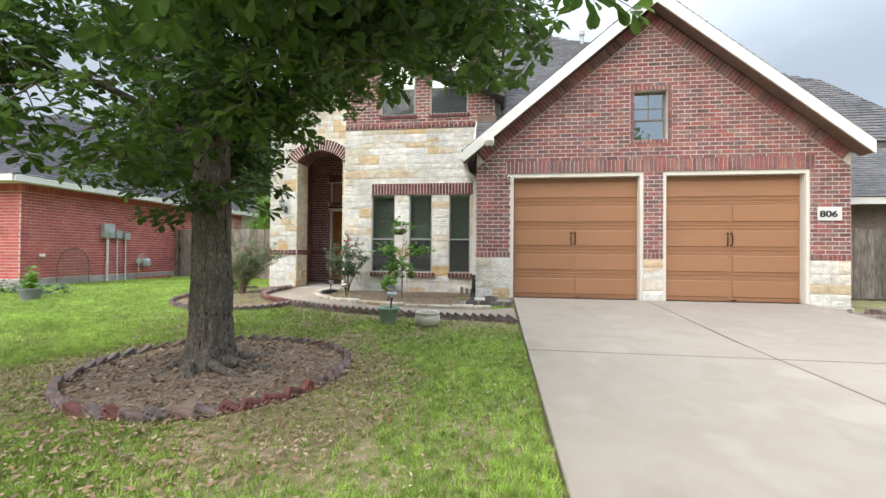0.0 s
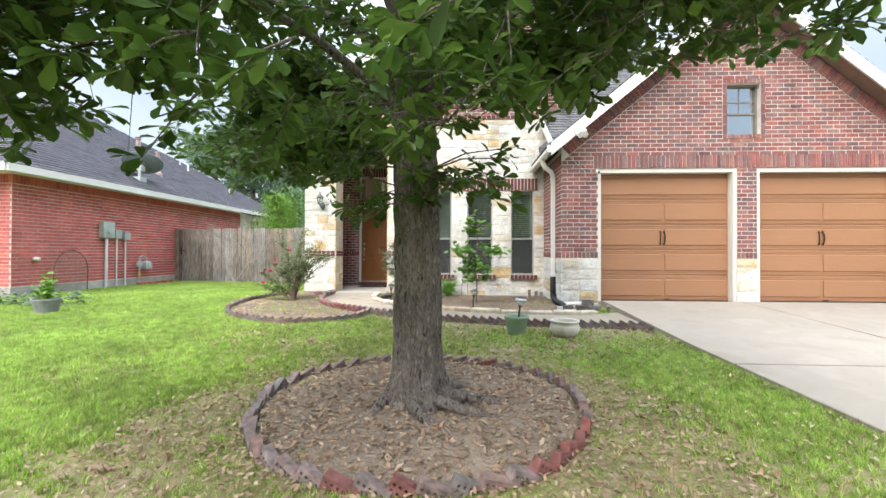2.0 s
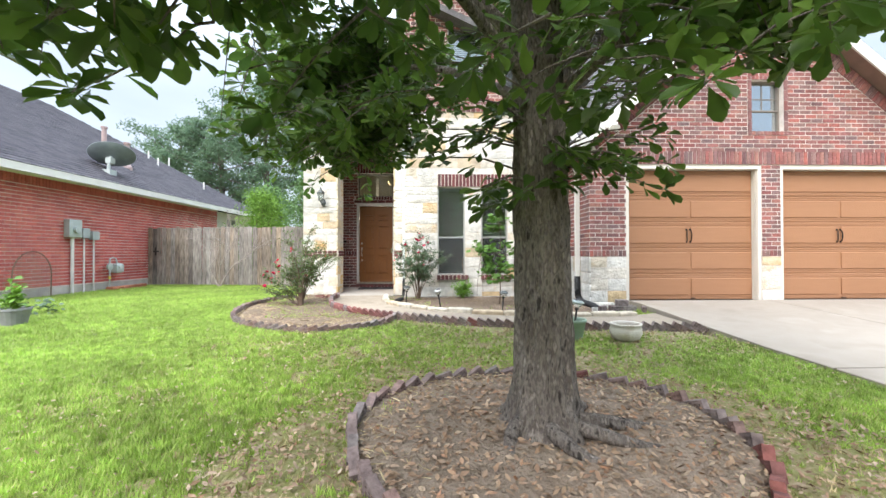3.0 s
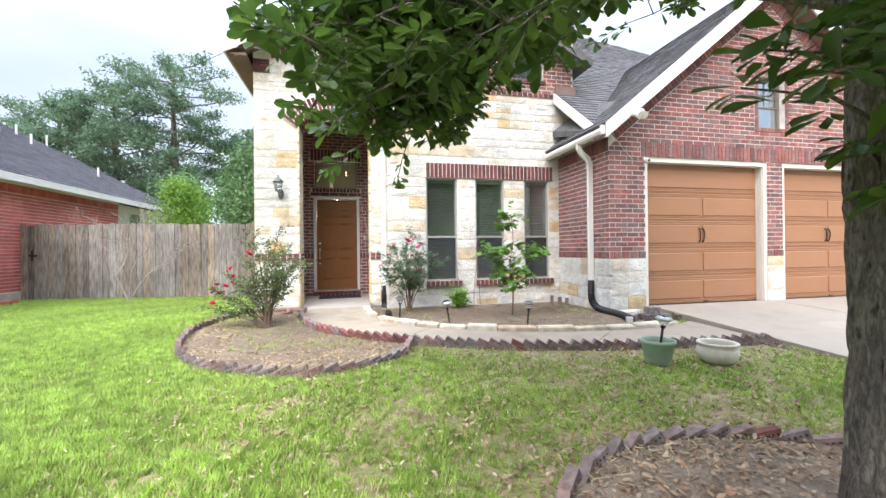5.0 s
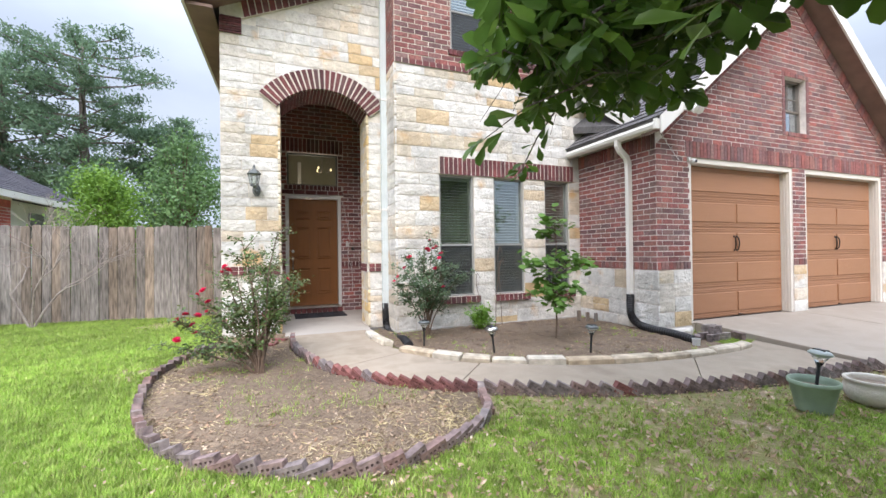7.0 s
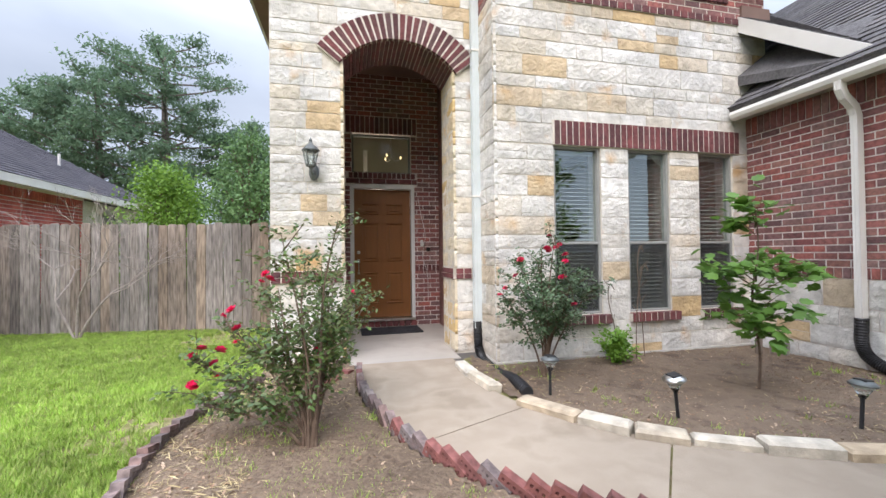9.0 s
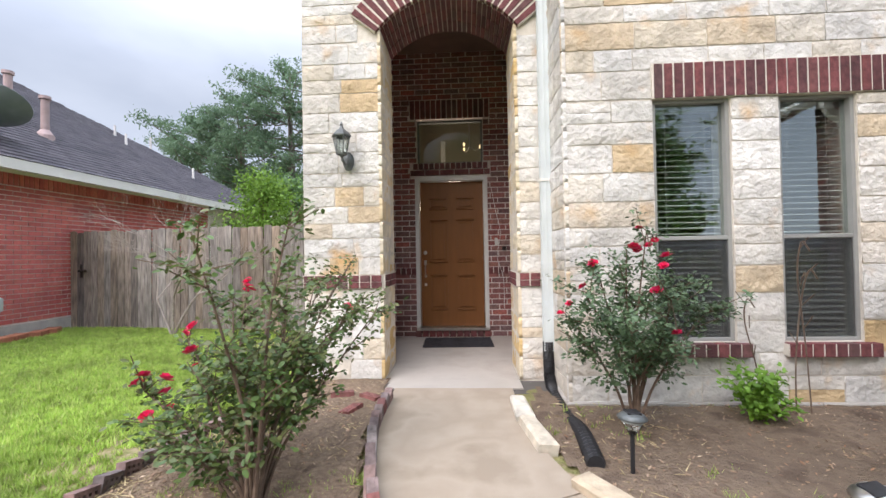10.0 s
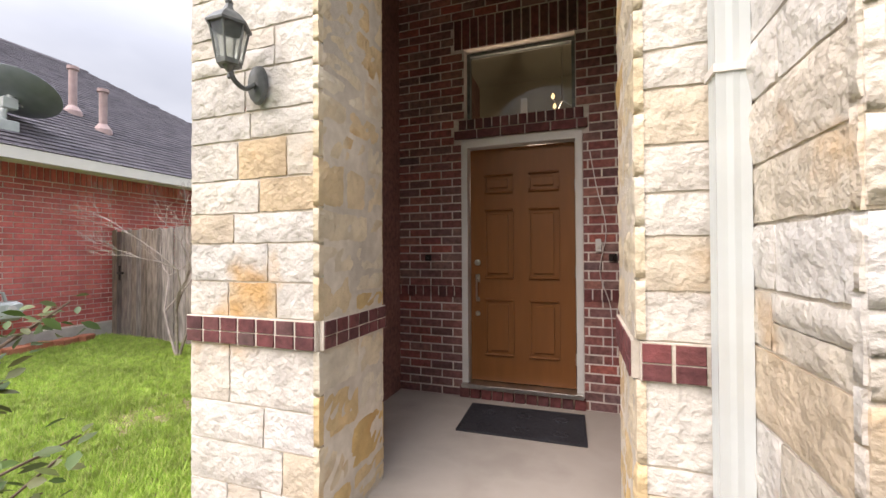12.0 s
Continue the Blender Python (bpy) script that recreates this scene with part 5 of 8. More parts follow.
# lantern on the pier
sc = thing("wall_lantern", "grey metal wall lantern with frosted glass panes", "lantern", (-4.94, TF - 0.03, 2.355))
part("wall_plate", Shape().lathe([(0.0, 0.0), (0.055, 0.0), (0.05, 0.018), (0.025, 0.03), (0.0, 0.032)], 20, m=pose(0.02, 0.0, 0.0, 90) @ Matrix.Diagonal((1, 1.7, 1, 1))), M_SCONCE, sc)
part("arm", Shape().tube(spline([(0.02, -0.02, 0.0), (0.018, -0.08, -0.045), (0.008, -0.13, -0.025), (0.0, -0.15, 0.03)], 6), 0.011, 8), M_SCONCE, sc)
part("finial", Shape().lathe([(0.0, -0.06), (0.010, -0.05), (0.006, -0.03), (0.018, -0.015), (0.026, 0.0), (0.0, 0.001)], 12, (0.0, -0.15, 0.03)), M_SCONCE, sc)
part("cup", Shape().lathe([(0.0, 0.0), (0.05, 0.0), (0.054, 0.02), (0.0, 0.022)], 6, (0, -0.15, 0.03)), M_SCONCE, sc)
for k in range(6):
    a0_, a1_ = 2 * math.pi * k / 6, 2 * math.pi * (k + 1) / 6
    s = Shape()
    c = [(r * math.cos(a), -0.15 + r * math.sin(a), z) for r, a, z in ((0.050, a0_, 0.05), (0.050, a1_, 0.05), (0.080, a1_, 0.20), (0.080, a0_, 0.20))]
    ci = [(x * 0.96, -0.15 + (y + 0.15) * 0.96, z) for x, y, z in c]
    s.add(c + ci, [(0, 1, 2, 3), (7, 6, 5, 4), (0, 4, 5, 1), (1, 5, 6, 2), (2, 6, 7, 3), (3, 7, 4, 0)])
    glaze(part("pane", s, M_FROST, sc, "frosted glass pane"))
    part("bar", Shape().tube([c[0], c[3]], 0.005, 5), M_SCONCE, sc)
part("hood", Shape().lathe([(0.0, 0.19), (0.092, 0.195), (0.094, 0.205), (0.06, 0.245), (0.028, 0.27), (0.02, 0.285), (0.014, 0.30), (0.018, 0.31), (0.0, 0.345)], 6, (0, -0.15, 0)), M_SCONCE, sc)

# number plate
plate = thing("house_number_sign", "white house number plate on the brick wall", "sign", (6.675, GF - 0.012, 1.975))
part("plate", Shape().box(-0.195, 0.195, -0.014, 0, -0.125, 0.125, 0.004), M_WHITE, plate)
tc = bpy.data.curves.new("digits", "FONT")
tc.body, tc.size, tc.extrude, tc.offset, tc.align_x, tc.align_y = "806", 0.155, 0.003, 0.004, "CENTER", "CENTER"
tc.materials.append(M_BLACK)
digits = new("digits", tc)
digits.parent, digits.matrix_basis = plate, pose(-0.02, -0.018, -0.01, 90, 0, 0) @ Matrix.Diagonal((1.25, 1, 1, 1))
digits["label"] = "black numerals 806"

# security camera and flood lamps
scam = thing("security_camera", "small white round security camera under the door head", "camera", (1.0, GF - 0.03, 2.72))
part("bracket", Shape().box(-0.02, 0.02, -0.01, 0.03, -0.01, 0.06, 0.004), M_WHITE, scam)
part("body", Shape().lathe([(0.0, -0.05), (0.03, -0.045), (0.045, -0.02), (0.045, 0.01), (0.03, 0.035), (0, 0.04)], 16, m=pose(0, -0.06, -0.02, 90)), M_WHITE, scam, "", True)
part("lens", Shape().lathe([(0.0, 0.0), (0.02, 0.0), (0.018, 0.012), (0.0, 0.014)], 12, m=pose(0, -0.10, -0.02, 90)), M_BLACK, scam, "black lens")
fl = thing("flood_lamp", "pale twin flood lamp on the rake board corner", "lamp", (0.62, 8.03, 3.36))
part("housing", Shape().box(-0.11, 0.08, -0.06, 0.02, -0.05, 0.06, 0.012), M_FASCIA, fl)
part("lamp_head", Shape().lathe([(0.0, 0.0), (0.04, 0.0), (0.06, 0.07), (0.0, 0.075)], 12, m=pose(-0.06, -0.06, -0.03, 120, 0, 20)), M_FASCIA, fl)
part("lamp_head", Shape().lathe([(0.0, 0.0), (0.04, 0.0), (0.06, 0.07), (0.0, 0.075)], 12, m=pose(0.05, -0.06, -0.03, 120, 0, -20)), M_FASCIA, fl)
wire = thing("loose_wire", "thin loose wire hanging from the eave", "cable", (0.40, GF - 0.02, 2.7))
part("wire", Shape().tube(spline([(0.1, 0, 0.62), (0.02, 0, 0.5), (0.12, 0, 0.30), (0.4, 0, 0.02)], 6), 0.004, 5), M_PIPE, wire)

# downspout at the entry's inner corner
ds = thing("corner_downspout", "white metal downspout with black corrugated drain hose", "downspout", (-3.065, TF - 0.09, 0.55))
downspout(ds, [(0, 0, 0), (0, 0, 3.0), (0, 0, 6.2)], 0.045, 0.036, "", M_DSPOUT)
for zz in (1.55, 3.3):
    part("strap", Shape().box(-0.052, 0.052, -0.042, 0.05, zz, zz + 0.025), M_FASCIA, ds)


def hose(pts, r, parent, name="drain_hose", label="black corrugated drain hose"):
    """A ribbed flexible pipe."""
    line = spline(pts, 10)
    dense = []
    for a, b in zip(line, line[1:]):
        dense += [a, a.lerp(b, 0.5)]
    dense.append(line[-1])
    radii = [r * (1.0 if i % 2 else 0.86) for i in range(len(dense))]
    return part(name, Shape().tube(dense, radii, 12), M_BLACK, parent, label)


hose([(0, 0, 0.08), (0, 0, -0.10), (0.0, -0.04, -0.24), (0.0, -0.22, -0.33), (0.0, -0.70, -0.345), (-0.01, -1.08, -0.285), (-0.05, -1.48, -0.275)], 0.055, ds)
hose([(0.14, 0.70, -2.28), (0.14, 0.70, -2.55), (0.13, 0.60, -2.68), (0.14, 0.40, -2.74), (0.16, 0.05, -2.75), (0.10, -0.35, -2.76)], 0.058, gutter)

# ---- the oak ----


def frame_up(n):
    return np.tile(np.array([0.0, 0.0, 1.0]), (n, 1))


OAKLEAF = [(0, 0, 0), (0, 0.12, 0.02), (-0.13, 0.40, 0.035), (-0.235, 0.68, 0.05), (-0.15, 0.92, 0.02), (0, 1.0, -0.07), (0.15, 0.92, 0.02), (0.235, 0.68, 0.05), (0.13, 0.40, 0.035), (0, 0.58, -0.01)]
OAKFACE = [(0, 9, 2), (2, 9, 3), (3, 9, 4), (4, 9, 5), (5, 9, 6), (6, 9, 7), (7, 9, 8), (8, 9, 0)]


def oak():
    r = random.Random(21)
    gen = np.random.default_rng(5)
    g0 = gz(TREE.x, TREE.y) + 0.03
    tree = thing("oak_tree", "oak tree with furrowed grey bark and dense dark green leaves", "tree", (TREE.x, TREE.y, g0))
    axis = [Vector((0, 0, -0.15)), Vector((0, 0, 0.0)), Vector((0.0, 0, 0.12)), Vector((-0.005, 0, 0.35)), Vector((-0.01, 0, 0.8)), Vector((-0.02, 0.0, 1.3)), Vector((-0.03, 0.0, 1.9)), Vector((-0.05, 0.02, 2.6)), Vector((-0.10, 0.03, 3.4)), Vector((-0.14, 0.05, 4.4)), Vector((-0.10, 0.05, 5.6)), Vector((-0.08, 0.05, 6.6))]
    rad = [0.35, 0.29, 0.225, 0.186, 0.172, 0.166, 0.156, 0.145, 0.12, 0.085, 0.05, 0.015]
    line = spline(axis, 16)
    seg = 72
    vs = []
    for i, p in enumerate(line):
        t = i / 16
        k = min(int(t), len(rad) - 2)
        rr = rad[k] + (rad[k + 1] - rad[k]) * (t - k)
        for j in range(seg):
            a = 2 * math.pi * j / seg
            ridge = 0.010 * noise.noise((math.cos(a) * 4.5, math.sin(a) * 4.5, p.z * 1.1))
            ridge -= 0.020 * (1 - min(1.0, 3.2 * abs(noise.noise((math.cos(a) * 8.5, math.sin(a) * 8.5, p.z * 1.7)))))
            ridge -= 0.010 * (1 - min(1.0, 3.2 * abs(noise.noise((math.cos(a) * 17, math.sin(a) * 17, p.z * 4.0)))))
            flare = 0.05 * max(0, 0.35 - p.z) * (math.sin(a * 5 + 1) + 0.6 * math.sin(a * 3)) * (1.6 if p.z < 0.2 else 1)
            q = rr + ridge + flare
            vs.append((p.x + q * math.cos(a), p.y + q * math.sin(a), p.z))
    n = len(line)
    fs = [(i * seg + j, i * seg + (j + 1) % seg, (i + 1) * seg + (j + 1) % seg, (i + 1) * seg + j) for i in range(n - 1) for j in range(seg)]
    part("trunk", Shape().add(vs, fs), M_BARK, tree, "", True)
    for a, ln, w in ((-0.35, 1.0, 0.055), (-0.75, 0.85, 0.05), (-1.35, 0.55, 0.055), (-2.2, 0.42, 0.06), (0.3, 0.75, 0.05), (2.6, 0.4, 0.05)):
        pts = []
        for k in range(9):
            t = k / 8
            aa = a + 0.35 * math.sin(t * 3 + a)
            d = 0.17 + 0.8 * ln * t
            pts.append((d * math.cos(aa), d * math.sin(aa), 0.08 * (1 - t) + 0.018 + 0.012 * math.sin(t * 9) - 0.075 * t * t))
        part("root", Shape().tube(pts, [0.95 * w * (1 - 0.75 * k / 8) for k in range(9)], 8), M_BARK, tree, "", True)

    def on_trunk(z):
        z = max(0.2, min(6.4, z))
        for a, b in zip(line, line[1:]):
            if a.z <= z <= b.z:
                return a.lerp(b, (z - a.z) / max(1e-6, b.z - a.z))
        return line[-1]

    def around(table, ph):
        """A value round the crown, from (angle, value) pairs."""
        ph %= 2 * math.pi
        for (a, va), (b, vb) in zip(table, table[1:] + [(table[0][0] + 2 * math.pi, table[0][1])]):
            if a <= ph <= b:
                t = (ph - a) / (b - a)
                t = t * t * (3 - 2 * t)
                return va + (vb - va) * t
        return table[0][1]

    LOW_IN = [(0.0, 2.0), (0.9, 2.6), (1.55, 2.6), (1.95, 2.5), (2.4, 2.35), (2.9, 2.05), (3.5, 1.65), (3.9, 1.55), (4.5, 1.58), (5.2, 1.60), (5.8, 1.85)]
    LOW_OUT = [(0.0, 2.55), (0.9, 3.5), (1.55, 3.35), (1.85, 2.45), (2.1, 1.88), (2.5, 1.76), (2.9, 1.66), (3.5, 1.56), (3.9, 1.58), (4.5, 1.72), (5.2, 1.85), (5.8, 2.25)]
    REACH = [(0.0, 3.4), (0.9, 3.0), (1.55, 2.95), (2.0, 3.0), (2.45, 2.65), (2.9, 2.2), (3.4, 2.6), (3.9, 3.5), (4.5, 3.2), (5.2, 3.1), (5.8, 3.45)]

    def low(x, y):
        """The underside of the crown: low towards the street and the entry, higher over the path side and the driveway."""
        ph, d = math.atan2(y, x), math.hypot(x, y)
        t = min(1.15, max(0.0, (d - 0.6) / 2.2))
        return around(LOW_IN, ph) + (around(LOW_OUT, ph) - around(LOW_IN, ph)) * t - g0

    def reach(ph):
        return around(REACH, ph) + 0.10 * math.sin(3 * ph + 1) + 0.10 * math.sin(7 * ph)

    twigs, tips, mains = Shape(), [], []
    for i in range(17):
        ph = i * 2.39996 + 0.4
        hd = reach(ph) * r.uniform(0.55, 0.8)
        z1 = 3.2 + 3.6 * (i / 16) ** 1.1
        s0 = on_trunk(2.0 + 3.4 * i / 16)
        hx, hy = hd * math.cos(ph), hd * math.sin(ph)
        p = Vector((hx, hy, max(z1, s0.z + 0.5, low(hx, hy) + 0.7)))
        ln = spline([s0, s0.lerp(p, 0.35) + Vector((r.uniform(-0.12, 0.12), r.uniform(-0.12, 0.12), 0.12 * hd)), s0.lerp(p, 0.7) + Vector((r.uniform(-0.15, 0.15), r.uniform(-0.15, 0.15), 0.05 * hd)), p], 6)
        w = 0.050 - 0.0016 * i
        part("limb", Shape().tube(ln, [w * (1 - 0.8 * q / (len(ln) - 1)) for q in range(len(ln))], 9), M_BARK, tree, "", True)
        mains += ln[3:]
    for ph, hd, z0, z1 in ((2.3, 2.2, 1.95, 2.75), (5.6, 2.1, 1.9, 2.8), (3.8, 2.3, 2.0, 2.5)):
        s0, p = on_trunk(z0), Vector((hd * math.cos(ph), hd * math.sin(ph), z1))
        ln = spline([s0, s0.lerp(p, 0.4) + Vector((r.uniform(-0.1, 0.1), r.uniform(-0.1, 0.1), 0.22)), s0.lerp(p, 0.75) + Vector((0.05, -0.05, 0.14)), p], 6)
        part("limb", Shape().tube(ln, [0.038 * (1 - 0.8 * q / (len(ln) - 1)) for q in range(len(ln))], 9), M_BARK, tree, "", True)
        mains += ln[4:]
    mains += [q for q in line if q.z > 1.7]
    N = 560
    sprays = []
    for i in range(N):
        ph = i * 2.39996 + r.uniform(-0.3, 0.3)
        hd = (reach(ph) - 0.25) * math.sqrt((i + 0.5) / N)
        x, y = hd * math.cos(ph), hd * math.sin(ph)
        lo_, hi_ = low(x, y) + 0.12, 7.0 - 0.26 * hd * hd
        sprays.append((Vector((x, y, lo_ + (hi_ - lo_) * r.random() ** 1.6)), 0.0))
    # heavy low boughs over the lawn by the entry and towards the driveway
    for a0, a1, d0, d1, h0, h1, k in ((1.88, 2.72, 1.9, 2.85, 0.08, 1.1, 72), (4.9, 6.2, 0.5, 2.9, 0.1, 1.7, 62), (3.45, 4.2, 1.6, 3.2, 0.08, 0.8, 20), (3.3, 4.4, 1.2, 3.2, 0.8, 2.3, 22), (5.35, 6.45, 1.6, 3.3, 0.15, 1.3, 42)):
        for i in range(k):
            ph, hd = r.uniform(a0, a1), r.uniform(d0, d1)
            x, y = hd * math.cos(ph), hd * math.sin(ph)
            sprays.append((Vector((x, y, low(x, y) + r.uniform(h0, h1))), 0.40))
    for p, dense in sprays:
        s0 = min(mains, key=lambda q: (q - p).length + 0.6 * max(0, q.z - p.z))
        ln = spline([s0, s0.lerp(p, 0.5) + Vector((r.uniform(-0.08, 0.08), r.uniform(-0.08, 0.08), 0.07)), p], 4)
        leafy = len(tips)
        for t in range(8):
            q0 = ln[r.randrange(len(ln) // 3, len(ln))]
            d = Vector((r.gauss(0, 1), r.gauss(0, 1), r.gauss(-0.1, 0.6))).normalized()
            q1 = q0 + d * r.uniform(0.20, 0.52)
            street = max(0.0, 1 - abs((math.atan2(q1.y, q1.x) - 3.85 + math.pi) % (2 * math.pi) - math.pi) / 0.8)
            drive = max(0.0, 1 - abs((math.atan2(q1.y, q1.x) - 0.9 + math.pi) % (2 * math.pi) - math.pi) / 1.3)
            entry = max(0.0, 1 - abs((math.atan2(q1.y, q1.x) - 2.45 + math.pi) % (2 * math.pi) - math.pi) / 0.7)
            gap = 0.65 * noise.noise(q1 * 1.35) + 0.6 * noise.noise(q1 * 3.1 + Vector((9, 4, 2)))
            if gap < 0.15 - 0.13 * max(0.0, min(1.0, (q1.z - 2.4) / 0.9)) - dense - 0.05 * street - 0.12 * entry + 0.04 * drive or (math.hypot(q1.x, q1.y) < 0.9 and q1.z < 4.0 and r.random() < 0.75):
                continue
            if q1.z < low(q1.x, q1.y) or math.hypot(q1.x, q1.y) > reach(math.atan2(q1.y, q1.x)) + 0.1:
                continue
            twigs.tube([q0, q0.lerp(q1, 0.5) + Vector((0, 0, 0.03)), q1], [0.005, 0.004, 0.002], 4)
            tips.append((q0, q1))
        if len(tips) > leafy + 3:
            twigs.tube(ln, [0.0050 * (1 - 0.75 * q / (len(ln) - 1)) for q in range(len(ln))], 5)
    # low sprouts that hang round the bole, on the side of the street
    for i in range(80):
        a = r.uniform(math.pi * 0.95, math.pi * 2.1)
        s0 = on_trunk(r.uniform(1.40, 3.2))
        q1 = s0 + Vector((math.cos(a), math.sin(a), r.uniform(-0.25, 0.30))) * r.uniform(0.25, 0.75)
        twigs.tube([s0, s0.lerp(q1, 0.5) + Vector((0, 0, 0.06)), q1], [0.009, 0.006, 0.003], 4)
        tips.append((s0.lerp(q1, 0.35), q1))
    tagged(part("twig_growth", twigs, M_BARK, tree, "dark twigs", True), kind="stuff")
    pos, spin, nrm, size = [], [], [], []
    for q0, q1 in tips:
        d = (q1 - q0).normalized()
        side = d.orthogonal().normalized()
        other = d.cross(side)
        for node in (0.35, 0.62, 0.82, 1.0):
            at = q0.lerp(q1, min(1.0, node + r.uniform(-0.1, 0.06)))
            n_l = r.randint(5, 8) if node == 1.0 else r.randint(3, 5)
            a0 = r.uniform(0, 6.28)
            for k in range(n_l):
                a = a0 + 2.4 * k
                out = side * math.cos(a) + other * math.sin(a)
                sp = d * r.uniform(0.1, 0.9) + out + Vector((0, 0, r.uniform(-0.75, 0.15)))
                pos.append(at + out * 0.012)
                spin.append(sp)
                nrm.append(Vector((r.gauss(0, 0.55), r.gauss(0, 0.55), 1.0)) + d * 0.4)
                size.append(r.uniform(0.070, 0.132))
    v, f = scatter(OAKLEAF, OAKFACE, np.array(pos), np.array(nrm), np.array(spin), np.array(size), gen)
    tagged(many("crown", v, f, M_LEAF, tree, "dense dark green oval leaves"), kind="stuff")
    return tree


oak()

# ---- brick edgings ----


def cored_brick():
    """A cored facing brick lying on its side: holes in the face that shows."""
    L, H, D = 0.19, 0.092, 0.057
    xs = [-L / 2, -L / 2 + 0.016] + [-L / 2 + 0.016 + 0.0158 * (k + 1) for k in range(9)] + [L / 2 - 0.0158, L / 2]
    zs = [0, 0.022, 0.038, 0.054, 0.070, H]
    s = Shape()
    for face_y, sg in ((-D / 2, 1), (D / 2, -1)):
        for i in range(len(xs) - 1):
            for j in range(len(zs) - 1):
                a, b, c, d = xs[i], xs[i + 1], zs[j], zs[j + 1]
                hole = i % 2 == 1 and j % 2 == 1 and 0 < i < len(xs) - 2
                if hole:
                    e = face_y + sg * 0.024
                    vs = [(a, face_y, c), (b, face_y, c), (b, face_y, d), (a, face_y, d), (a, e, c), (b, e, c), (b, e, d), (a, e, d)]
                    s.add(vs, [(4, 5, 6, 7), (0, 1, 5, 4), (1, 2, 6, 5), (2, 3, 7, 6), (3, 0, 4, 7)], sg < 0)
                else:
                    s.add([(a, face_y, c), (b, face_y, c), (b, face_y, d), (a, face_y, d)], [(0, 1, 2, 3)], sg < 0)
    y0, y1 = -D / 2, D / 2
    s.add([(-L / 2, y0, 0), (L / 2, y0, 0), (L / 2, y1, 0), (-L / 2, y1, 0), (-L / 2, y0, H), (L / 2, y0, H), (L / 2, y1, H), (-L / 2, y1, H)], [(4, 5, 6, 7), (3, 2, 1, 0), (1, 2, 6, 5), (3, 0, 4, 7)])
    return s


def edging(name, line, step, lean, label, redf=None, lift=-0.015, jitter=4.0, close=False, out=0.0):
    """Bricks set leaning one against the next along a line."""
    r = random.Random(len(line) * 7 + int(step * 1000))
    ed = thing(name, label, "garden edging", (line[0].x, line[0].y, gz(line[0].x, line[0].y)))
    pts = [line[0]]
    acc = 0.0
    stations = []
    for a, b in zip(line, line[1:]):
        L = (b - a).length
        while acc <= L:
            stations.append((a.lerp(b, acc / L), math.degrees(math.atan2(b.y - a.y, b.x - a.x))))
            acc += step * r.uniform(0.93, 1.07)
        acc -= L
    o = ed.matrix_basis.translation
    meshes = {}
    for p, ang in stations:
        m = redf(p, r) if redf is not None else M_EDGE
        if m.name not in meshes:
            ob = part("brick", cored_brick(), m, ed)
            meshes[m.name] = ob.data
        else:
            ob = new("brick", meshes[m.name])
            ob.parent = ed
        z = gz(p.x, p.y) + lift
        ob.matrix_basis = pose(p.x - o.x, p.y - o.y, z - o.z, r.uniform(-jitter, jitter), lean + r.uniform(-jitter, jitter), ang + r.uniform(-jitter, jitter))
    return ed


def red_far(p, r):
    return M_EDGER if (7.25 < p.y < 8.6 and r.random() < 0.8) or r.random() < 0.10 else M_EDGE


edging("walk_edging", WALK_OUT[3:], 0.125, 27, "leaning cored bricks edging the garden path", red_far, 0.0)
edging("bed_edging", LBED_OUT, 0.135, 16, "weathered cored bricks edging the rose bed", None, -0.01, 6)
RING_L = [RING[i % 64] + (RING[i % 64] - Vector((-1.79, 3.72, 0))).normalized() * 0.03 for i in range(0, 65)]
edging("tree_ring_edging", RING_L, 0.15, 22, "weathered bricks in a ring round the oak", lambda p, r: M_EDGER if (p.x > -1.2 and p.y < 3.3) or r.random() < 0.10 else M_EDGE, -0.030, 10)

st = thing("stone_edging", "rough cream stone blocks edging the window bed", "garden edging", (WALK_IN[4].x, WALK_IN[4].y, 0.24))
pos_i = 3
acc_line = WALK_IN[3:70]
dist, last = 0.0, acc_line[0]
target = rng.uniform(0.28, 0.42)
seg_start = acc_line[0]
for q in acc_line[1:]:
    dist += (q - last).length
    last = q
    if dist >= target:
        mid, ang = seg_start.lerp(q, 0.5), math.degrees(math.atan2(q.y - seg_start.y, q.x - seg_start.x))
        L = (q - seg_start).length
        if not (-3.35 < mid.x < -3.05 and 8.75 < mid.y < 9.05):
            s, hh, ww_ = Shape(), rng.uniform(0.075, 0.10), rng.uniform(0.10, 0.13)
            s.box(-L / 2 + 0.008, L / 2 - 0.008, -ww_ / 2, ww_ / 2, -0.03, hh, 0.018)
            s.v = [(x + 0.008 * noise.noise((x * 9 + mid.x, y * 9 + mid.y, z * 9)), y + 0.014 * noise.noise((x * 7 + mid.y, y * 7, z * 9 + 4)), z + 0.010 * noise.noise((x * 8 + mid.x * 3, y * 8, 2))) for x, y, z in s.v]
            ob = part("edging_stone", s, M_EDGST, st)
            ob.matrix_basis = pose(mid.x - st.matrix_basis.translation.x, mid.y - st.matrix_basis.translation.y, gz(mid.x, mid.y) - 0.24, rng.uniform(-3, 3), 0, ang)
        seg_start, dist, target = q, 0.0, rng.uniform(0.28, 0.45)

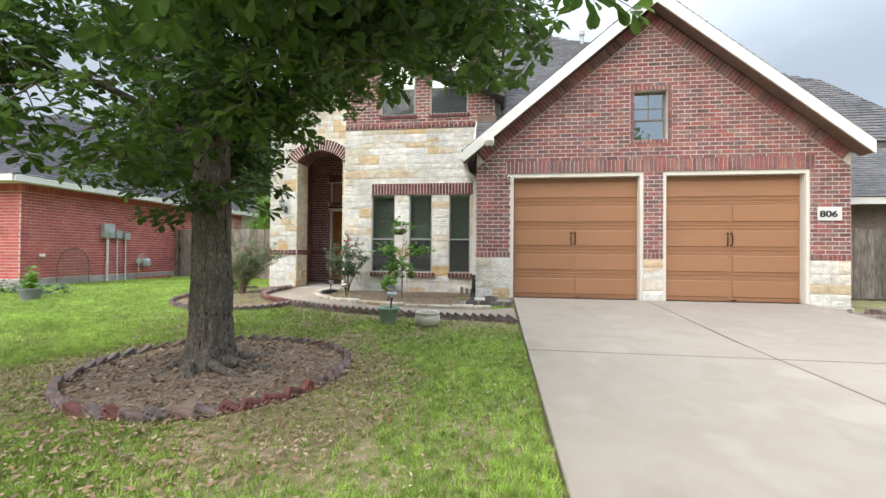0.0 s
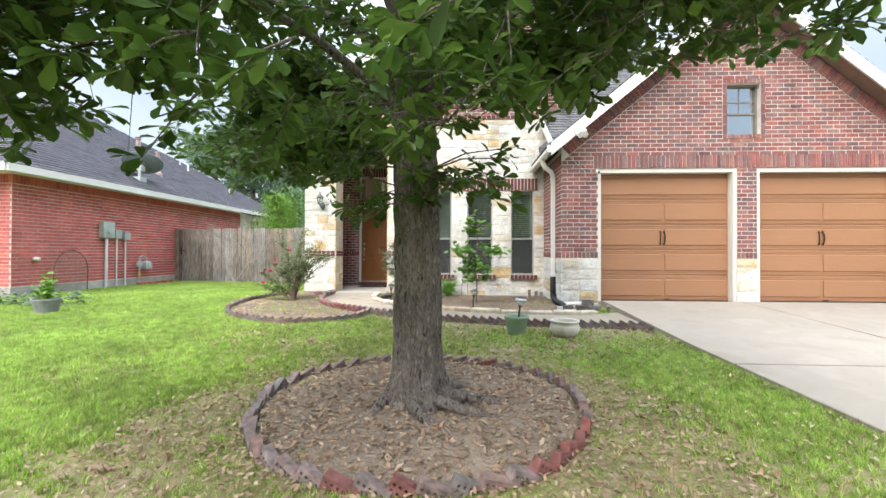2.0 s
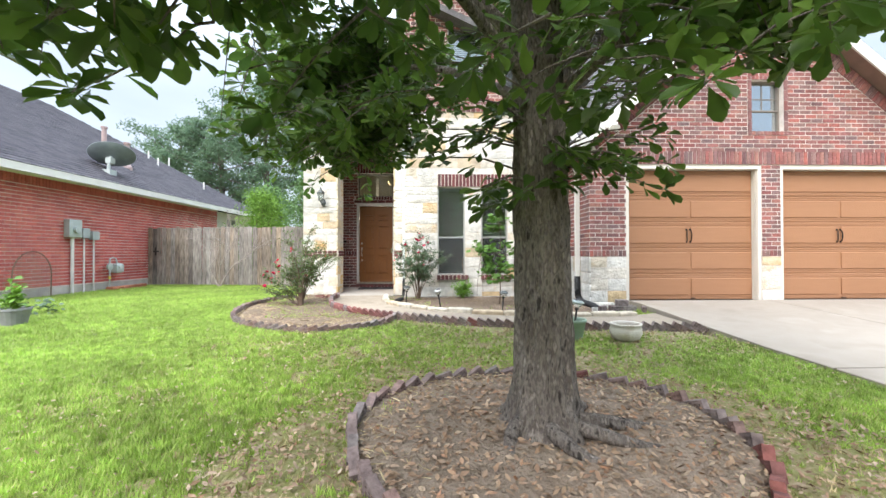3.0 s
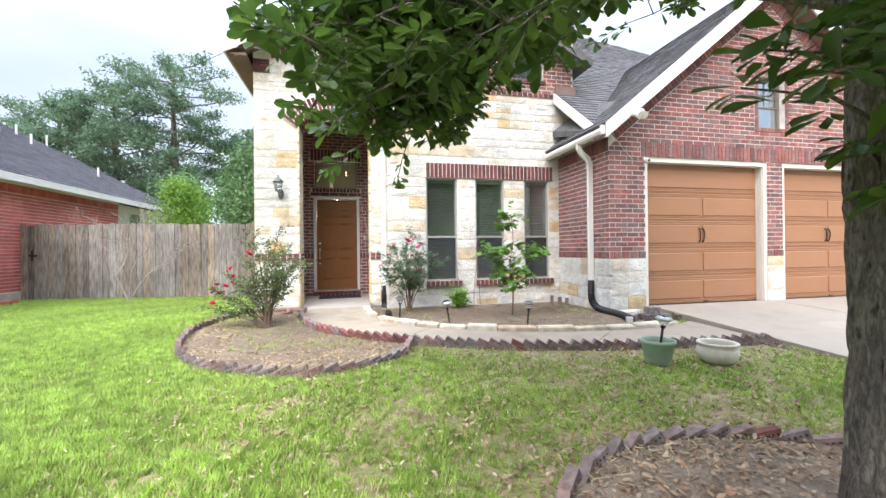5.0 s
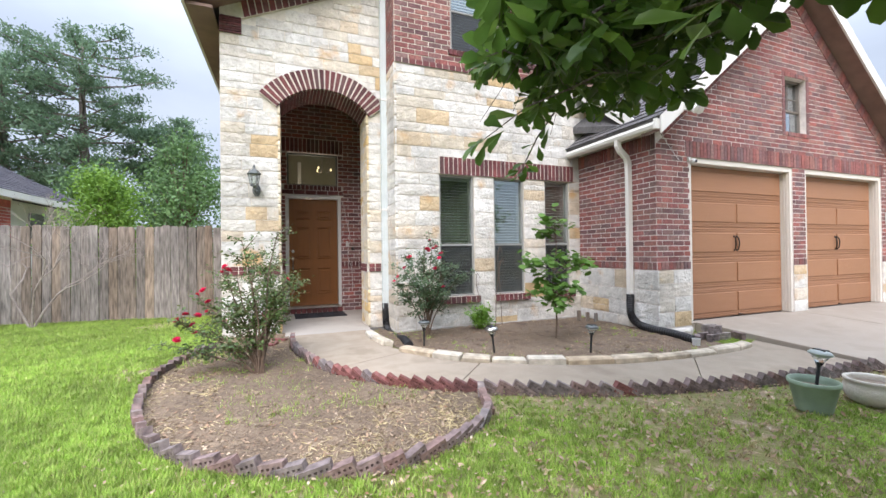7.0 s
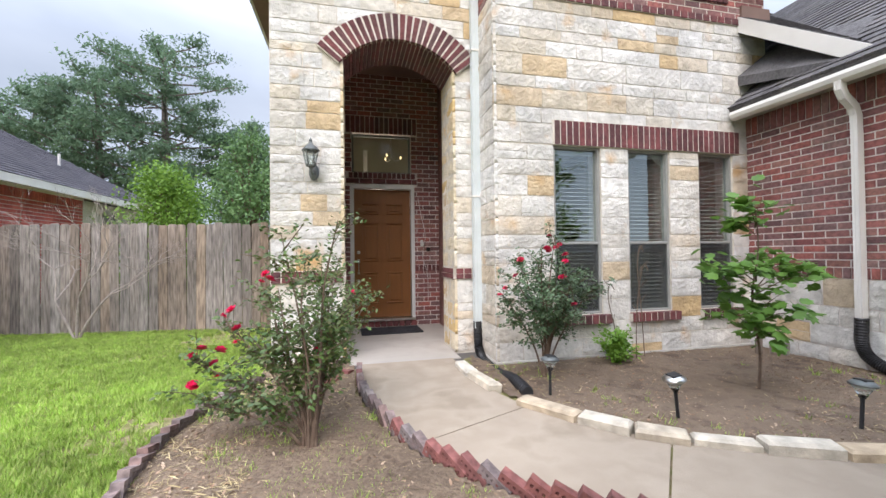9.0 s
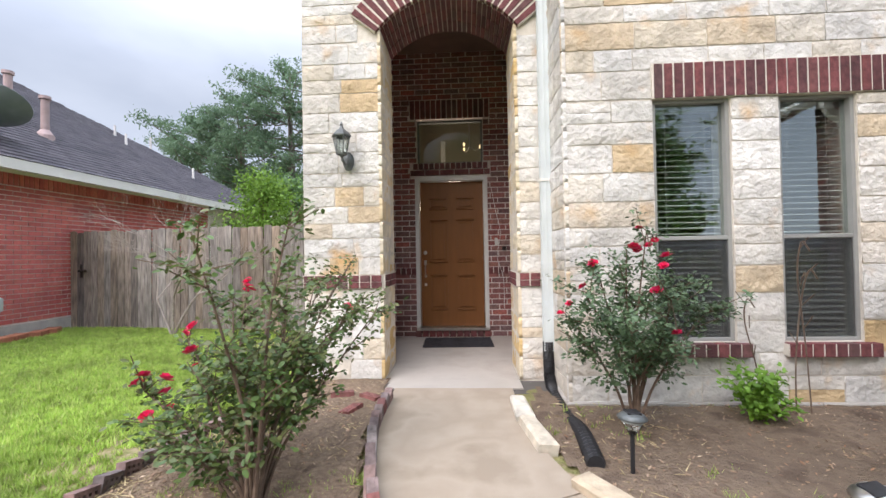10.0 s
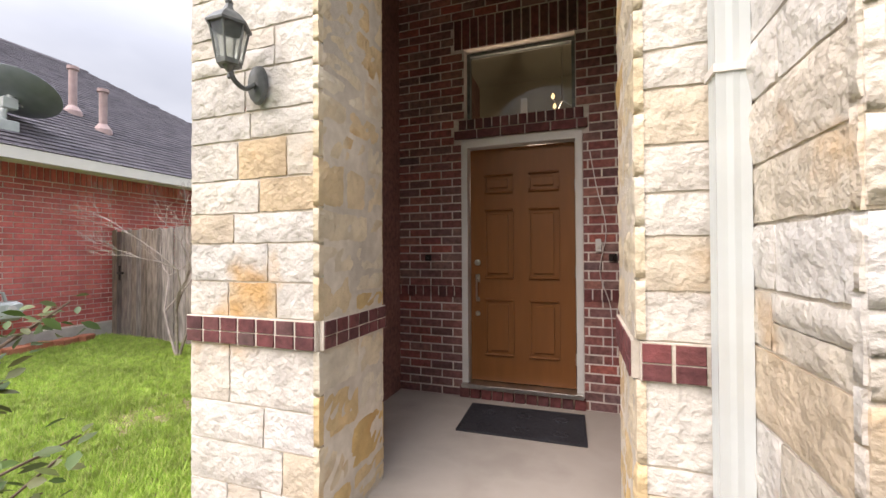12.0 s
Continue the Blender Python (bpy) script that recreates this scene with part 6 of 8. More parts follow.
# loose bricks and bits beside the driveway
pile = thing("brick_pile", "small stack of old cored bricks beside the driveway", "brick pile", (0.55, 7.72, gz(0, 7.7) + 0.012))
pm = None
for bx, by, bz, ba in ((0, 0, 0, 5), (0.22, 0.02, 0, -8), (0.02, 0.13, 0, 3), (0.24, 0.14, 0, 10), (0.10, 0.04, 0.095, 4), (0.14, 0.15, 0.095, -10), (-0.22, 0.05, 0, 40), (0.42, -0.04, 0, 70)):
    if pm is None:
        ob = part("brick", cored_brick(), M_EDGE, pile)
        pm = ob.data
    else:
        ob = new("brick", pm)
        ob.parent = pile
    ob.matrix_basis = pose(bx, by, bz, 0, 0, ba)
for lx, ly, la in ((-4.88, 10.12, 20), (-4.62, 10.05, -35), (-4.70, 9.78, 70)):
    lb = thing("loose_brick", "old red brick lying by the entry pier", "brick", (lx, ly, gz(lx, ly) - 0.012), la, "loose bricks by the pier")
    part("brick", cored_brick(), M_EDGER, lb).matrix_basis = pose(0, 0.05, 0.03, 82, 0, 0)
wb = thing("white_cup", "small white plastic cup on the bed edge", "cup", (0.16, 7.66, gz(0, 7.66) + 0.012))
part("cup_body", Shape().lathe([(0.0, 0.0), (0.04, 0.0), (0.05, 0.085), (0.046, 0.085), (0.037, 0.008), (0.0, 0.007)], 16), M_WHITE, wb)
blk = thing("loose_stone", "loose cream limestone block by the garage corner", "stone", (0.50, 8.12, gz(0, 8.1) + 0.01), 6)
part("block", stone_block((-0.17, 0.17, 0.0, 0.10), Frame("front", 0), rng, 0.10), M_STONE, blk)
for sx, sy, hh in ((-0.03, 9.55, 0.20), (0.10, 9.50, 0.17), (0.20, 9.42, 0.16)):
    stp = thing("wood_stake", "short weathered stake in the bed soil", "stake", (sx, sy, gz(0, 9.5)), rng.uniform(-20, 20), "stakes by the wall")
    part("stake", Shape().box(-0.03, 0.03, -0.015, 0.015, -0.02, hh, 0.006), M_FENCE, stp)


# ---- pots and garden lights ----


def solar_light(at, tilt=(0, 0), head=M_STEEL, group="solar path lights"):
    so = thing("solar_light", "small solar path light with round metal cap on a stake", "garden light", at, 0, group)
    so.matrix_basis = pose(*at, tilt[0], tilt[1], 0)
    part("stake", Shape().tube([(0, 0, -0.05), (0, 0, 0.25)], 0.012, 8), M_BLACK, so, "dark stake")
    part("funnel", Shape().lathe([(0.0, 0.22), (0.018, 0.22), (0.03, 0.25), (0.052, 0.29), (0.0, 0.292)], 16), M_FROST, so, "clear lens", True)
    part("collar", Shape().lathe([(0.0, 0.288), (0.056, 0.29), (0.058, 0.305), (0.0, 0.306)], 16), M_GREY, so)
    part("cap", Shape().lathe([(0.0, 0.303), (0.074, 0.304), (0.078, 0.312), (0.06, 0.33), (0.035, 0.34), (0.0, 0.342)], 20), head, so, "shiny metal cap", True)
    part("solar_panel", Shape().box(-0.036, 0.036, -0.036, 0.036, 0.333, 0.346, 0.002), M_BLACK, so, "dark solar cell")
    return so


solar_light((-2.30, 8.30, gz(0, 8.3)), (4, -9))
solar_light((-1.30, 7.86, gz(0, 7.9)), (0, 5), M_SCONCE)
solar_light((-2.94, 8.95, gz(0, 8.95)), (-3, 2), M_SCONCE)

gpot = thing("green_flower_pot", "pale green plastic flower pot with dry weeds", "pot", (-0.79, 6.02, gz(0, 6.0) + 0.005))
part("pot_wall", Shape().lathe([(0.0, 0.0), (0.105, 0.0), (0.112, 0.02), (0.148, 0.20), (0.160, 0.205), (0.160, 0.235), (0.148, 0.236), (0.140, 0.20), (0.10, 0.03), (0.0, 0.028)], 28), M_GPOT, gpot, "", True)
part("soil", Shape().lathe([(0.0, 0.17), (0.136, 0.172), (0.134, 0.178), (0.0, 0.183)], 20), M_DIRT, gpot, "dry soil")
solar_light((-0.77, 6.02, gz(0, 6) + 0.13), (4, 6), M_GREY)
wpot = thing("white_flower_pot", "low round weathered white flower pot with soil", "pot", (-0.20, 5.92, gz(0, 5.9) + 0.003))
part("pot_wall", Shape().lathe([(0.0, 0.0), (0.10, 0.0), (0.15, 0.03), (0.178, 0.09), (0.175, 0.145), (0.160, 0.175), (0.176, 0.183), (0.178, 0.20), (0.165, 0.205), (0.145, 0.195), (0.150, 0.15), (0.12, 0.06), (0.0, 0.055)], 32), M_WPOT, wpot, "", True)
part("soil", Shape().lathe([(0.0, 0.15), (0.150, 0.152), (0.148, 0.16), (0.0, 0.168)], 20), M_DIRT, wpot, "dark soil")

# ---- shrubs and flowers ----
SMALL = [(0, 0, 0), (-0.26, 0.35, 0.05), (-0.22, 0.72, 0.04), (0, 1.0, -0.05), (0.22, 0.72, 0.04), (0.26, 0.35, 0.05), (0, 0.5, -0.02)]
SMALLF = [(0, 6, 1), (1, 6, 2), (2, 6, 3), (3, 6, 4), (4, 6, 5), (5, 6, 0)]
MAPLE = [(0, 0, 0), (-0.30, 0.02, 0.03), (-0.52, 0.30, 0.05), (-0.40, 0.52, 0.03), (-0.46, 0.78, 0.0), (-0.16, 0.76, 0.03), (0, 1.05, -0.08), (0.16, 0.76, 0.03), (0.46, 0.78, 0.0), (0.40, 0.52, 0.03), (0.52, 0.30, 0.05), (0.30, 0.02, 0.03), (0, 0.45, -0.03)]
MAPLEF = [(i, 12, i + 1) for i in range(11)] + [(11, 12, 0)]


def leaves_on(tips, per, spread, size, tmpl, faces, r, gen, flat=0.6, along=0.9):
    pos, spin, nrm, sz = [], [], [], []
    for q0, q1 in tips:
        d = (q1 - q0).normalized()
        for k in range(per):
            t = r.uniform(1 - along, 1.0)
            pos.append(q0.lerp(q1, t) + Vector((r.gauss(0, spread), r.gauss(0, spread), r.gauss(0, spread * 0.8))))
            spin.append(d * 0.5 + Vector((r.gauss(0, 0.8), r.gauss(0, 0.8), r.gauss(-0.1, 0.5))))
            nrm.append(Vector((r.gauss(0, flat), r.gauss(0, flat) - 0.2, 1.0)))
            sz.append(r.uniform(*size))
    return scatter(tmpl, faces, np.array(pos), np.array(nrm), np.array(spin), np.array(sz), gen)


def bloom(r, size):
    """A rose: petals in three turns round a tight heart."""
    s = Shape()
    for ring, (n, op, ln) in enumerate(((5, 75, 1.0), (5, 50, 0.9), (4, 25, 0.75))):
        for k in range(n):
            a = 360 * k / n + ring * 40 + r.uniform(-12, 12)
            m = pose(0, 0, 0, 0, 0, a) @ pose(0, 0, 0, op + r.uniform(-8, 8), 0, 0)
            L = size * ln
            pts = [(-0.10, 0.0), (-0.42, 0.45), (-0.36, 0.85), (0, 1.0), (0.36, 0.85), (0.42, 0.45), (0.10, 0.0), (0, 0.5)]
            vs = [m @ Vector((x * L, -0.12 * L * (1 - abs(x) * 2) * (1 if 0.2 < y < 0.9 else 0), y * L)) for x, y in pts]
            s.add(vs, [(0, 7, 1), (1, 7, 2), (2, 7, 3), (3, 7, 4), (4, 7, 5), (5, 7, 6), (6, 7, 0)])
    return s


def rose_bush(at, stems, per, label, seed, leafmat, blooms, lsize=(0.028, 0.055)):
    r, gen = random.Random(seed), np.random.default_rng(seed)
    bush = thing("rose_bush", label, "rose bush", at)
    tips, tops = [], []
    for dx, dy, h in stems:
        p1 = Vector((dx, dy, h))
        ln = spline([(r.uniform(-0.035, 0.035), r.uniform(-0.035, 0.035), -0.04), (dx * 0.20 + r.uniform(-0.03, 0.03), dy * 0.20 + r.uniform(-0.03, 0.03), h * 0.34), (dx * 0.60 + r.uniform(-0.04, 0.04), dy * 0.60, h * 0.7), tuple(p1)], 5)
        part("stem", Shape().tube(ln, [0.011 * (1 - 0.75 * i / (len(ln) - 1)) for i in range(len(ln))], 6), M_TWIG, bush)
        tops.append(p1)
        for k in range(11):
            q0 = ln[r.randrange(len(ln) * 2 // 5, len(ln))]
            d = Vector((r.gauss(dx, 0.6), r.gauss(dy, 0.6), r.uniform(0.0, 0.8))).normalized()
            q1 = q0 + d * r.uniform(0.10, 0.28)
            tips.append((q0, q1))
        tips.append((ln[len(ln) * 2 // 3], ln[-1]))
    tw = Shape()
    for q0, q1 in tips:
        tw.tube([q0, q1], [0.004, 0.002], 4)
    tagged(part("twig_growth", tw, M_TWIG, bush), kind="stuff")
    v, f = leaves_on(tips, per, 0.028, lsize, SMALL, SMALLF, r, gen)
    tagged(many("foliage", v, f, leafmat, bush, "small toothed green leaves"), kind="stuff")
    shapes = [bloom(r, 0.036) for _ in range(3)]
    for i, (bx, by, bz) in enumerate(blooms):
        ob = part("bloom", shapes[i % 3], M_ROSE, bush, "red rose bloom")
        ob.matrix_basis = pose(bx, by, bz, r.uniform(-35, 35), r.uniform(-35, 35), r.uniform(0, 360)) @ Matrix.Scale(r.uniform(0.8, 1.25), 4)
        near = min(tops, key=lambda t: (t - Vector((bx, by, bz))).length)
        part("flower_stalk", Shape().tube([near, near.lerp(Vector((bx, by, bz)), 0.6) + Vector((0, 0, 0.02)), (bx, by, bz)], 0.003, 4), M_TWIG, bush)
    return bush


rose_bush((-4.78, 8.48, gz(0, 8.0)), [(-0.38, 0.66, 1.02), (-0.70, 0.26, 0.52), (-0.58, 0.42, 0.75), (0.26, 0.62, 0.86), (-0.13, -0.19, 1.31), (0.38, 0.82, 0.84), (0.17, 1.16, 1.22), (-0.38, 0.80, 0.42), (0.17, 0.07, 1.42), (-0.80, 0.44, 0.28), (0.05, 0.30, 1.12), (0.12, 0.45, 1.02), (-0.08, 0.52, 1.16), (-0.22, 0.25, 0.98), (0.10, 0.15, 0.90), (-0.28, 0.10, 0.66), (-0.12, 0.60, 0.85), (0.28, 0.95, 0.95), (-0.46, 0.14, 0.48), (0.02, 0.80, 1.0), (-0.30, 0.48, 0.86), (0.20, 0.30, 0.75), (-0.05, 0.05, 0.7)], 23,
          "sprawling rose bush with red blooms and bare canes", 31, M_ROSELY,
          [(-0.38, 0.68, 1.06), (-0.34, 0.62, 1.02), (-0.74, 0.26, 0.56), (-0.60, 0.42, 0.79), (-0.54, 0.40, 0.83), (0.26, 0.64, 0.90), (-0.40, 0.80, 0.45), (-0.62, 0.30, 0.50), (-0.56, 0.22, 0.60), (-0.50, 0.36, 0.62), (0.02, 0.26, 0.55), (-0.60, 0.30, 0.42), (-0.42, 0.72, 1.00), (-0.66, 0.20, 0.62), (-0.48, 0.30, 0.72), (-0.76, 0.34, 0.36)], (0.026, 0.048))
g9 = gz(0, 9.4) + 0.01
rose_bush((-2.72, 9.45, g9), [(-0.45, -0.05, 0.80), (-0.36, -0.15, 0.95), (-0.22, 0.0, 1.08), (-0.05, -0.05, 1.22), (0.05, -0.12, 1.32), (0.18, 0.0, 1.12), (0.32, -0.05, 0.98), (0.45, -0.1, 0.85), (0.1, -0.3, 0.9), (-0.15, -0.3, 0.8), (0.25, 0.15, 0.8), (0.0, 0.1, 1.0)], 46,
          "rounded rose bush with bright red blooms by the wall", 32, M_ROSEL,
          [(0.02, -0.08, 1.34), (0.06, -0.12, 1.23), (0.0, -0.10, 1.20), (-0.04, -0.14, 1.22), (-0.26, -0.04, 1.12), (0.12, -0.18, 1.10), (0.20, -0.05, 1.16), (-0.42, -0.05, 0.86), (-0.36, -0.16, 0.98), (0.02, -0.30, 0.96), (0.12, -0.32, 0.72), (-0.48, -0.06, 0.80), (0.10, -0.12, 1.26)], (0.024, 0.042))


def leafy_shrub(at, label):
    r, gen = random.Random(41), np.random.default_rng(41)
    sh = thing("green_shrub", label, "shrub", at)
    tips = []
    for i in range(30):
        a, t = r.uniform(0, 6.28), r.uniform(0.05, 0.22)
        p = Vector((t * math.cos(a), t * math.sin(a), r.uniform(0.20, 0.46) - t * 0.4))
        part("stem", Shape().tube([(0, 0, -0.03), (p.x * 0.4, p.y * 0.4, p.z * 0.5), tuple(p)], [0.004, 0.003, 0.002], 4), M_SHRUBL, sh)
        tips.append((Vector((p.x * 0.4, p.y * 0.4, p.z * 0.4)), p))
    v, f = leaves_on(tips, 30, 0.03, (0.03, 0.06), SMALL, SMALLF, r, gen)
    tagged(many("foliage", v, f, M_SHRUBL, sh, "bright fresh green leaves"), kind="stuff")


leafy_shrub((-1.80, 9.66, gz(0, 9.6)), "small bright green leafy shrub under the window")


def sapling(at):
    r, gen = random.Random(51), np.random.default_rng(51)
    sp = thing("sapling", "young tree with thin stem and broad light green leaves", "sapling", at)
    ln = spline([(0, 0, -0.05), (0.02, 0, 0.35), (-0.02, 0.02, 0.8), (0.03, 0.0, 1.2), (0.0, 0.0, 1.62)], 6)
    part("trunk", Shape().tube(ln, [0.013 * (1 - 0.7 * i / (len(ln) - 1)) for i in range(len(ln))], 7), M_TWIG, sp, "thin brown stem")
    tips = []
    for z, dx, dy, dz in ((1.55, -0.08, 0.0, 0.08), (1.5, 0.1, 0.05, 0.05), (1.45, -0.12, 0.1, 0.0), (1.05, -0.45, -0.1, 0.02), (1.0, -0.38, 0.12, 0.08), (1.05, -0.25, -0.2, 0.02), (1.0, 0.45, 0.1, 0.10), (0.95, 0.38, -0.15, 0.05), (1.05, 0.28, 0.2, 0.12), (1.0, 0.55, 0.0, 0.02), (0.7, -0.30, -0.1, -0.02), (0.65, -0.22, 0.15, 0.02), (0.7, 0.15, -0.2, 0.0), (0.6, 0.22, 0.1, -0.05), (0.75, 0.0, -0.2, 0.1), (0.62, -0.1, -0.2, -0.1), (0.8, -0.2, 0.0, 0.05)):
        q0 = Vector((0, 0, z - 0.12))
        q1 = Vector((dx, dy, z + dz))
        part("branch", Shape().tube([q0, q0.lerp(q1, 0.5) + Vector((0, 0, 0.03)), q1], [0.006, 0.004, 0.002], 5), M_TWIG, sp)
        tips.append((q0.lerp(q1, 0.25), q1))
    v, f = leaves_on(tips, 26, 0.07, (0.06, 0.115), MAPLE, MAPLEF, r, gen, 0.45, 0.6)
    tagged(many("foliage", v, f, M_SAPL, sp, "broad lobed light green leaves"), kind="stuff")


sapling((-1.22, 8.60, gz(0, 8.6)))
for k, (tx, ty, lean, h) in enumerate(((-1.50, 9.72, 0.08, 1.05), (-1.36, 9.76, -0.05, 1.25), (-1.70, 9.74, -0.1, 0.85))):
    cn = thing("bare_cane", "thin bare brown cane leaning by the window", "plant", (tx, ty, gz(0, 9.7)), 0, "bare canes")
    part("cane", Shape().tube(spline([(0, 0, -0.03), (lean * 0.3, 0.02, h * 0.4), (lean, 0.03, h * 0.8), (lean * 1.2 + 0.02, 0.0, h), (lean * 1.2 + 0.06, -0.02, h - 0.06)], 5), 0.005, 5), M_TWIG, cn)
    for zz in (0.5, 0.75, 0.95):
        part("side_twig", Shape().tube([(lean * zz, 0.02, h * zz), (lean * zz + rng.uniform(-0.1, 0.1), -0.02, h * zz + 0.1)], 0.003, 4), M_TWIG, cn)

# ---- fences ----


def plank(w, h, r):
    """A dog-eared picket."""
    c = 0.022
    q = [(0, 0), (w, 0), (w, h - c), (w - c, h), (c, h), (0, h - c)]
    return Shape().prism(q, 0, 0.016, Frame("front", 0), 0.002)


def fence(name, a, b, h, label, gate=0.0):
    r = random.Random(int(a[0] * 13))
    a, b = Vector((*a, 0)), Vector((*b, 0))
    L, ang = (b - a).length, math.degrees(math.atan2(b.y - a.y, b.x - a.x))
    z0 = gz(a.x, a.y) - 0.01
    fe = thing(name, label, "fence", (a.x, a.y, z0), ang)
    meshes = [plank(w, h + dh, r) for w, dh in ((0.138, 0.0), (0.136, 0.012), (0.14, -0.012), (0.133, 0.02))]
    made = {}
    n = int(L / 0.143)
    for i in range(n):
        k = r.randrange(4)
        if k not in made:
            ob = part("picket", meshes[k], M_FENCE, fe)
            made[k] = ob.data
        else:
            ob = new("picket", made[k])
            ob.parent = fe
        ob.matrix_basis = pose(i * 0.143, r.uniform(-0.004, 0.004), r.uniform(-0.01, 0.01), 0, r.uniform(-0.5, 0.5), 0)
    for zz in (0.35, h - 0.3):
        part("rail", Shape().box(0, L, 0.002, 0.04, zz, zz + 0.09), M_FENCE, fe)
    if gate:
        part("latch", Shape().box(0.17, 0.34, -0.035, -0.006, 1.02, 1.06, 0.004).box(0.225, 0.26, -0.035, -0.006, 0.92, 1.16, 0.004).tube([(0.24, -0.03, 1.04), (0.24, -0.06, 1.04), (0.36, -0.06, 1.04)], 0.011, 6), M_IRON, fe, "black iron gate latch")
        for i in (0, 8):
            part("post", Shape().box(i * 0.143 - 0.05, i * 0.143 + 0.04, 0.04, 0.13, -0.1, h - 0.03, 0.006), M_FENCE, fe)
    for i in range(0, int(L / 2.4) + 1):
        part("post", Shape().box(min(i * 2.4, L - 0.1), min(i * 2.4, L - 0.1) + 0.09, 0.042, 0.132, -0.1, h - 0.05, 0.006), M_FENCE, fe)
    return fe


fence("wooden_fence", (-10.93, 13.62), (-5.42, 12.92), 1.74, "weathered grey brown dog-eared picket fence with gate", 1.0)
fence("side_fence", (7.05, 10.9), (11.2, 10.9), 1.62, "weathered brown picket fence beside the garage")


def bare_tree(at, h, seed):
    r = random.Random(seed)
    bt = thing("bare_shrub", "leafless grey branching shrub before the fence", "shrub", at)

    def grow(p, d, ln, w, depth, s):
        q = p + d * ln
        s.tube([p, p.lerp(q, 0.5) + Vector((r.gauss(0, 0.02), r.gauss(0, 0.02), 0.02)), q], [w, w * 0.85, w * 0.65], 5)
        if depth:
            for _ in range(r.randint(2, 3)):
                nd = (d + Vector((r.gauss(0, 0.55), r.gauss(0, 0.3), r.gauss(0.05, 0.3)))).normalized()
                grow(q, nd, ln * r.uniform(0.6, 0.85), w * 0.62, depth - 1, s)

    for i, (dx, dy) in enumerate(((-0.45, 0.05), (0.1, -0.1), (0.55, 0.0))):
        s = Shape()
        grow(Vector((0, 0, -0.03)), Vector((dx, dy, 1)).normalized(), h * 0.36, 0.021, 6, s)
        part("branch", s, M_GREYTWIG, bt)


bare_tree((-8.45, 12.85, 0.22), 1.9, 77)

# ---- the house next door ----
nb = thing("neighbour_house", "red brick one-storey house with dark hip roof", "house", (-10.95, 8.8, 0.15))
NL = 8.7
nr = Frame("right", 0)
part("wall", Shape().box(-10.4, 0.0, 0.0, NL, 0.0, 2.85), M_MORTAR, nb)
nb_b = Shape()
for q in brick_courses(nr, 0, NL, 0.32, 2.50, []):
    nb_b.prism(q, -0.01, 0.007, nr)
nf = Frame("front", 0)
for q in brick_courses(nf, -10.4, 0.0, 0.32, 2.50, []):
    nb_b.prism(q, -0.01, 0.007, nf)
for q in soldiers(0, NL, 2.51, 2.70):
    nb_b.prism(q, -0.01, 0.012, nr)
for q in soldiers(-10.4, 0, 2.51, 2.70):
    nb_b.prism(q, -0.01, 0.012, nf)
tagged(part("brickwork", nb_b, M_NBB, nb, "bright red brick courses"), kind="stuff")
part("foundation", Shape().box(-10.43, 0.02, -0.02, NL + 0.02, -0.2, 0.30), M_CONCD, nb, "grey concrete foundation")
part("frieze", Shape().box(-10.4, 0.03, -0.03, NL, 2.70, 2.83), M_TRIM, nb, "cream frieze board")
part("fascia", Shape().box(0.38, 0.42, -0.42, 12.6, 2.69, 2.87).box(-10.8, 0.38, -0.46, -0.42, 2.69, 2.87), M_FASCIA, nb, "pale fascia board")
part("soffit", Shape().box(0.03, 0.38, -0.42, 12.6, 2.755, 2.785).box(-10.8, 0.38, -0.42, -0.03, 2.755, 2.785), M_FASCIA, nb)
ns, nz0 = 0.64, 2.85
ex0, ex1, ey0, ey1 = -10.8, 0.42, -0.46, 12.6
hw = (ex1 - ex0) / 2
rz = nz0 + ns * hw
rv = [(ex0, ey0, nz0), (ex1, ey0, nz0), (ex1, ey1, nz0), (ex0, ey1, nz0), ((ex0 + ex1) / 2, ey0 + hw, rz), ((ex0 + ex1) / 2, ey1 - hw, rz)]
part("roof", Shape().add(rv, [(1, 2, 5, 4), (0, 1, 4), (2, 3, 5), (3, 0, 4, 5), (3, 2, 1, 0)]), M_NSHINGLE, nb, "dark shingle hip roof")
sh_len = hw * math.sqrt(1 + ns * ns)
nsh = shingles("", (ex1, ey0, nz0), (0, 1, 0), (-1, 0, ns), ey1 - ey0, sh_len, M_NSHINGLE, "", cutf=lambda p: (p.y - ey0) > (ex1 - p.x) and (ey1 - p.y) > (ex1 - p.x), base=0.0)
nsh2 = shingles("", (ex0, ey0, nz0), (1, 0, 0), (0, 1, ns), ex1 - ex0, sh_len, M_NSHINGLE, "", cutf=lambda p: (ex1 - p.x) > (p.y - ey0) and (p.x - ex0) > (p.y - ey0), base=0.0)
tagged(part("shingles", nsh, M_NSHINGLE, nb), kind="stuff")
tagged(part("shingles", nsh2, M_NSHINGLE, nb), kind="stuff")


def roof_pt(x, y):
    return nz0 + ns * (ex1 - x)


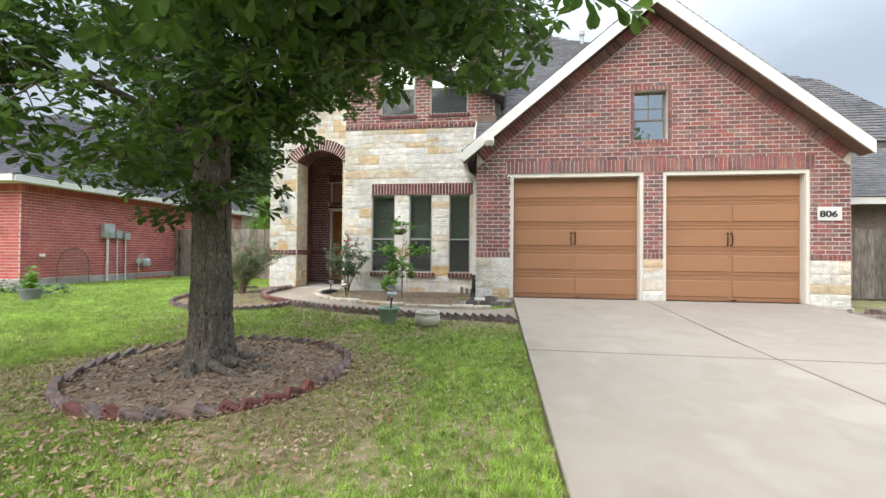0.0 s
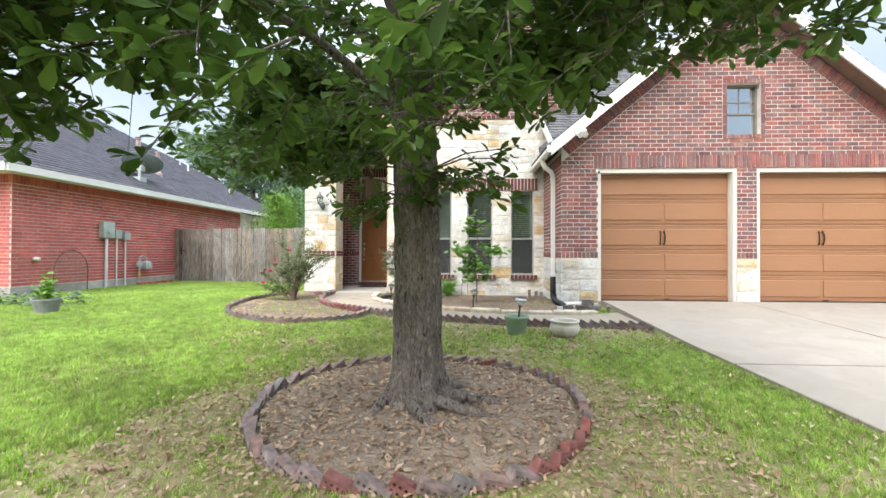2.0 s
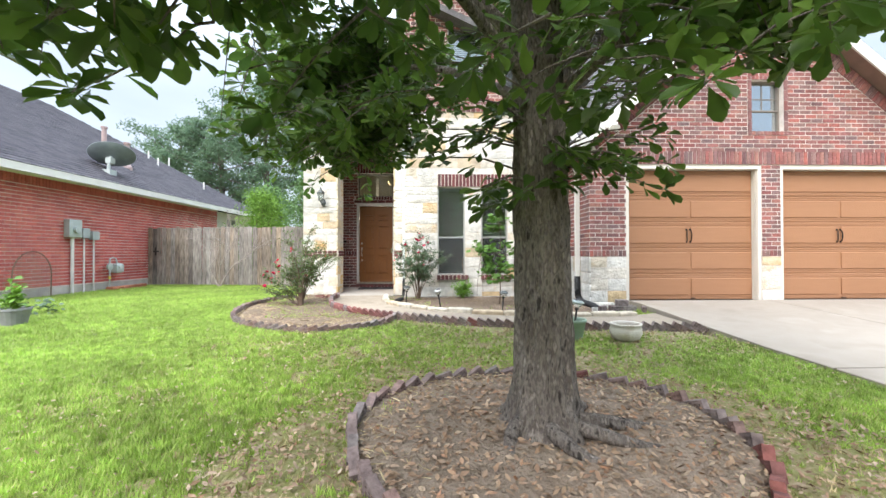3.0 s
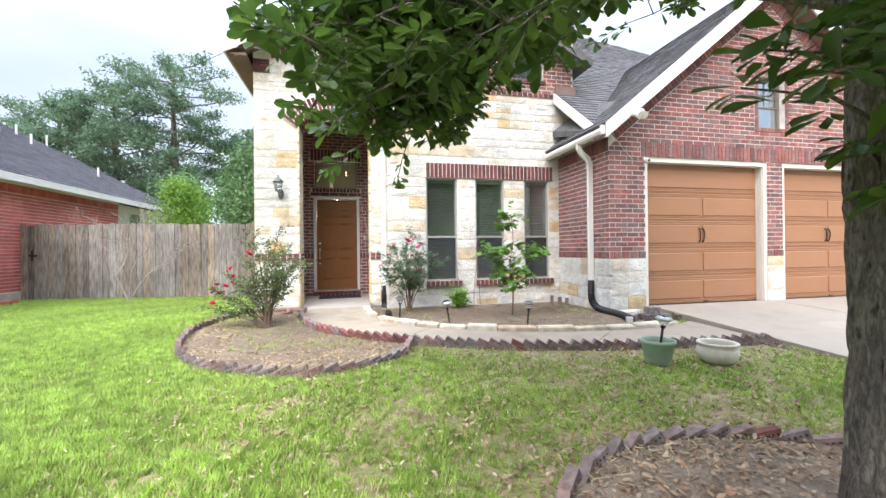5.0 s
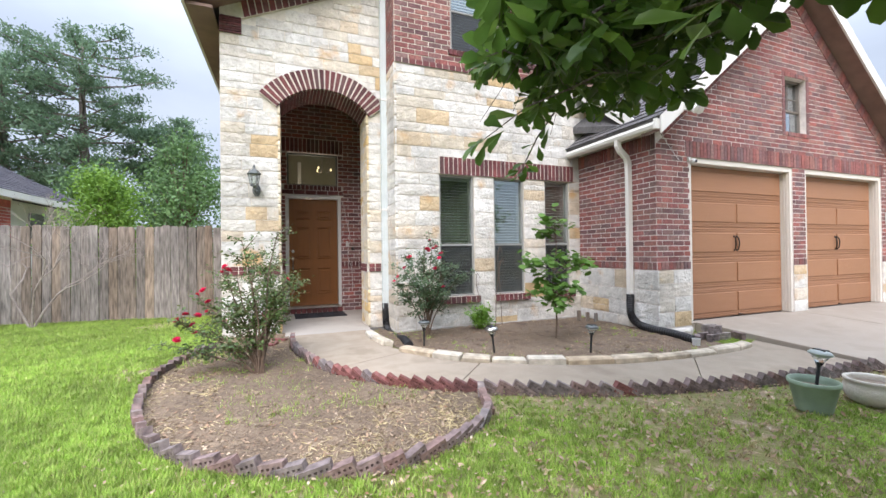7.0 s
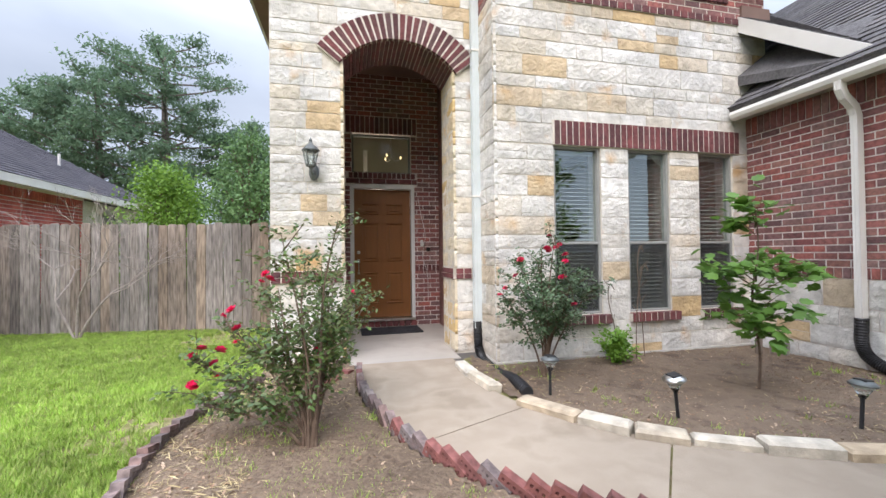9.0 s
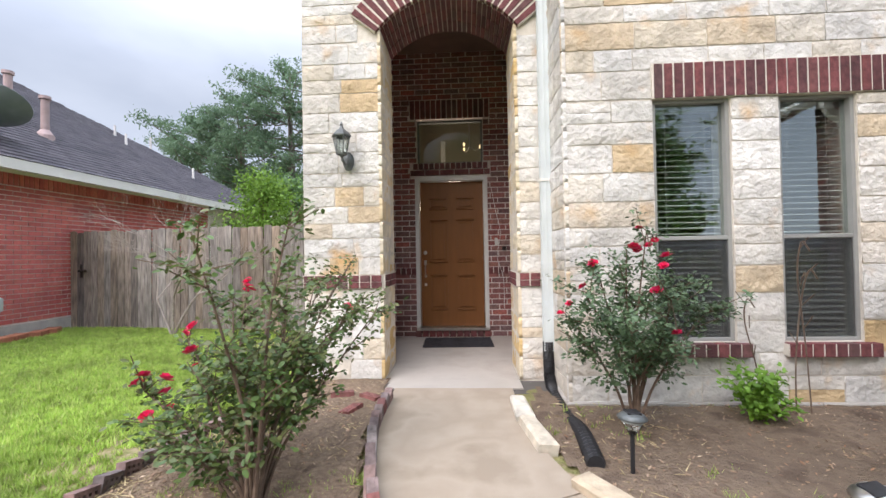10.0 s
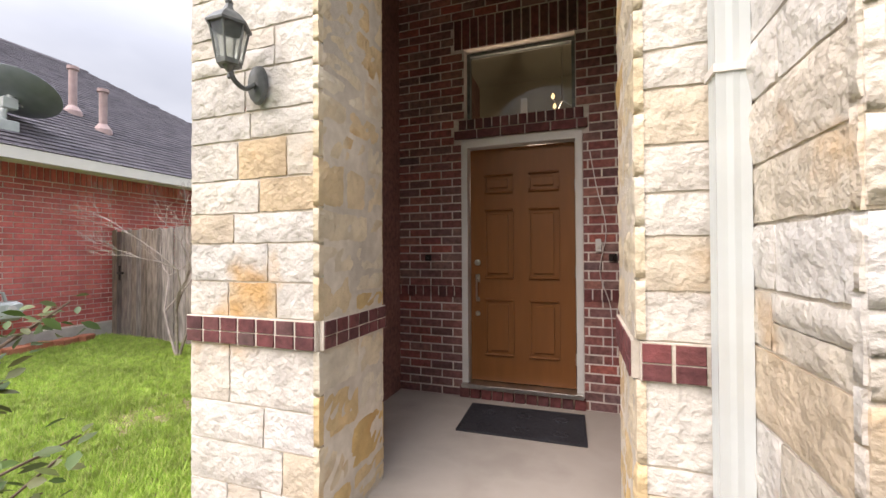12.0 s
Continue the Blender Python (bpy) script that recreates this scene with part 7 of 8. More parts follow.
for px_, py_, ph in ((-1.49, 5.05, 0.80), (-0.93, 5.22, 0.72)):
    vp = part("vent_pipe", Shape().tube([(px_, py_, roof_pt(px_, 0) - 0.1), (px_, py_, roof_pt(px_, 0) + ph)], 0.065, 12), M_FLUE, nb, "pinkish grey flue pipe")
    part("pipe_cap", Shape().lathe([(0.0, 0.0), (0.09, 0.0), (0.09, 0.06), (0.0, 0.08)], 14, (px_, py_, roof_pt(px_, 0) + ph)), M_FLUE, vp)
    part("boot", Shape().lathe([(0.15, -0.12), (0.14, 0.02), (0.075, 0.12), (0.0, 0.12)], 14, (px_, py_, roof_pt(px_, 0))), M_FLUE, vp)
for px_, py_ in ((-2.6, 8.6), (-2.1, 8.4), (-2.7, 10.0), (-0.9, 9.4)):
    part("vent_stub", Shape().tube([(px_, py_, roof_pt(px_, 0) - 0.1), (px_, py_, roof_pt(px_, 0) + 0.3)], 0.03, 8), M_PIPE, nb)
DZ = roof_pt(-0.15, 0)
M_DISH = mat("dark_grey_dish_paint", [(0.15, 0.18, 0.185), (0.19, 0.22, 0.225)], 6, 0.5, 0.1, 40)
dish = part("satellite_dish", Shape().lathe([(0.0, 0.0), (0.16, 0.012), (0.30, 0.05), (0.40, 0.10), (0.405, 0.105), (0.30, 0.065), (0.16, 0.027), (0.0, 0.014)], 28, m=pose(-0.15, 3.62, DZ + 0.44, 36, 0, -150) @ Matrix.Diagonal((1.3, 1.1, 1.2, 1))), M_DISH, nb, "grey satellite dish", True)
part("dish_mast", Shape().tube([(-0.15, 3.52, DZ - 0.05), (-0.15, 3.52, DZ + 0.2), (-0.15, 3.60, DZ + 0.45)], 0.04, 10).box(-0.27, -0.03, 3.40, 3.64, DZ - 0.1, DZ + 0.08, 0.01).box(-0.22, -0.08, 3.49, 3.65, DZ + 0.25, DZ + 0.42, 0.02), M_GREY, dish)
part("dish_arm", Shape().tube([(-0.15, 3.65, DZ + 0.34), (-0.32, 3.95, DZ + 0.42), (-0.36, 4.12, DZ + 0.6)], 0.018, 8), M_GREY, dish)
part("annex_wall", Shape().box(-9.0, -0.20, NL + 0.02, 12.2, 0.0, 2.76), M_WHITE, nb, "white siding at the rear")
part("annex_window", Shape().box(-0.21, -0.17, NL + 1.2, NL + 1.9, 1.5, 2.5, 0.005), M_SCONCE, nb, "dark rear window")

# utility boxes on that wall
eb = thing("electric_meter_box", "grey electric meter boxes with conduits on red brick", "meter box", (-10.94, 11.0, 0.2))
part("main_box", Shape().box(0, 0.13, -0.17, 0.17, 1.38, 1.80, 0.012), M_GREY, eb)
part("meter_face", Shape().lathe([(0.0, 0.0), (0.08, 0.0), (0.075, 0.06), (0.0, 0.07)], 18, m=pose(0.13, 0.0, 1.56, 0, 90, 0)), M_GREY, eb)
part("side_box", Shape().box(0, 0.10, 0.24, 0.44, 1.38, 1.62, 0.01), M_GREY, eb)
part("side_box", Shape().box(0, 0.10, 0.52, 0.72, 1.34, 1.56, 0.01), M_GREY, eb)
for yy, rr, top in ((0.0, 0.035, 1.4), (0.32, 0.018, 1.4), (0.60, 0.018, 1.36)):
    part("conduit", Shape().tube([(0.05, yy, -0.1), (0.05, yy, top)], rr, 10), M_PIPE, eb, "white conduit pipe")
gm = thing("gas_meter", "grey gas meter with pipework by the wall", "gas meter", (-10.80, 12.15, 0.2))
part("body", Shape().box(-0.08, 0.08, -0.02, 0.22, 0.48, 0.74, 0.04), M_GREY, gm)
part("dial", Shape().lathe([(0.0, 0.0), (0.05, 0.0), (0.05, 0.02), (0.0, 0.022)], 16, m=pose(0.08, 0.10, 0.64, 0, 90, 0)), M_WHITE, gm)
part("regulator", Shape().lathe([(0.0, -0.03), (0.09, -0.02), (0.09, 0.02), (0.0, 0.03)], 18, m=pose(0.0, -0.16, 0.66, 0, 90, 0)), M_GREY, gm)
part("riser", Shape().tube([(0, -0.16, -0.1), (0, -0.16, 0.86), (0, -0.05, 0.90), (0, 0.05, 0.86), (0, 0.08, 0.74)], 0.02, 8), M_GREY, gm)
part("yellow_valve", Shape().lathe([(0.0, 0.0), (0.03, 0.0), (0.03, 0.08), (0.0, 0.082)], 10, (0, -0.16, 0.34)), mat("yellow_paint", [(0.6, 0.42, 0.06), (0.66, 0.48, 0.08)], 9, 0.5, 0), gm, "yellow valve")
for k in range(5):
    tp = thing("terracotta_brick", "orange terracotta block on the ground by the wall", "brick", (-10.72 + 0.05 * (k % 2), 12.0 + 0.27 * k, 0.24), 8 * k, "terracotta blocks")
    part("block", Shape().box(-0.09, 0.09, -0.12, 0.12, -0.02, 0.10, 0.012), M_TERRA, tp)
# Hose bib on the neighbour's wall, drawn as a short turned stub.
hb = thing("hose_bib", "small cream hose bib on red brick", "fixture", (-10.93, 9.25, 1.05))
part("cover", Shape().lathe([(0.0, 0.0), (0.05, 0.0), (0.045, 0.10), (0.0, 0.12)], 14, m=pose(0, 0, 0, 0, 90, 0)), M_TRIM, hb)

tr = thing("wire_trellis", "arched chicken wire trellis leaning on red brick", "trellis", (-10.80, 9.95, 0.2), 0)
arch = [Vector((0.0, -0.42, -0.05))] + [Vector((0.02, 0.42 * math.cos(math.pi - math.pi * k / 12), 0.55 + 0.5 * math.sin(math.pi * k / 12))) for k in range(13)] + [Vector((0.0, 0.42, -0.05))]
part("rim", Shape().tube(arch, 0.012, 6), M_TWIG, tr, "rusty wire rim")
s = Shape()
for k in range(-9, 10):
    y = k * 0.045
    zt = 0.55 + 0.5 * math.sqrt(max(0, 1 - (y / 0.42) ** 2))
    s.tube([(0.01, y, 0.0), (0.01, y, zt)], 0.0022, 3)
for k in range(1, 23):
    z = k * 0.045
    hwid = 0.42 if z < 0.55 else 0.42 * math.sqrt(max(0.0, 1 - ((z - 0.55) / 0.5) ** 2))
    s.tube([(0.01, -hwid, z), (0.01, hwid, z)], 0.0022, 3)
part("wire_mesh", s, M_GREYTWIG, tr, "fine pale wire mesh")

pp = thing("potted_plant", "yellow green leafy plant in a grey plastic pot", "plant", (-8.2, 7.0, gz(0, 7.0)))
part("pot", Shape().lathe([(0.0, 0.0), (0.13, 0.0), (0.18, 0.22), (0.19, 0.22), (0.19, 0.25), (0.17, 0.25), (0.12, 0.03), (0.0, 0.03)], 20), M_GRPOT, pp, "grey plastic pot")
part("soil", Shape().lathe([(0.0, 0.18), (0.165, 0.19), (0.16, 0.2), (0.0, 0.205)], 16), M_DIRT, pp)
r_, g_ = random.Random(61), np.random.default_rng(61)
tp_ = []
for i in range(16):
    a = r_.uniform(0, 6.28)
    p = Vector((0.16 * math.cos(a) * r_.random(), 0.16 * math.sin(a) * r_.random(), r_.uniform(0.4, 0.72)))
    tp_.append((Vector((p.x * 0.3, p.y * 0.3, 0.2)), p))
v, f = leaves_on(tp_, 14, 0.035, (0.05, 0.10), SMALL, SMALLF, r_, g_)
tagged(many("foliage", v, f, M_SHRUBL, pp, "yellow green leaves"), kind="stuff")
v, f = leaves_on([(Vector((-10.6 + 0.25 * i, 7.6 + 0.12 * (i % 3), 0.2)), Vector((-10.55 + 0.25 * i, 7.6 + 0.12 * (i % 3), 0.42))) for i in range(9)], 60, 0.09, (0.05, 0.11), SMALL, SMALLF, r_, g_)
tagged(many("ground_cover", v, f, M_ROSEL), "low dark green leafy weeds near the red wall", "weeds", "", "stuff")

# ---- house to the other side ----
rh = thing("side_house", "grey brown brick house with grey shingle roof", "house", (8.9, 12.2, 0.2))
part("wall", Shape().box(0.4, 8, 0, 9, -0.2, 2.45), mat("grey_brown_brick", [(0.16, 0.12, 0.10), (0.24, 0.19, 0.16), (0.20, 0.14, 0.12)], 9, 0.95, 0.8, 14, stretch=(0.5, 0.5, 2.0)), rh)
part("fascia", Shape().box(0.02, 0.08, -0.42, 9.4, 2.34, 2.52).box(0.08, 8, -0.46, -0.40, 2.34, 2.52), M_FASCIA, rh, "pale fascia board")
part("roof", Shape().add([(0, -0.46, 2.5), (8.4, -0.46, 2.5), (8.4, 9.4, 2.5), (0, 9.4, 2.5), (4.2, 3.7, 5.6), (4.2, 5.2, 5.6)], [(0, 1, 4), (1, 2, 5, 4), (2, 3, 5), (3, 0, 4, 5), (3, 2, 1, 0)]), M_SHINGLE, rh, "grey shingle hip roof")
tagged(part("shingles", shingles("", (0, -0.46, 2.5), (1, 0, 0), (0, 4.16, 3.1), 8.4, 5.1, M_SHINGLE, "", cutf=lambda p: p.x - 0.0 > (p.y + 0.46) * 1.0 and 8.4 - p.x > (p.y + 0.46)), M_SHINGLE, rh), kind="stuff")
tagged(part("shingles", shingles("", (0, -0.46, 2.5), (0, 1, 0), (4.2, 0, 3.1), 9.8, 5.2, M_SHINGLE, "", cutf=lambda p: p.y + 0.46 > p.x and 9.4 - p.y > p.x), M_SHINGLE, rh), kind="stuff")
rb = thing("rubble_bricks", "scattered broken bricks in the side bed", "rubble", (6.85, 7.9, gz(0, 7.9) + 0.01))
rm = None
for k in range(14):
    if rm is None:
        ob = part("brick", cored_brick(), M_EDGE, rb)
        rm = ob.data
    else:
        ob = new("brick", rm)
        ob.parent = rb
    ob.matrix_basis = pose(rng.uniform(-0.3, 0.9), rng.uniform(-0.35, 0.3) - 0.02 * k, 0.0, 90 * (k % 2), rng.uniform(-5, 5), rng.uniform(0, 180))
sb = []
for k in range(40):
    a = k * 0.4
    sb.append(Vector((7.4 + 1.3 * math.cos(2 * math.pi * k / 40), 7.4 + 0.85 * math.sin(2 * math.pi * k / 40), 0)))
bed_patch("side_bed", sb, 0.012, M_DIRT, "brown side bed soil beside the driveway")
wd = thing("weed", "small green weed with thin dead stem", "weed", (7.5, 7.9, gz(0, 7.9)))
v, f = leaves_on([(Vector((0, 0, 0)), Vector((0.1 * math.cos(i), 0.1 * math.sin(i), 0.22))) for i in range(10)], 14, 0.03, (0.04, 0.08), SMALL, SMALLF, r_, g_)
tagged(many("foliage", v, f, M_SHRUBL, wd), kind="stuff")
part("dead_stem", Shape().tube(spline([(0, 0, 0), (-0.15, 0, 0.3), (-0.25, 0, 0.7), (-0.22, 0, 0.95)], 5), 0.006, 5), M_GREYTWIG, wd)

# ---- trees in the distance ----
NEEDLE = [(-0.22, 0, 0), (0.22, 0, 0), (0.16, 0.9, 0.12), (-0.12, 1.2, -0.1)]


def pine(x, y, h, seed, w=3.6):
    r, gen = random.Random(seed), np.random.default_rng(seed)
    pi = thing("pine_tree", "tall pine with layered green needles, distance haze in their colour", "tree", (x, y, 0.2), 0, "distant pines")
    part("trunk", Shape().tube([(0, 0, -0.3), (0.1, 0, h * 0.4), (-0.1, 0.1, h * 0.75), (0, 0, h * 0.97)], [0.28, 0.22, 0.13, 0.03], 10), M_BARK, pi, "", True)
    limbs, pos, size = Shape(), [], []
    for i in range(62):
        t = (i // 5 + r.uniform(0, 0.45)) / 12.5
        z = h * (0.26 + 0.70 * t)
        a = i * 2.4 + r.uniform(-0.4, 0.4)
        rad = w * (0.35 + 0.75 * math.sin(math.pi * min(1, (1 - t) * 0.85 + 0.12))) * r.uniform(0.55, 1.05)
        q = Vector((rad * math.cos(a), rad * math.sin(a), z + rad * r.uniform(0.05, 0.3)))
        limbs.tube([(0, 0, z - 0.2), (q.x * 0.55, q.y * 0.55, z + 0.05), tuple(q)], [0.06, 0.04, 0.015], 4)
        for k in range(11):
            c = Vector((0, 0, z)).lerp(q, r.uniform(0.45, 1.05)) + Vector((r.gauss(0, 0.22), r.gauss(0, 0.22), r.gauss(0.1, 0.10)))
            for m in range(28):
                pos.append(c + Vector((r.gauss(0, 0.24), r.gauss(0, 0.24), r.gauss(0, 0.15))))
                size.append(r.uniform(0.08, 0.21))
    tagged(part("limb_growth", limbs, M_BARK, pi), kind="stuff")
    n = len(pos)
    v, f = scatter(NEEDLE, [(0, 1, 2, 3)], np.array(pos), gen.normal(0, 1, (n, 3)), gen.normal(0, 1, (n, 3)), np.array(size), gen)
    tagged(many("crown", v, f, M_PINE, pi, "clumps of green needles with haze in their colour"), kind="stuff")


pine(-14.5, 31, 13.4, 1, 3.7)
pine(-18.2, 32, 12.0, 2, 3.5)
pine(-21.8, 33, 11.0, 3, 3.4)
pine(-11.2, 33.5, 9.6, 4, 2.4)


def soft_tree(x, y, h, w, seed, material, label, droop=0.0, n=90, coarse=1.0, leaf=1.0, fill=110):
    r, gen = random.Random(seed), np.random.default_rng(seed)
    tr_ = thing("leafy_tree", label, "tree", (x, y, 0.2))
    part("trunk", Shape().tube([(0, 0, -0.3), (0.05, 0, h * 0.35), (0, 0.05, h * 0.8)], [0.16, 0.11, 0.03], 8), M_BARK, tr_, "", True)
    limbs, pos, size = Shape(), [], []
    for i in range(n):
        t = r.uniform(0.12, 1.0)
        a = i * 2.4
        rad = w * math.sin(math.pi * min(1, 0.18 + t * 0.78)) * r.uniform(0.4, 1.0)
        q = Vector((rad * math.cos(a), rad * math.sin(a), h * t))
        limbs.tube([(0, 0, h * t * 0.6), tuple(q)], [0.035, 0.008], 4)
        for m in range(fill):
            p = q + Vector((coarse * r.gauss(0, 0.30), coarse * r.gauss(0, 0.30), coarse * r.gauss(0, 0.26) - droop * abs(r.gauss(0, 1))))
            pos.append(p)
            size.append(coarse * leaf * r.uniform(0.10, 0.20))
    tagged(part("limb_growth", limbs, M_TWIG, tr_), kind="stuff")
    k = len(pos)
    v, f = scatter(SMALL, SMALLF, np.array(pos), gen.normal(0, 1, (k, 3)), gen.normal(0, 1, (k, 3)) - np.array([0, 0, droop * 2]), np.array(size), gen)
    tagged(many("crown", v, f, material, tr_, "loose leaves"), kind="stuff")


soft_tree(-7.7, 20, 5.3, 1.35, 5, M_FARL, "soft grey green drooping tree behind the fence", 0.35, 60, 1.0, 0.7, 170)
soft_tree(-8.5, 15.8, 2.95, 0.85, 6, M_FARL2, "round bright green bushy tree behind the fence", 0.0, 40, 0.8, 0.6, 260)
soft_tree(-11.5, 24, 4.6, 1.6, 7, M_FARL, "soft green tree in the distance", 0.2, 60)
soft_tree(-17.0, 27, 4.4, 2.0, 8, M_FARL, "low green tree in the distance", 0.1, 60)
soft_tree(-6.2, 27, 6.5, 1.8, 9, M_FARL, "pale green tree in the distance", 0.3, 60)

# ---- across the street, mirrored in the window panes ----
for tx, ty, th_, tw_, sd in ((-12.5, -24, 12.0, 4.6, 21), (-4.0, -27, 13.5, 5.0, 22), (5.5, -23, 9.5, 4.0, 23), (13.5, -27, 12.5, 4.8, 24)):
    soft_tree(tx, ty, th_, tw_, sd, M_FARL, "tall leafy street tree across the road", 0.2, 130, 3.0)
oh = thing("opposite_house", "red brick one-storey house across the road", "house", (-6.0, -40.0, -0.35))
part("wall", Shape().box(-8, 8, -9, 0, 0, 2.9), M_NBB, oh)
part("roof", Shape().add([(-8.5, -9.5, 2.9), (8.5, -9.5, 2.9), (8.5, 0.5, 2.9), (-8.5, 0.5, 2.9), (-3.5, -4.5, 5.6), (3.5, -4.5, 5.6)], [(0, 1, 5, 4), (1, 2, 5), (2, 3, 4, 5), (3, 0, 4), (3, 2, 1, 0)]), M_NSHINGLE, oh, "dark shingle hip roof")
for wx in (-5.5, -2.2, 2.2, 5.5):
    part("window", Shape().box(wx - 0.7, wx + 0.7, -0.02, 0.05, 0.8, 2.3, 0.02), M_SCONCE, oh, "dark window")

# ---- grass, straw and litter ----


def inside(poly, x, y):
    px, py = np.array([p.x for p in poly]), np.array([p.y for p in poly])
    qx, qy = np.roll(px, -1), np.roll(py, -1)
    c = np.zeros(len(x), bool)
    for a, b, d, e in zip(px, py, qx, qy):
        cond = (b > y) != (e > y)
        t = (d - a) * (y - b) / ((e - b) if e != b else 1e-9) + a
        c ^= cond & (x < t)
    return c


WALKP = WALK_OUT + WALK_IN[::-1]


def lumps(x, y, s, seed):
    """Smooth patches over the lawn, 0 to 1."""
    g = np.random.default_rng(seed)
    out = np.zeros(len(x))
    for _ in range(14):
        a, ph = g.uniform(0, 6.28), g.uniform(0, 6.28)
        k = g.uniform(0.5, 1.8) * s
        out += np.sin((x * np.cos(a) + y * np.sin(a)) * k + ph)
    return 0.5 + out / 14 * 1.4


def heights(x, y):
    return np.maximum(-0.35, np.minimum(0.235, 0.0295 * y))


TUFT, TUFTF = [], []
tr_g = random.Random(3)
for k in range(7):
    a, b = tr_g.uniform(0, 6.28), tr_g.uniform(0.2, 0.9)
    ox, oz = tr_g.uniform(-0.42, 0.42), tr_g.uniform(-0.42, 0.42)
    h = tr_g.uniform(0.55, 1.15)
    wx, wz = 0.075 * math.cos(a + 1.57), 0.075 * math.sin(a + 1.57)
    o = len(TUFT)
    TUFT += [(ox - wx, oz - wz, 0), (ox + wx, oz + wz, 0), (ox + b * math.cos(a), oz + b * math.sin(a), h)]
    TUFTF += [(o, o + 1, o + 2)]


def lawn(n, x0, x1, y0, y1, size, seed, material, name, label, dry=0.0, cat="grass"):
    g = np.random.default_rng(seed)
    x, y = g.uniform(x0, x1, n), g.uniform(y0, y1, n)
    keep = ~inside(WALKP, x, y) & ~inside(LBED, x, y) & ~inside(FBED, x, y) & ~inside(RING, x, y) & (x < 1.08) & ~((y > 9.9) & (x > -5.4)) & (x > -10.9) & ~((y > 13.5))
    p = lumps(x, y, 1.6, 4) * 0.52 + lumps(x, y, 5.0, 8) * 0.26 + lumps(x, y, 17.0, 12) * 0.22
    lush = np.clip(0.80 - 0.07 * (x + 3.4), 0.45, 1.0)
    ringd = np.hypot((x + 1.79) / 1.13, (y - 3.72) / 1.03)
    lush = lush * np.clip((ringd - 0.95) * 1.4, 0.25, 1)
    wo = np.array([(q.x, q.y) for q in WALK_OUT[24:]])
    near = np.min(np.hypot(x[:, None] - wo[None, :, 0], y[:, None] - wo[None, :, 1]), axis=1)
    bare = np.clip(near / 0.75, 0.0, 1.0) ** 1.5
    if dry:
        keep &= g.random(n) < np.clip(1.2 - lush * 0.8 - p * 0.5, 0.08, 1) * dry
    else:
        keep &= g.random(n) < np.clip((p - 0.30 + 0.22 * np.clip(lush - 0.7, 0, 1) / 0.3) * 2.4, 0.06, 1) * (0.35 + 0.75 * lush) * np.maximum(bare, 0.12)
    rim = np.minimum(np.minimum(x1 - x, y - y0), y1 - y)
    if x0 > -10:
        rim = np.minimum(rim, x - x0)
    keep &= g.random(n) < np.clip(rim / 0.9 + 0.02, 0, 1)
    x, y, p, lush = x[keep], y[keep], p[keep], lush[keep]
    m = len(x)
    pos = np.stack([x, y, heights(x, y) - 0.004], 1)
    nrm = np.stack([g.normal(0, 0.12, m), g.normal(0, 0.12, m), np.ones(m)], 1)
    sz = size * g.uniform(0.6, 1.25, m) * (0.75 + 0.5 * lush)
    v, f = scatter(TUFT, TUFTF, pos, nrm, g.normal(0, 1, (m, 3)), sz, g)
    return tagged(many(name, v, f, material), label, cat, "", "stuff")


lawn(290000, -6.7, 2.0, -1.5, 8.3, 0.042, 101, M_GRASS, "grass", "short green lawn grass with thin patches")
lawn(165000, -10.9, -5.0, 3.6, 14.3, 0.045, 102, M_GRASS, "grass", "lush bright green lawn grass")
lawn(46000, -10.9, -5.8, -3.0, 4.4, 0.055, 103, M_GRASS, "grass", "lush bright green lawn grass")
lawn(30000, -6.0, 2.0, -1.0, 8.3, 0.042, 104, M_STRAW, "dry_grass", "dry straw-coloured grass in thin patches", 0.55)
DEADLEAF = [(0, 0, 0), (-0.22, 0.4, 0.10), (-0.14, 0.8, 0.02), (0, 1.0, 0.08), (0.14, 0.8, 0.10), (0.22, 0.4, 0.02), (0, 0.5, 0.0)]


def litter(n, cx, cy, rx, ry, name, label, seed, lift=0.012, size=(0.03, 0.075), ring=None, mtl=None, poly=None):
    g = np.random.default_rng(seed)
    a, r = g.uniform(0, 6.283, n), np.sqrt(g.random(n))
    x, y = cx + rx * r * np.cos(a), cy + ry * r * np.sin(a)
    keep = ~inside(WALKP, x, y) & (x < 1.05)
    if poly is not None:
        keep &= inside(poly, x, y)
    if ring == "out":
        keep &= ~inside(RING, x, y)
    x, y = x[keep], y[keep]
    m = len(x)
    z = heights(x, y) + lift + g.uniform(0, 0.012, m)
    if ring == "in":
        d = np.hypot((x + 1.79) / 1.13, (y - 3.72) / 1.03)
        z += 0.06 * (1 - np.clip(d, 0, 1) ** 2)
    nrm = np.stack([g.normal(0, 0.35, m), g.normal(0, 0.35, m), np.ones(m)], 1)
    v, f = scatter(DEADLEAF, SMALLF, np.stack([x, y, z], 1), nrm, g.normal(0, 1, (m, 3)), g.uniform(*size, m), g)
    return tagged(many(name, v, f, mtl or M_LITTER), label, "leaves", "", "stuff")


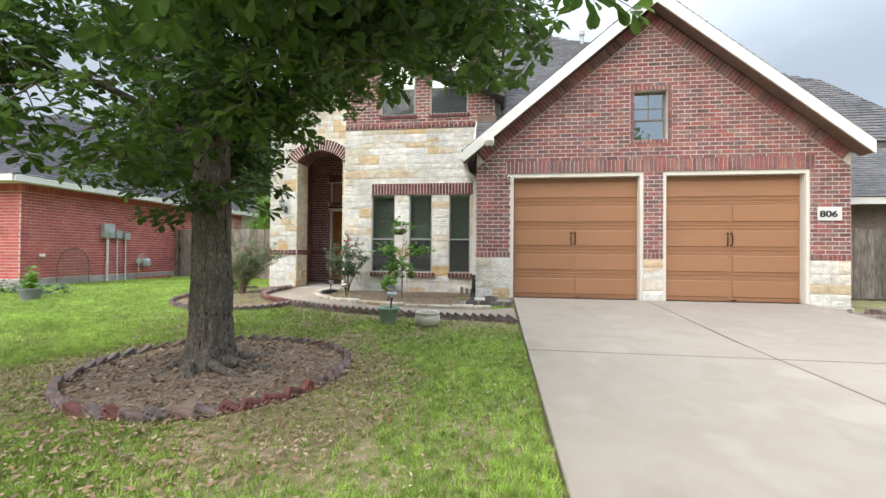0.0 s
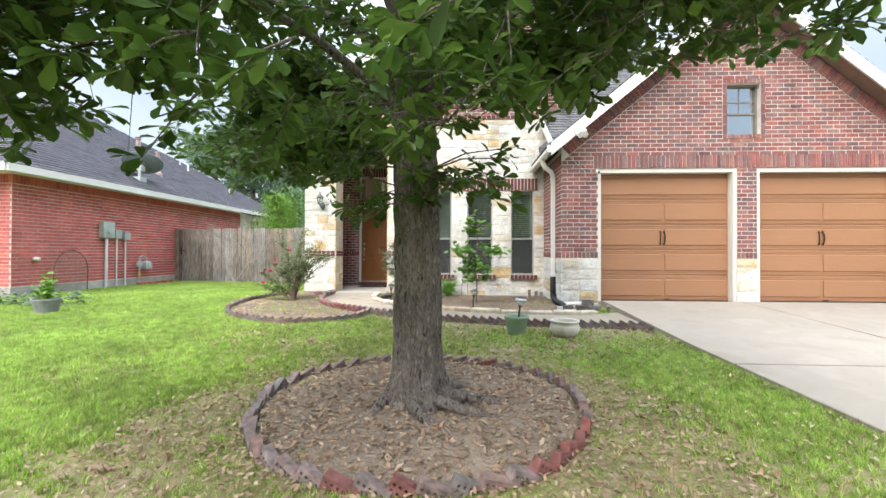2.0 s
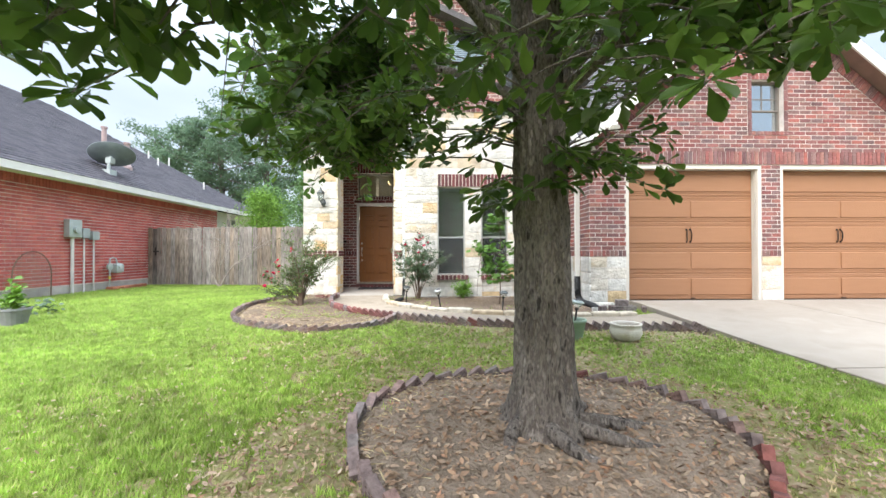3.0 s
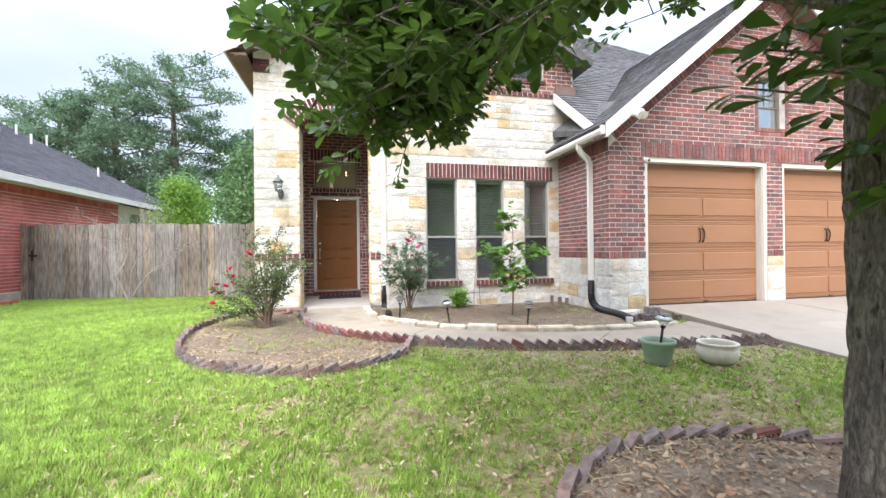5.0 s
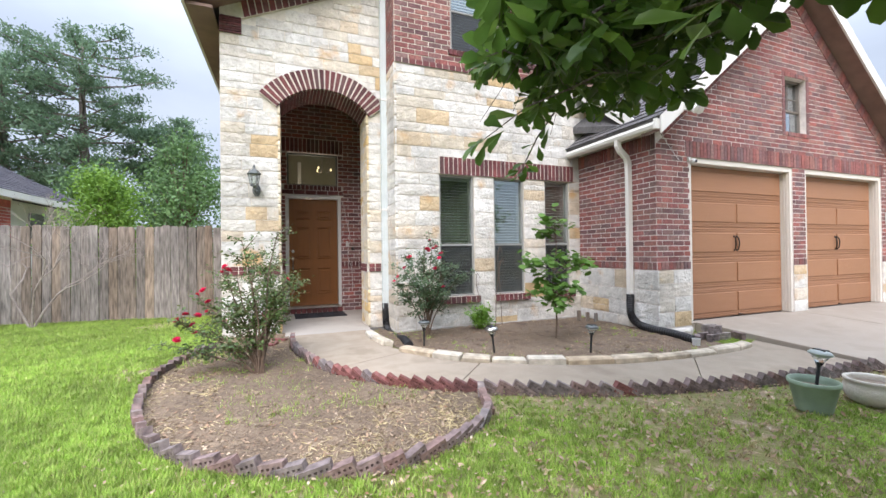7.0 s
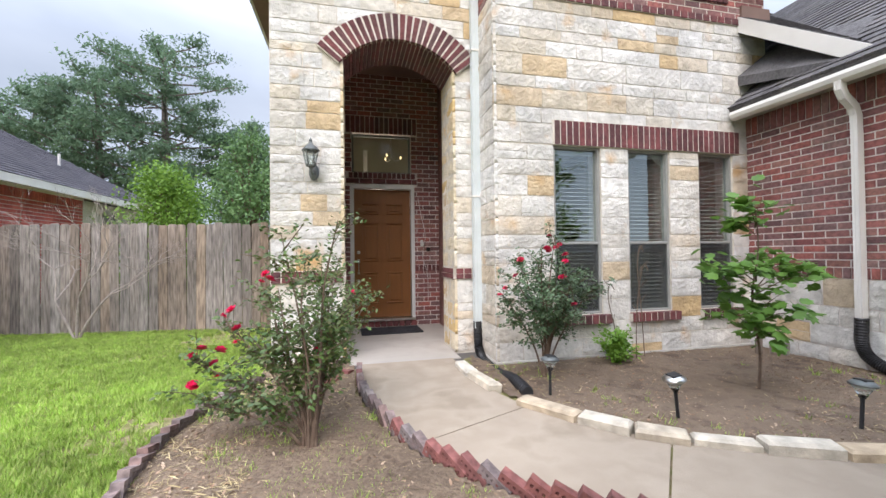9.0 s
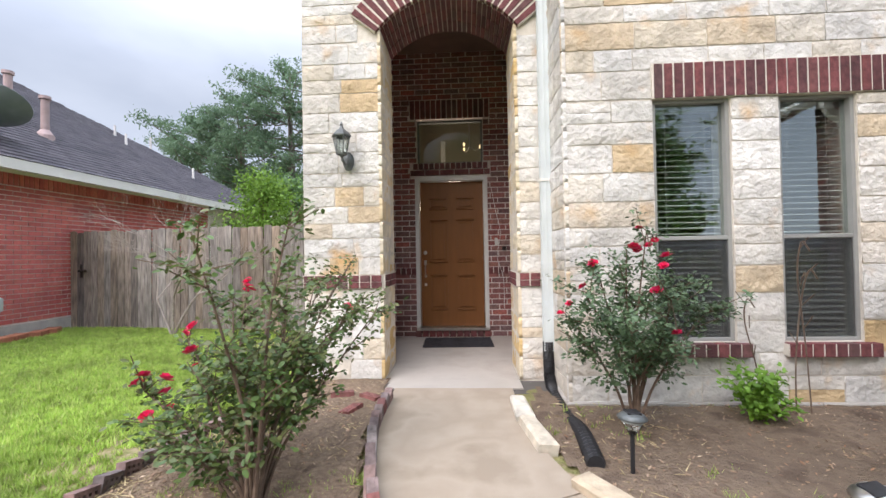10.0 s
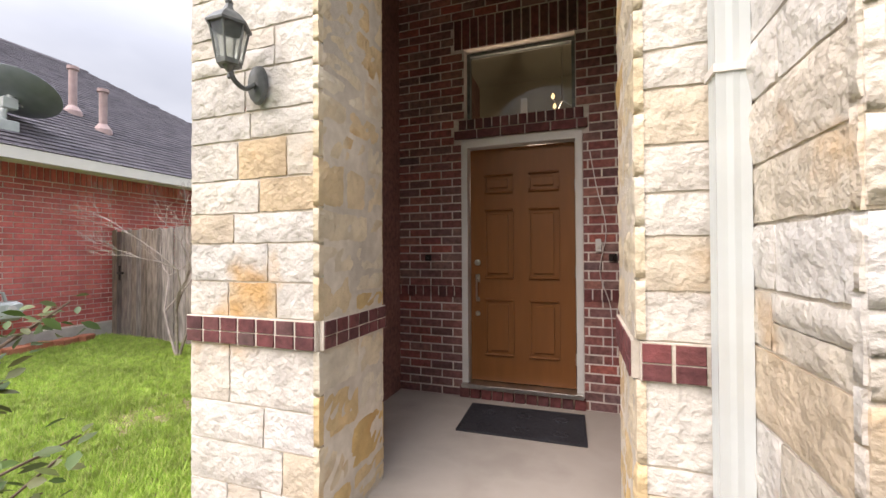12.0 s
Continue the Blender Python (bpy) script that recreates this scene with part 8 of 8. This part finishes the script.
litter(3300, -1.79, 3.72, 1.10, 1.0, "leaf_litter", "fallen dry brown leaves under the oak", 201, 0.026, (0.02, 0.06), ring="in")
litter(6500, -1.75, 3.35, 1.9, 1.6, "leaf_litter", "fallen dry leaves scattered on the lawn", 202, 0.024, (0.02, 0.05), ring="out")
litter(9000, -3.2, 4.4, 4.6, 3.6, "leaf_litter", "pale dry leaf bits strewn over the lawn", 206, 0.022, (0.014, 0.036), ring="out", mtl=M_PALEL)
litter(3200, -1.8, 5.9, 3.2, 1.1, "leaf_litter", "dry leaves and chips by the path edging", 203, 0.018, (0.02, 0.05))
STRAW = [(-0.04, 0, 0), (0.04, 0, 0), (0.035, 0.6, 0.04), (0.0, 1.0, 0.0)]


def straw(n, poly, name, label, seed, size=(0.05, 0.14), lift=0.016):
    g = np.random.default_rng(seed)
    xs, ys = [p.x for p in poly], [p.y for p in poly]
    x, y = g.uniform(min(xs), max(xs), n), g.uniform(min(ys), max(ys), n)
    p = lumps(x, y, 3.0, seed)
    keep = inside(poly, x, y) & (g.random(n) < np.clip((p - 0.2) * 1.6, 0.05, 1))
    x, y = x[keep], y[keep]
    m = len(x)
    nrm = np.stack([g.normal(0, 0.2, m), g.normal(0, 0.2, m), np.ones(m)], 1)
    v, f = scatter(STRAW, [(0, 1, 2, 3)], np.stack([x, y, heights(x, y) + lift + g.uniform(0, 0.012, m)], 1), nrm, g.normal(0, 1, (m, 3)) * [1, 1, 0.1], g.uniform(*size, m), g)
    return tagged(many(name, v, f, M_STRAW), label, "straw", "", "stuff")


straw(62000, LBED, "straw", "dry straw lying on the rose bed", 301, (0.02, 0.085))
straw(5200, FBED, "straw", "thin dry straw on the window bed", 302, (0.03, 0.09), 0.012)
straw(2500, RING, "straw", "dry twigs and straw under the oak", 303, (0.03, 0.10), 0.04)


def sprouts(n, poly, name, label, seed):
    g = np.random.default_rng(seed)
    xs, ys = [p.x for p in poly], [p.y for p in poly]
    x, y = g.uniform(min(xs), max(xs), n), g.uniform(min(ys), max(ys), n)
    keep = inside(poly, x, y) & (lumps(x, y, 4.0, seed) > 0.62)
    x, y = x[keep], y[keep]
    m = len(x)
    nrm = np.stack([g.normal(0, 0.1, m), g.normal(0, 0.1, m), np.ones(m)], 1)
    v, f = scatter(TUFT, TUFTF, np.stack([x, y, heights(x, y) + 0.004], 1), nrm, g.normal(0, 1, (m, 3)), g.uniform(0.03, 0.07, m), g)
    return tagged(many(name, v, f, M_GRASS), label, "grass", "", "stuff")


litter(5200, -4.4, 8.2, 1.3, 1.9, "leaf_litter", "dry leaf bits on the rose bed", 204, 0.026, (0.015, 0.04), poly=LBED)
litter(4200, -1.6, 8.6, 2.0, 1.4, "leaf_litter", "dry leaf bits on the window bed", 205, 0.022, (0.012, 0.035), poly=FBED)
sprouts(5200, LBED, "weed_grass", "sparse green weed tufts in the rose bed", 401)
sprouts(700, FBED, "weed_grass", "sparse green weed tufts in the window bed", 402)
sprouts(600, RING, "weed_grass", "sparse green weed tufts under the oak", 403)
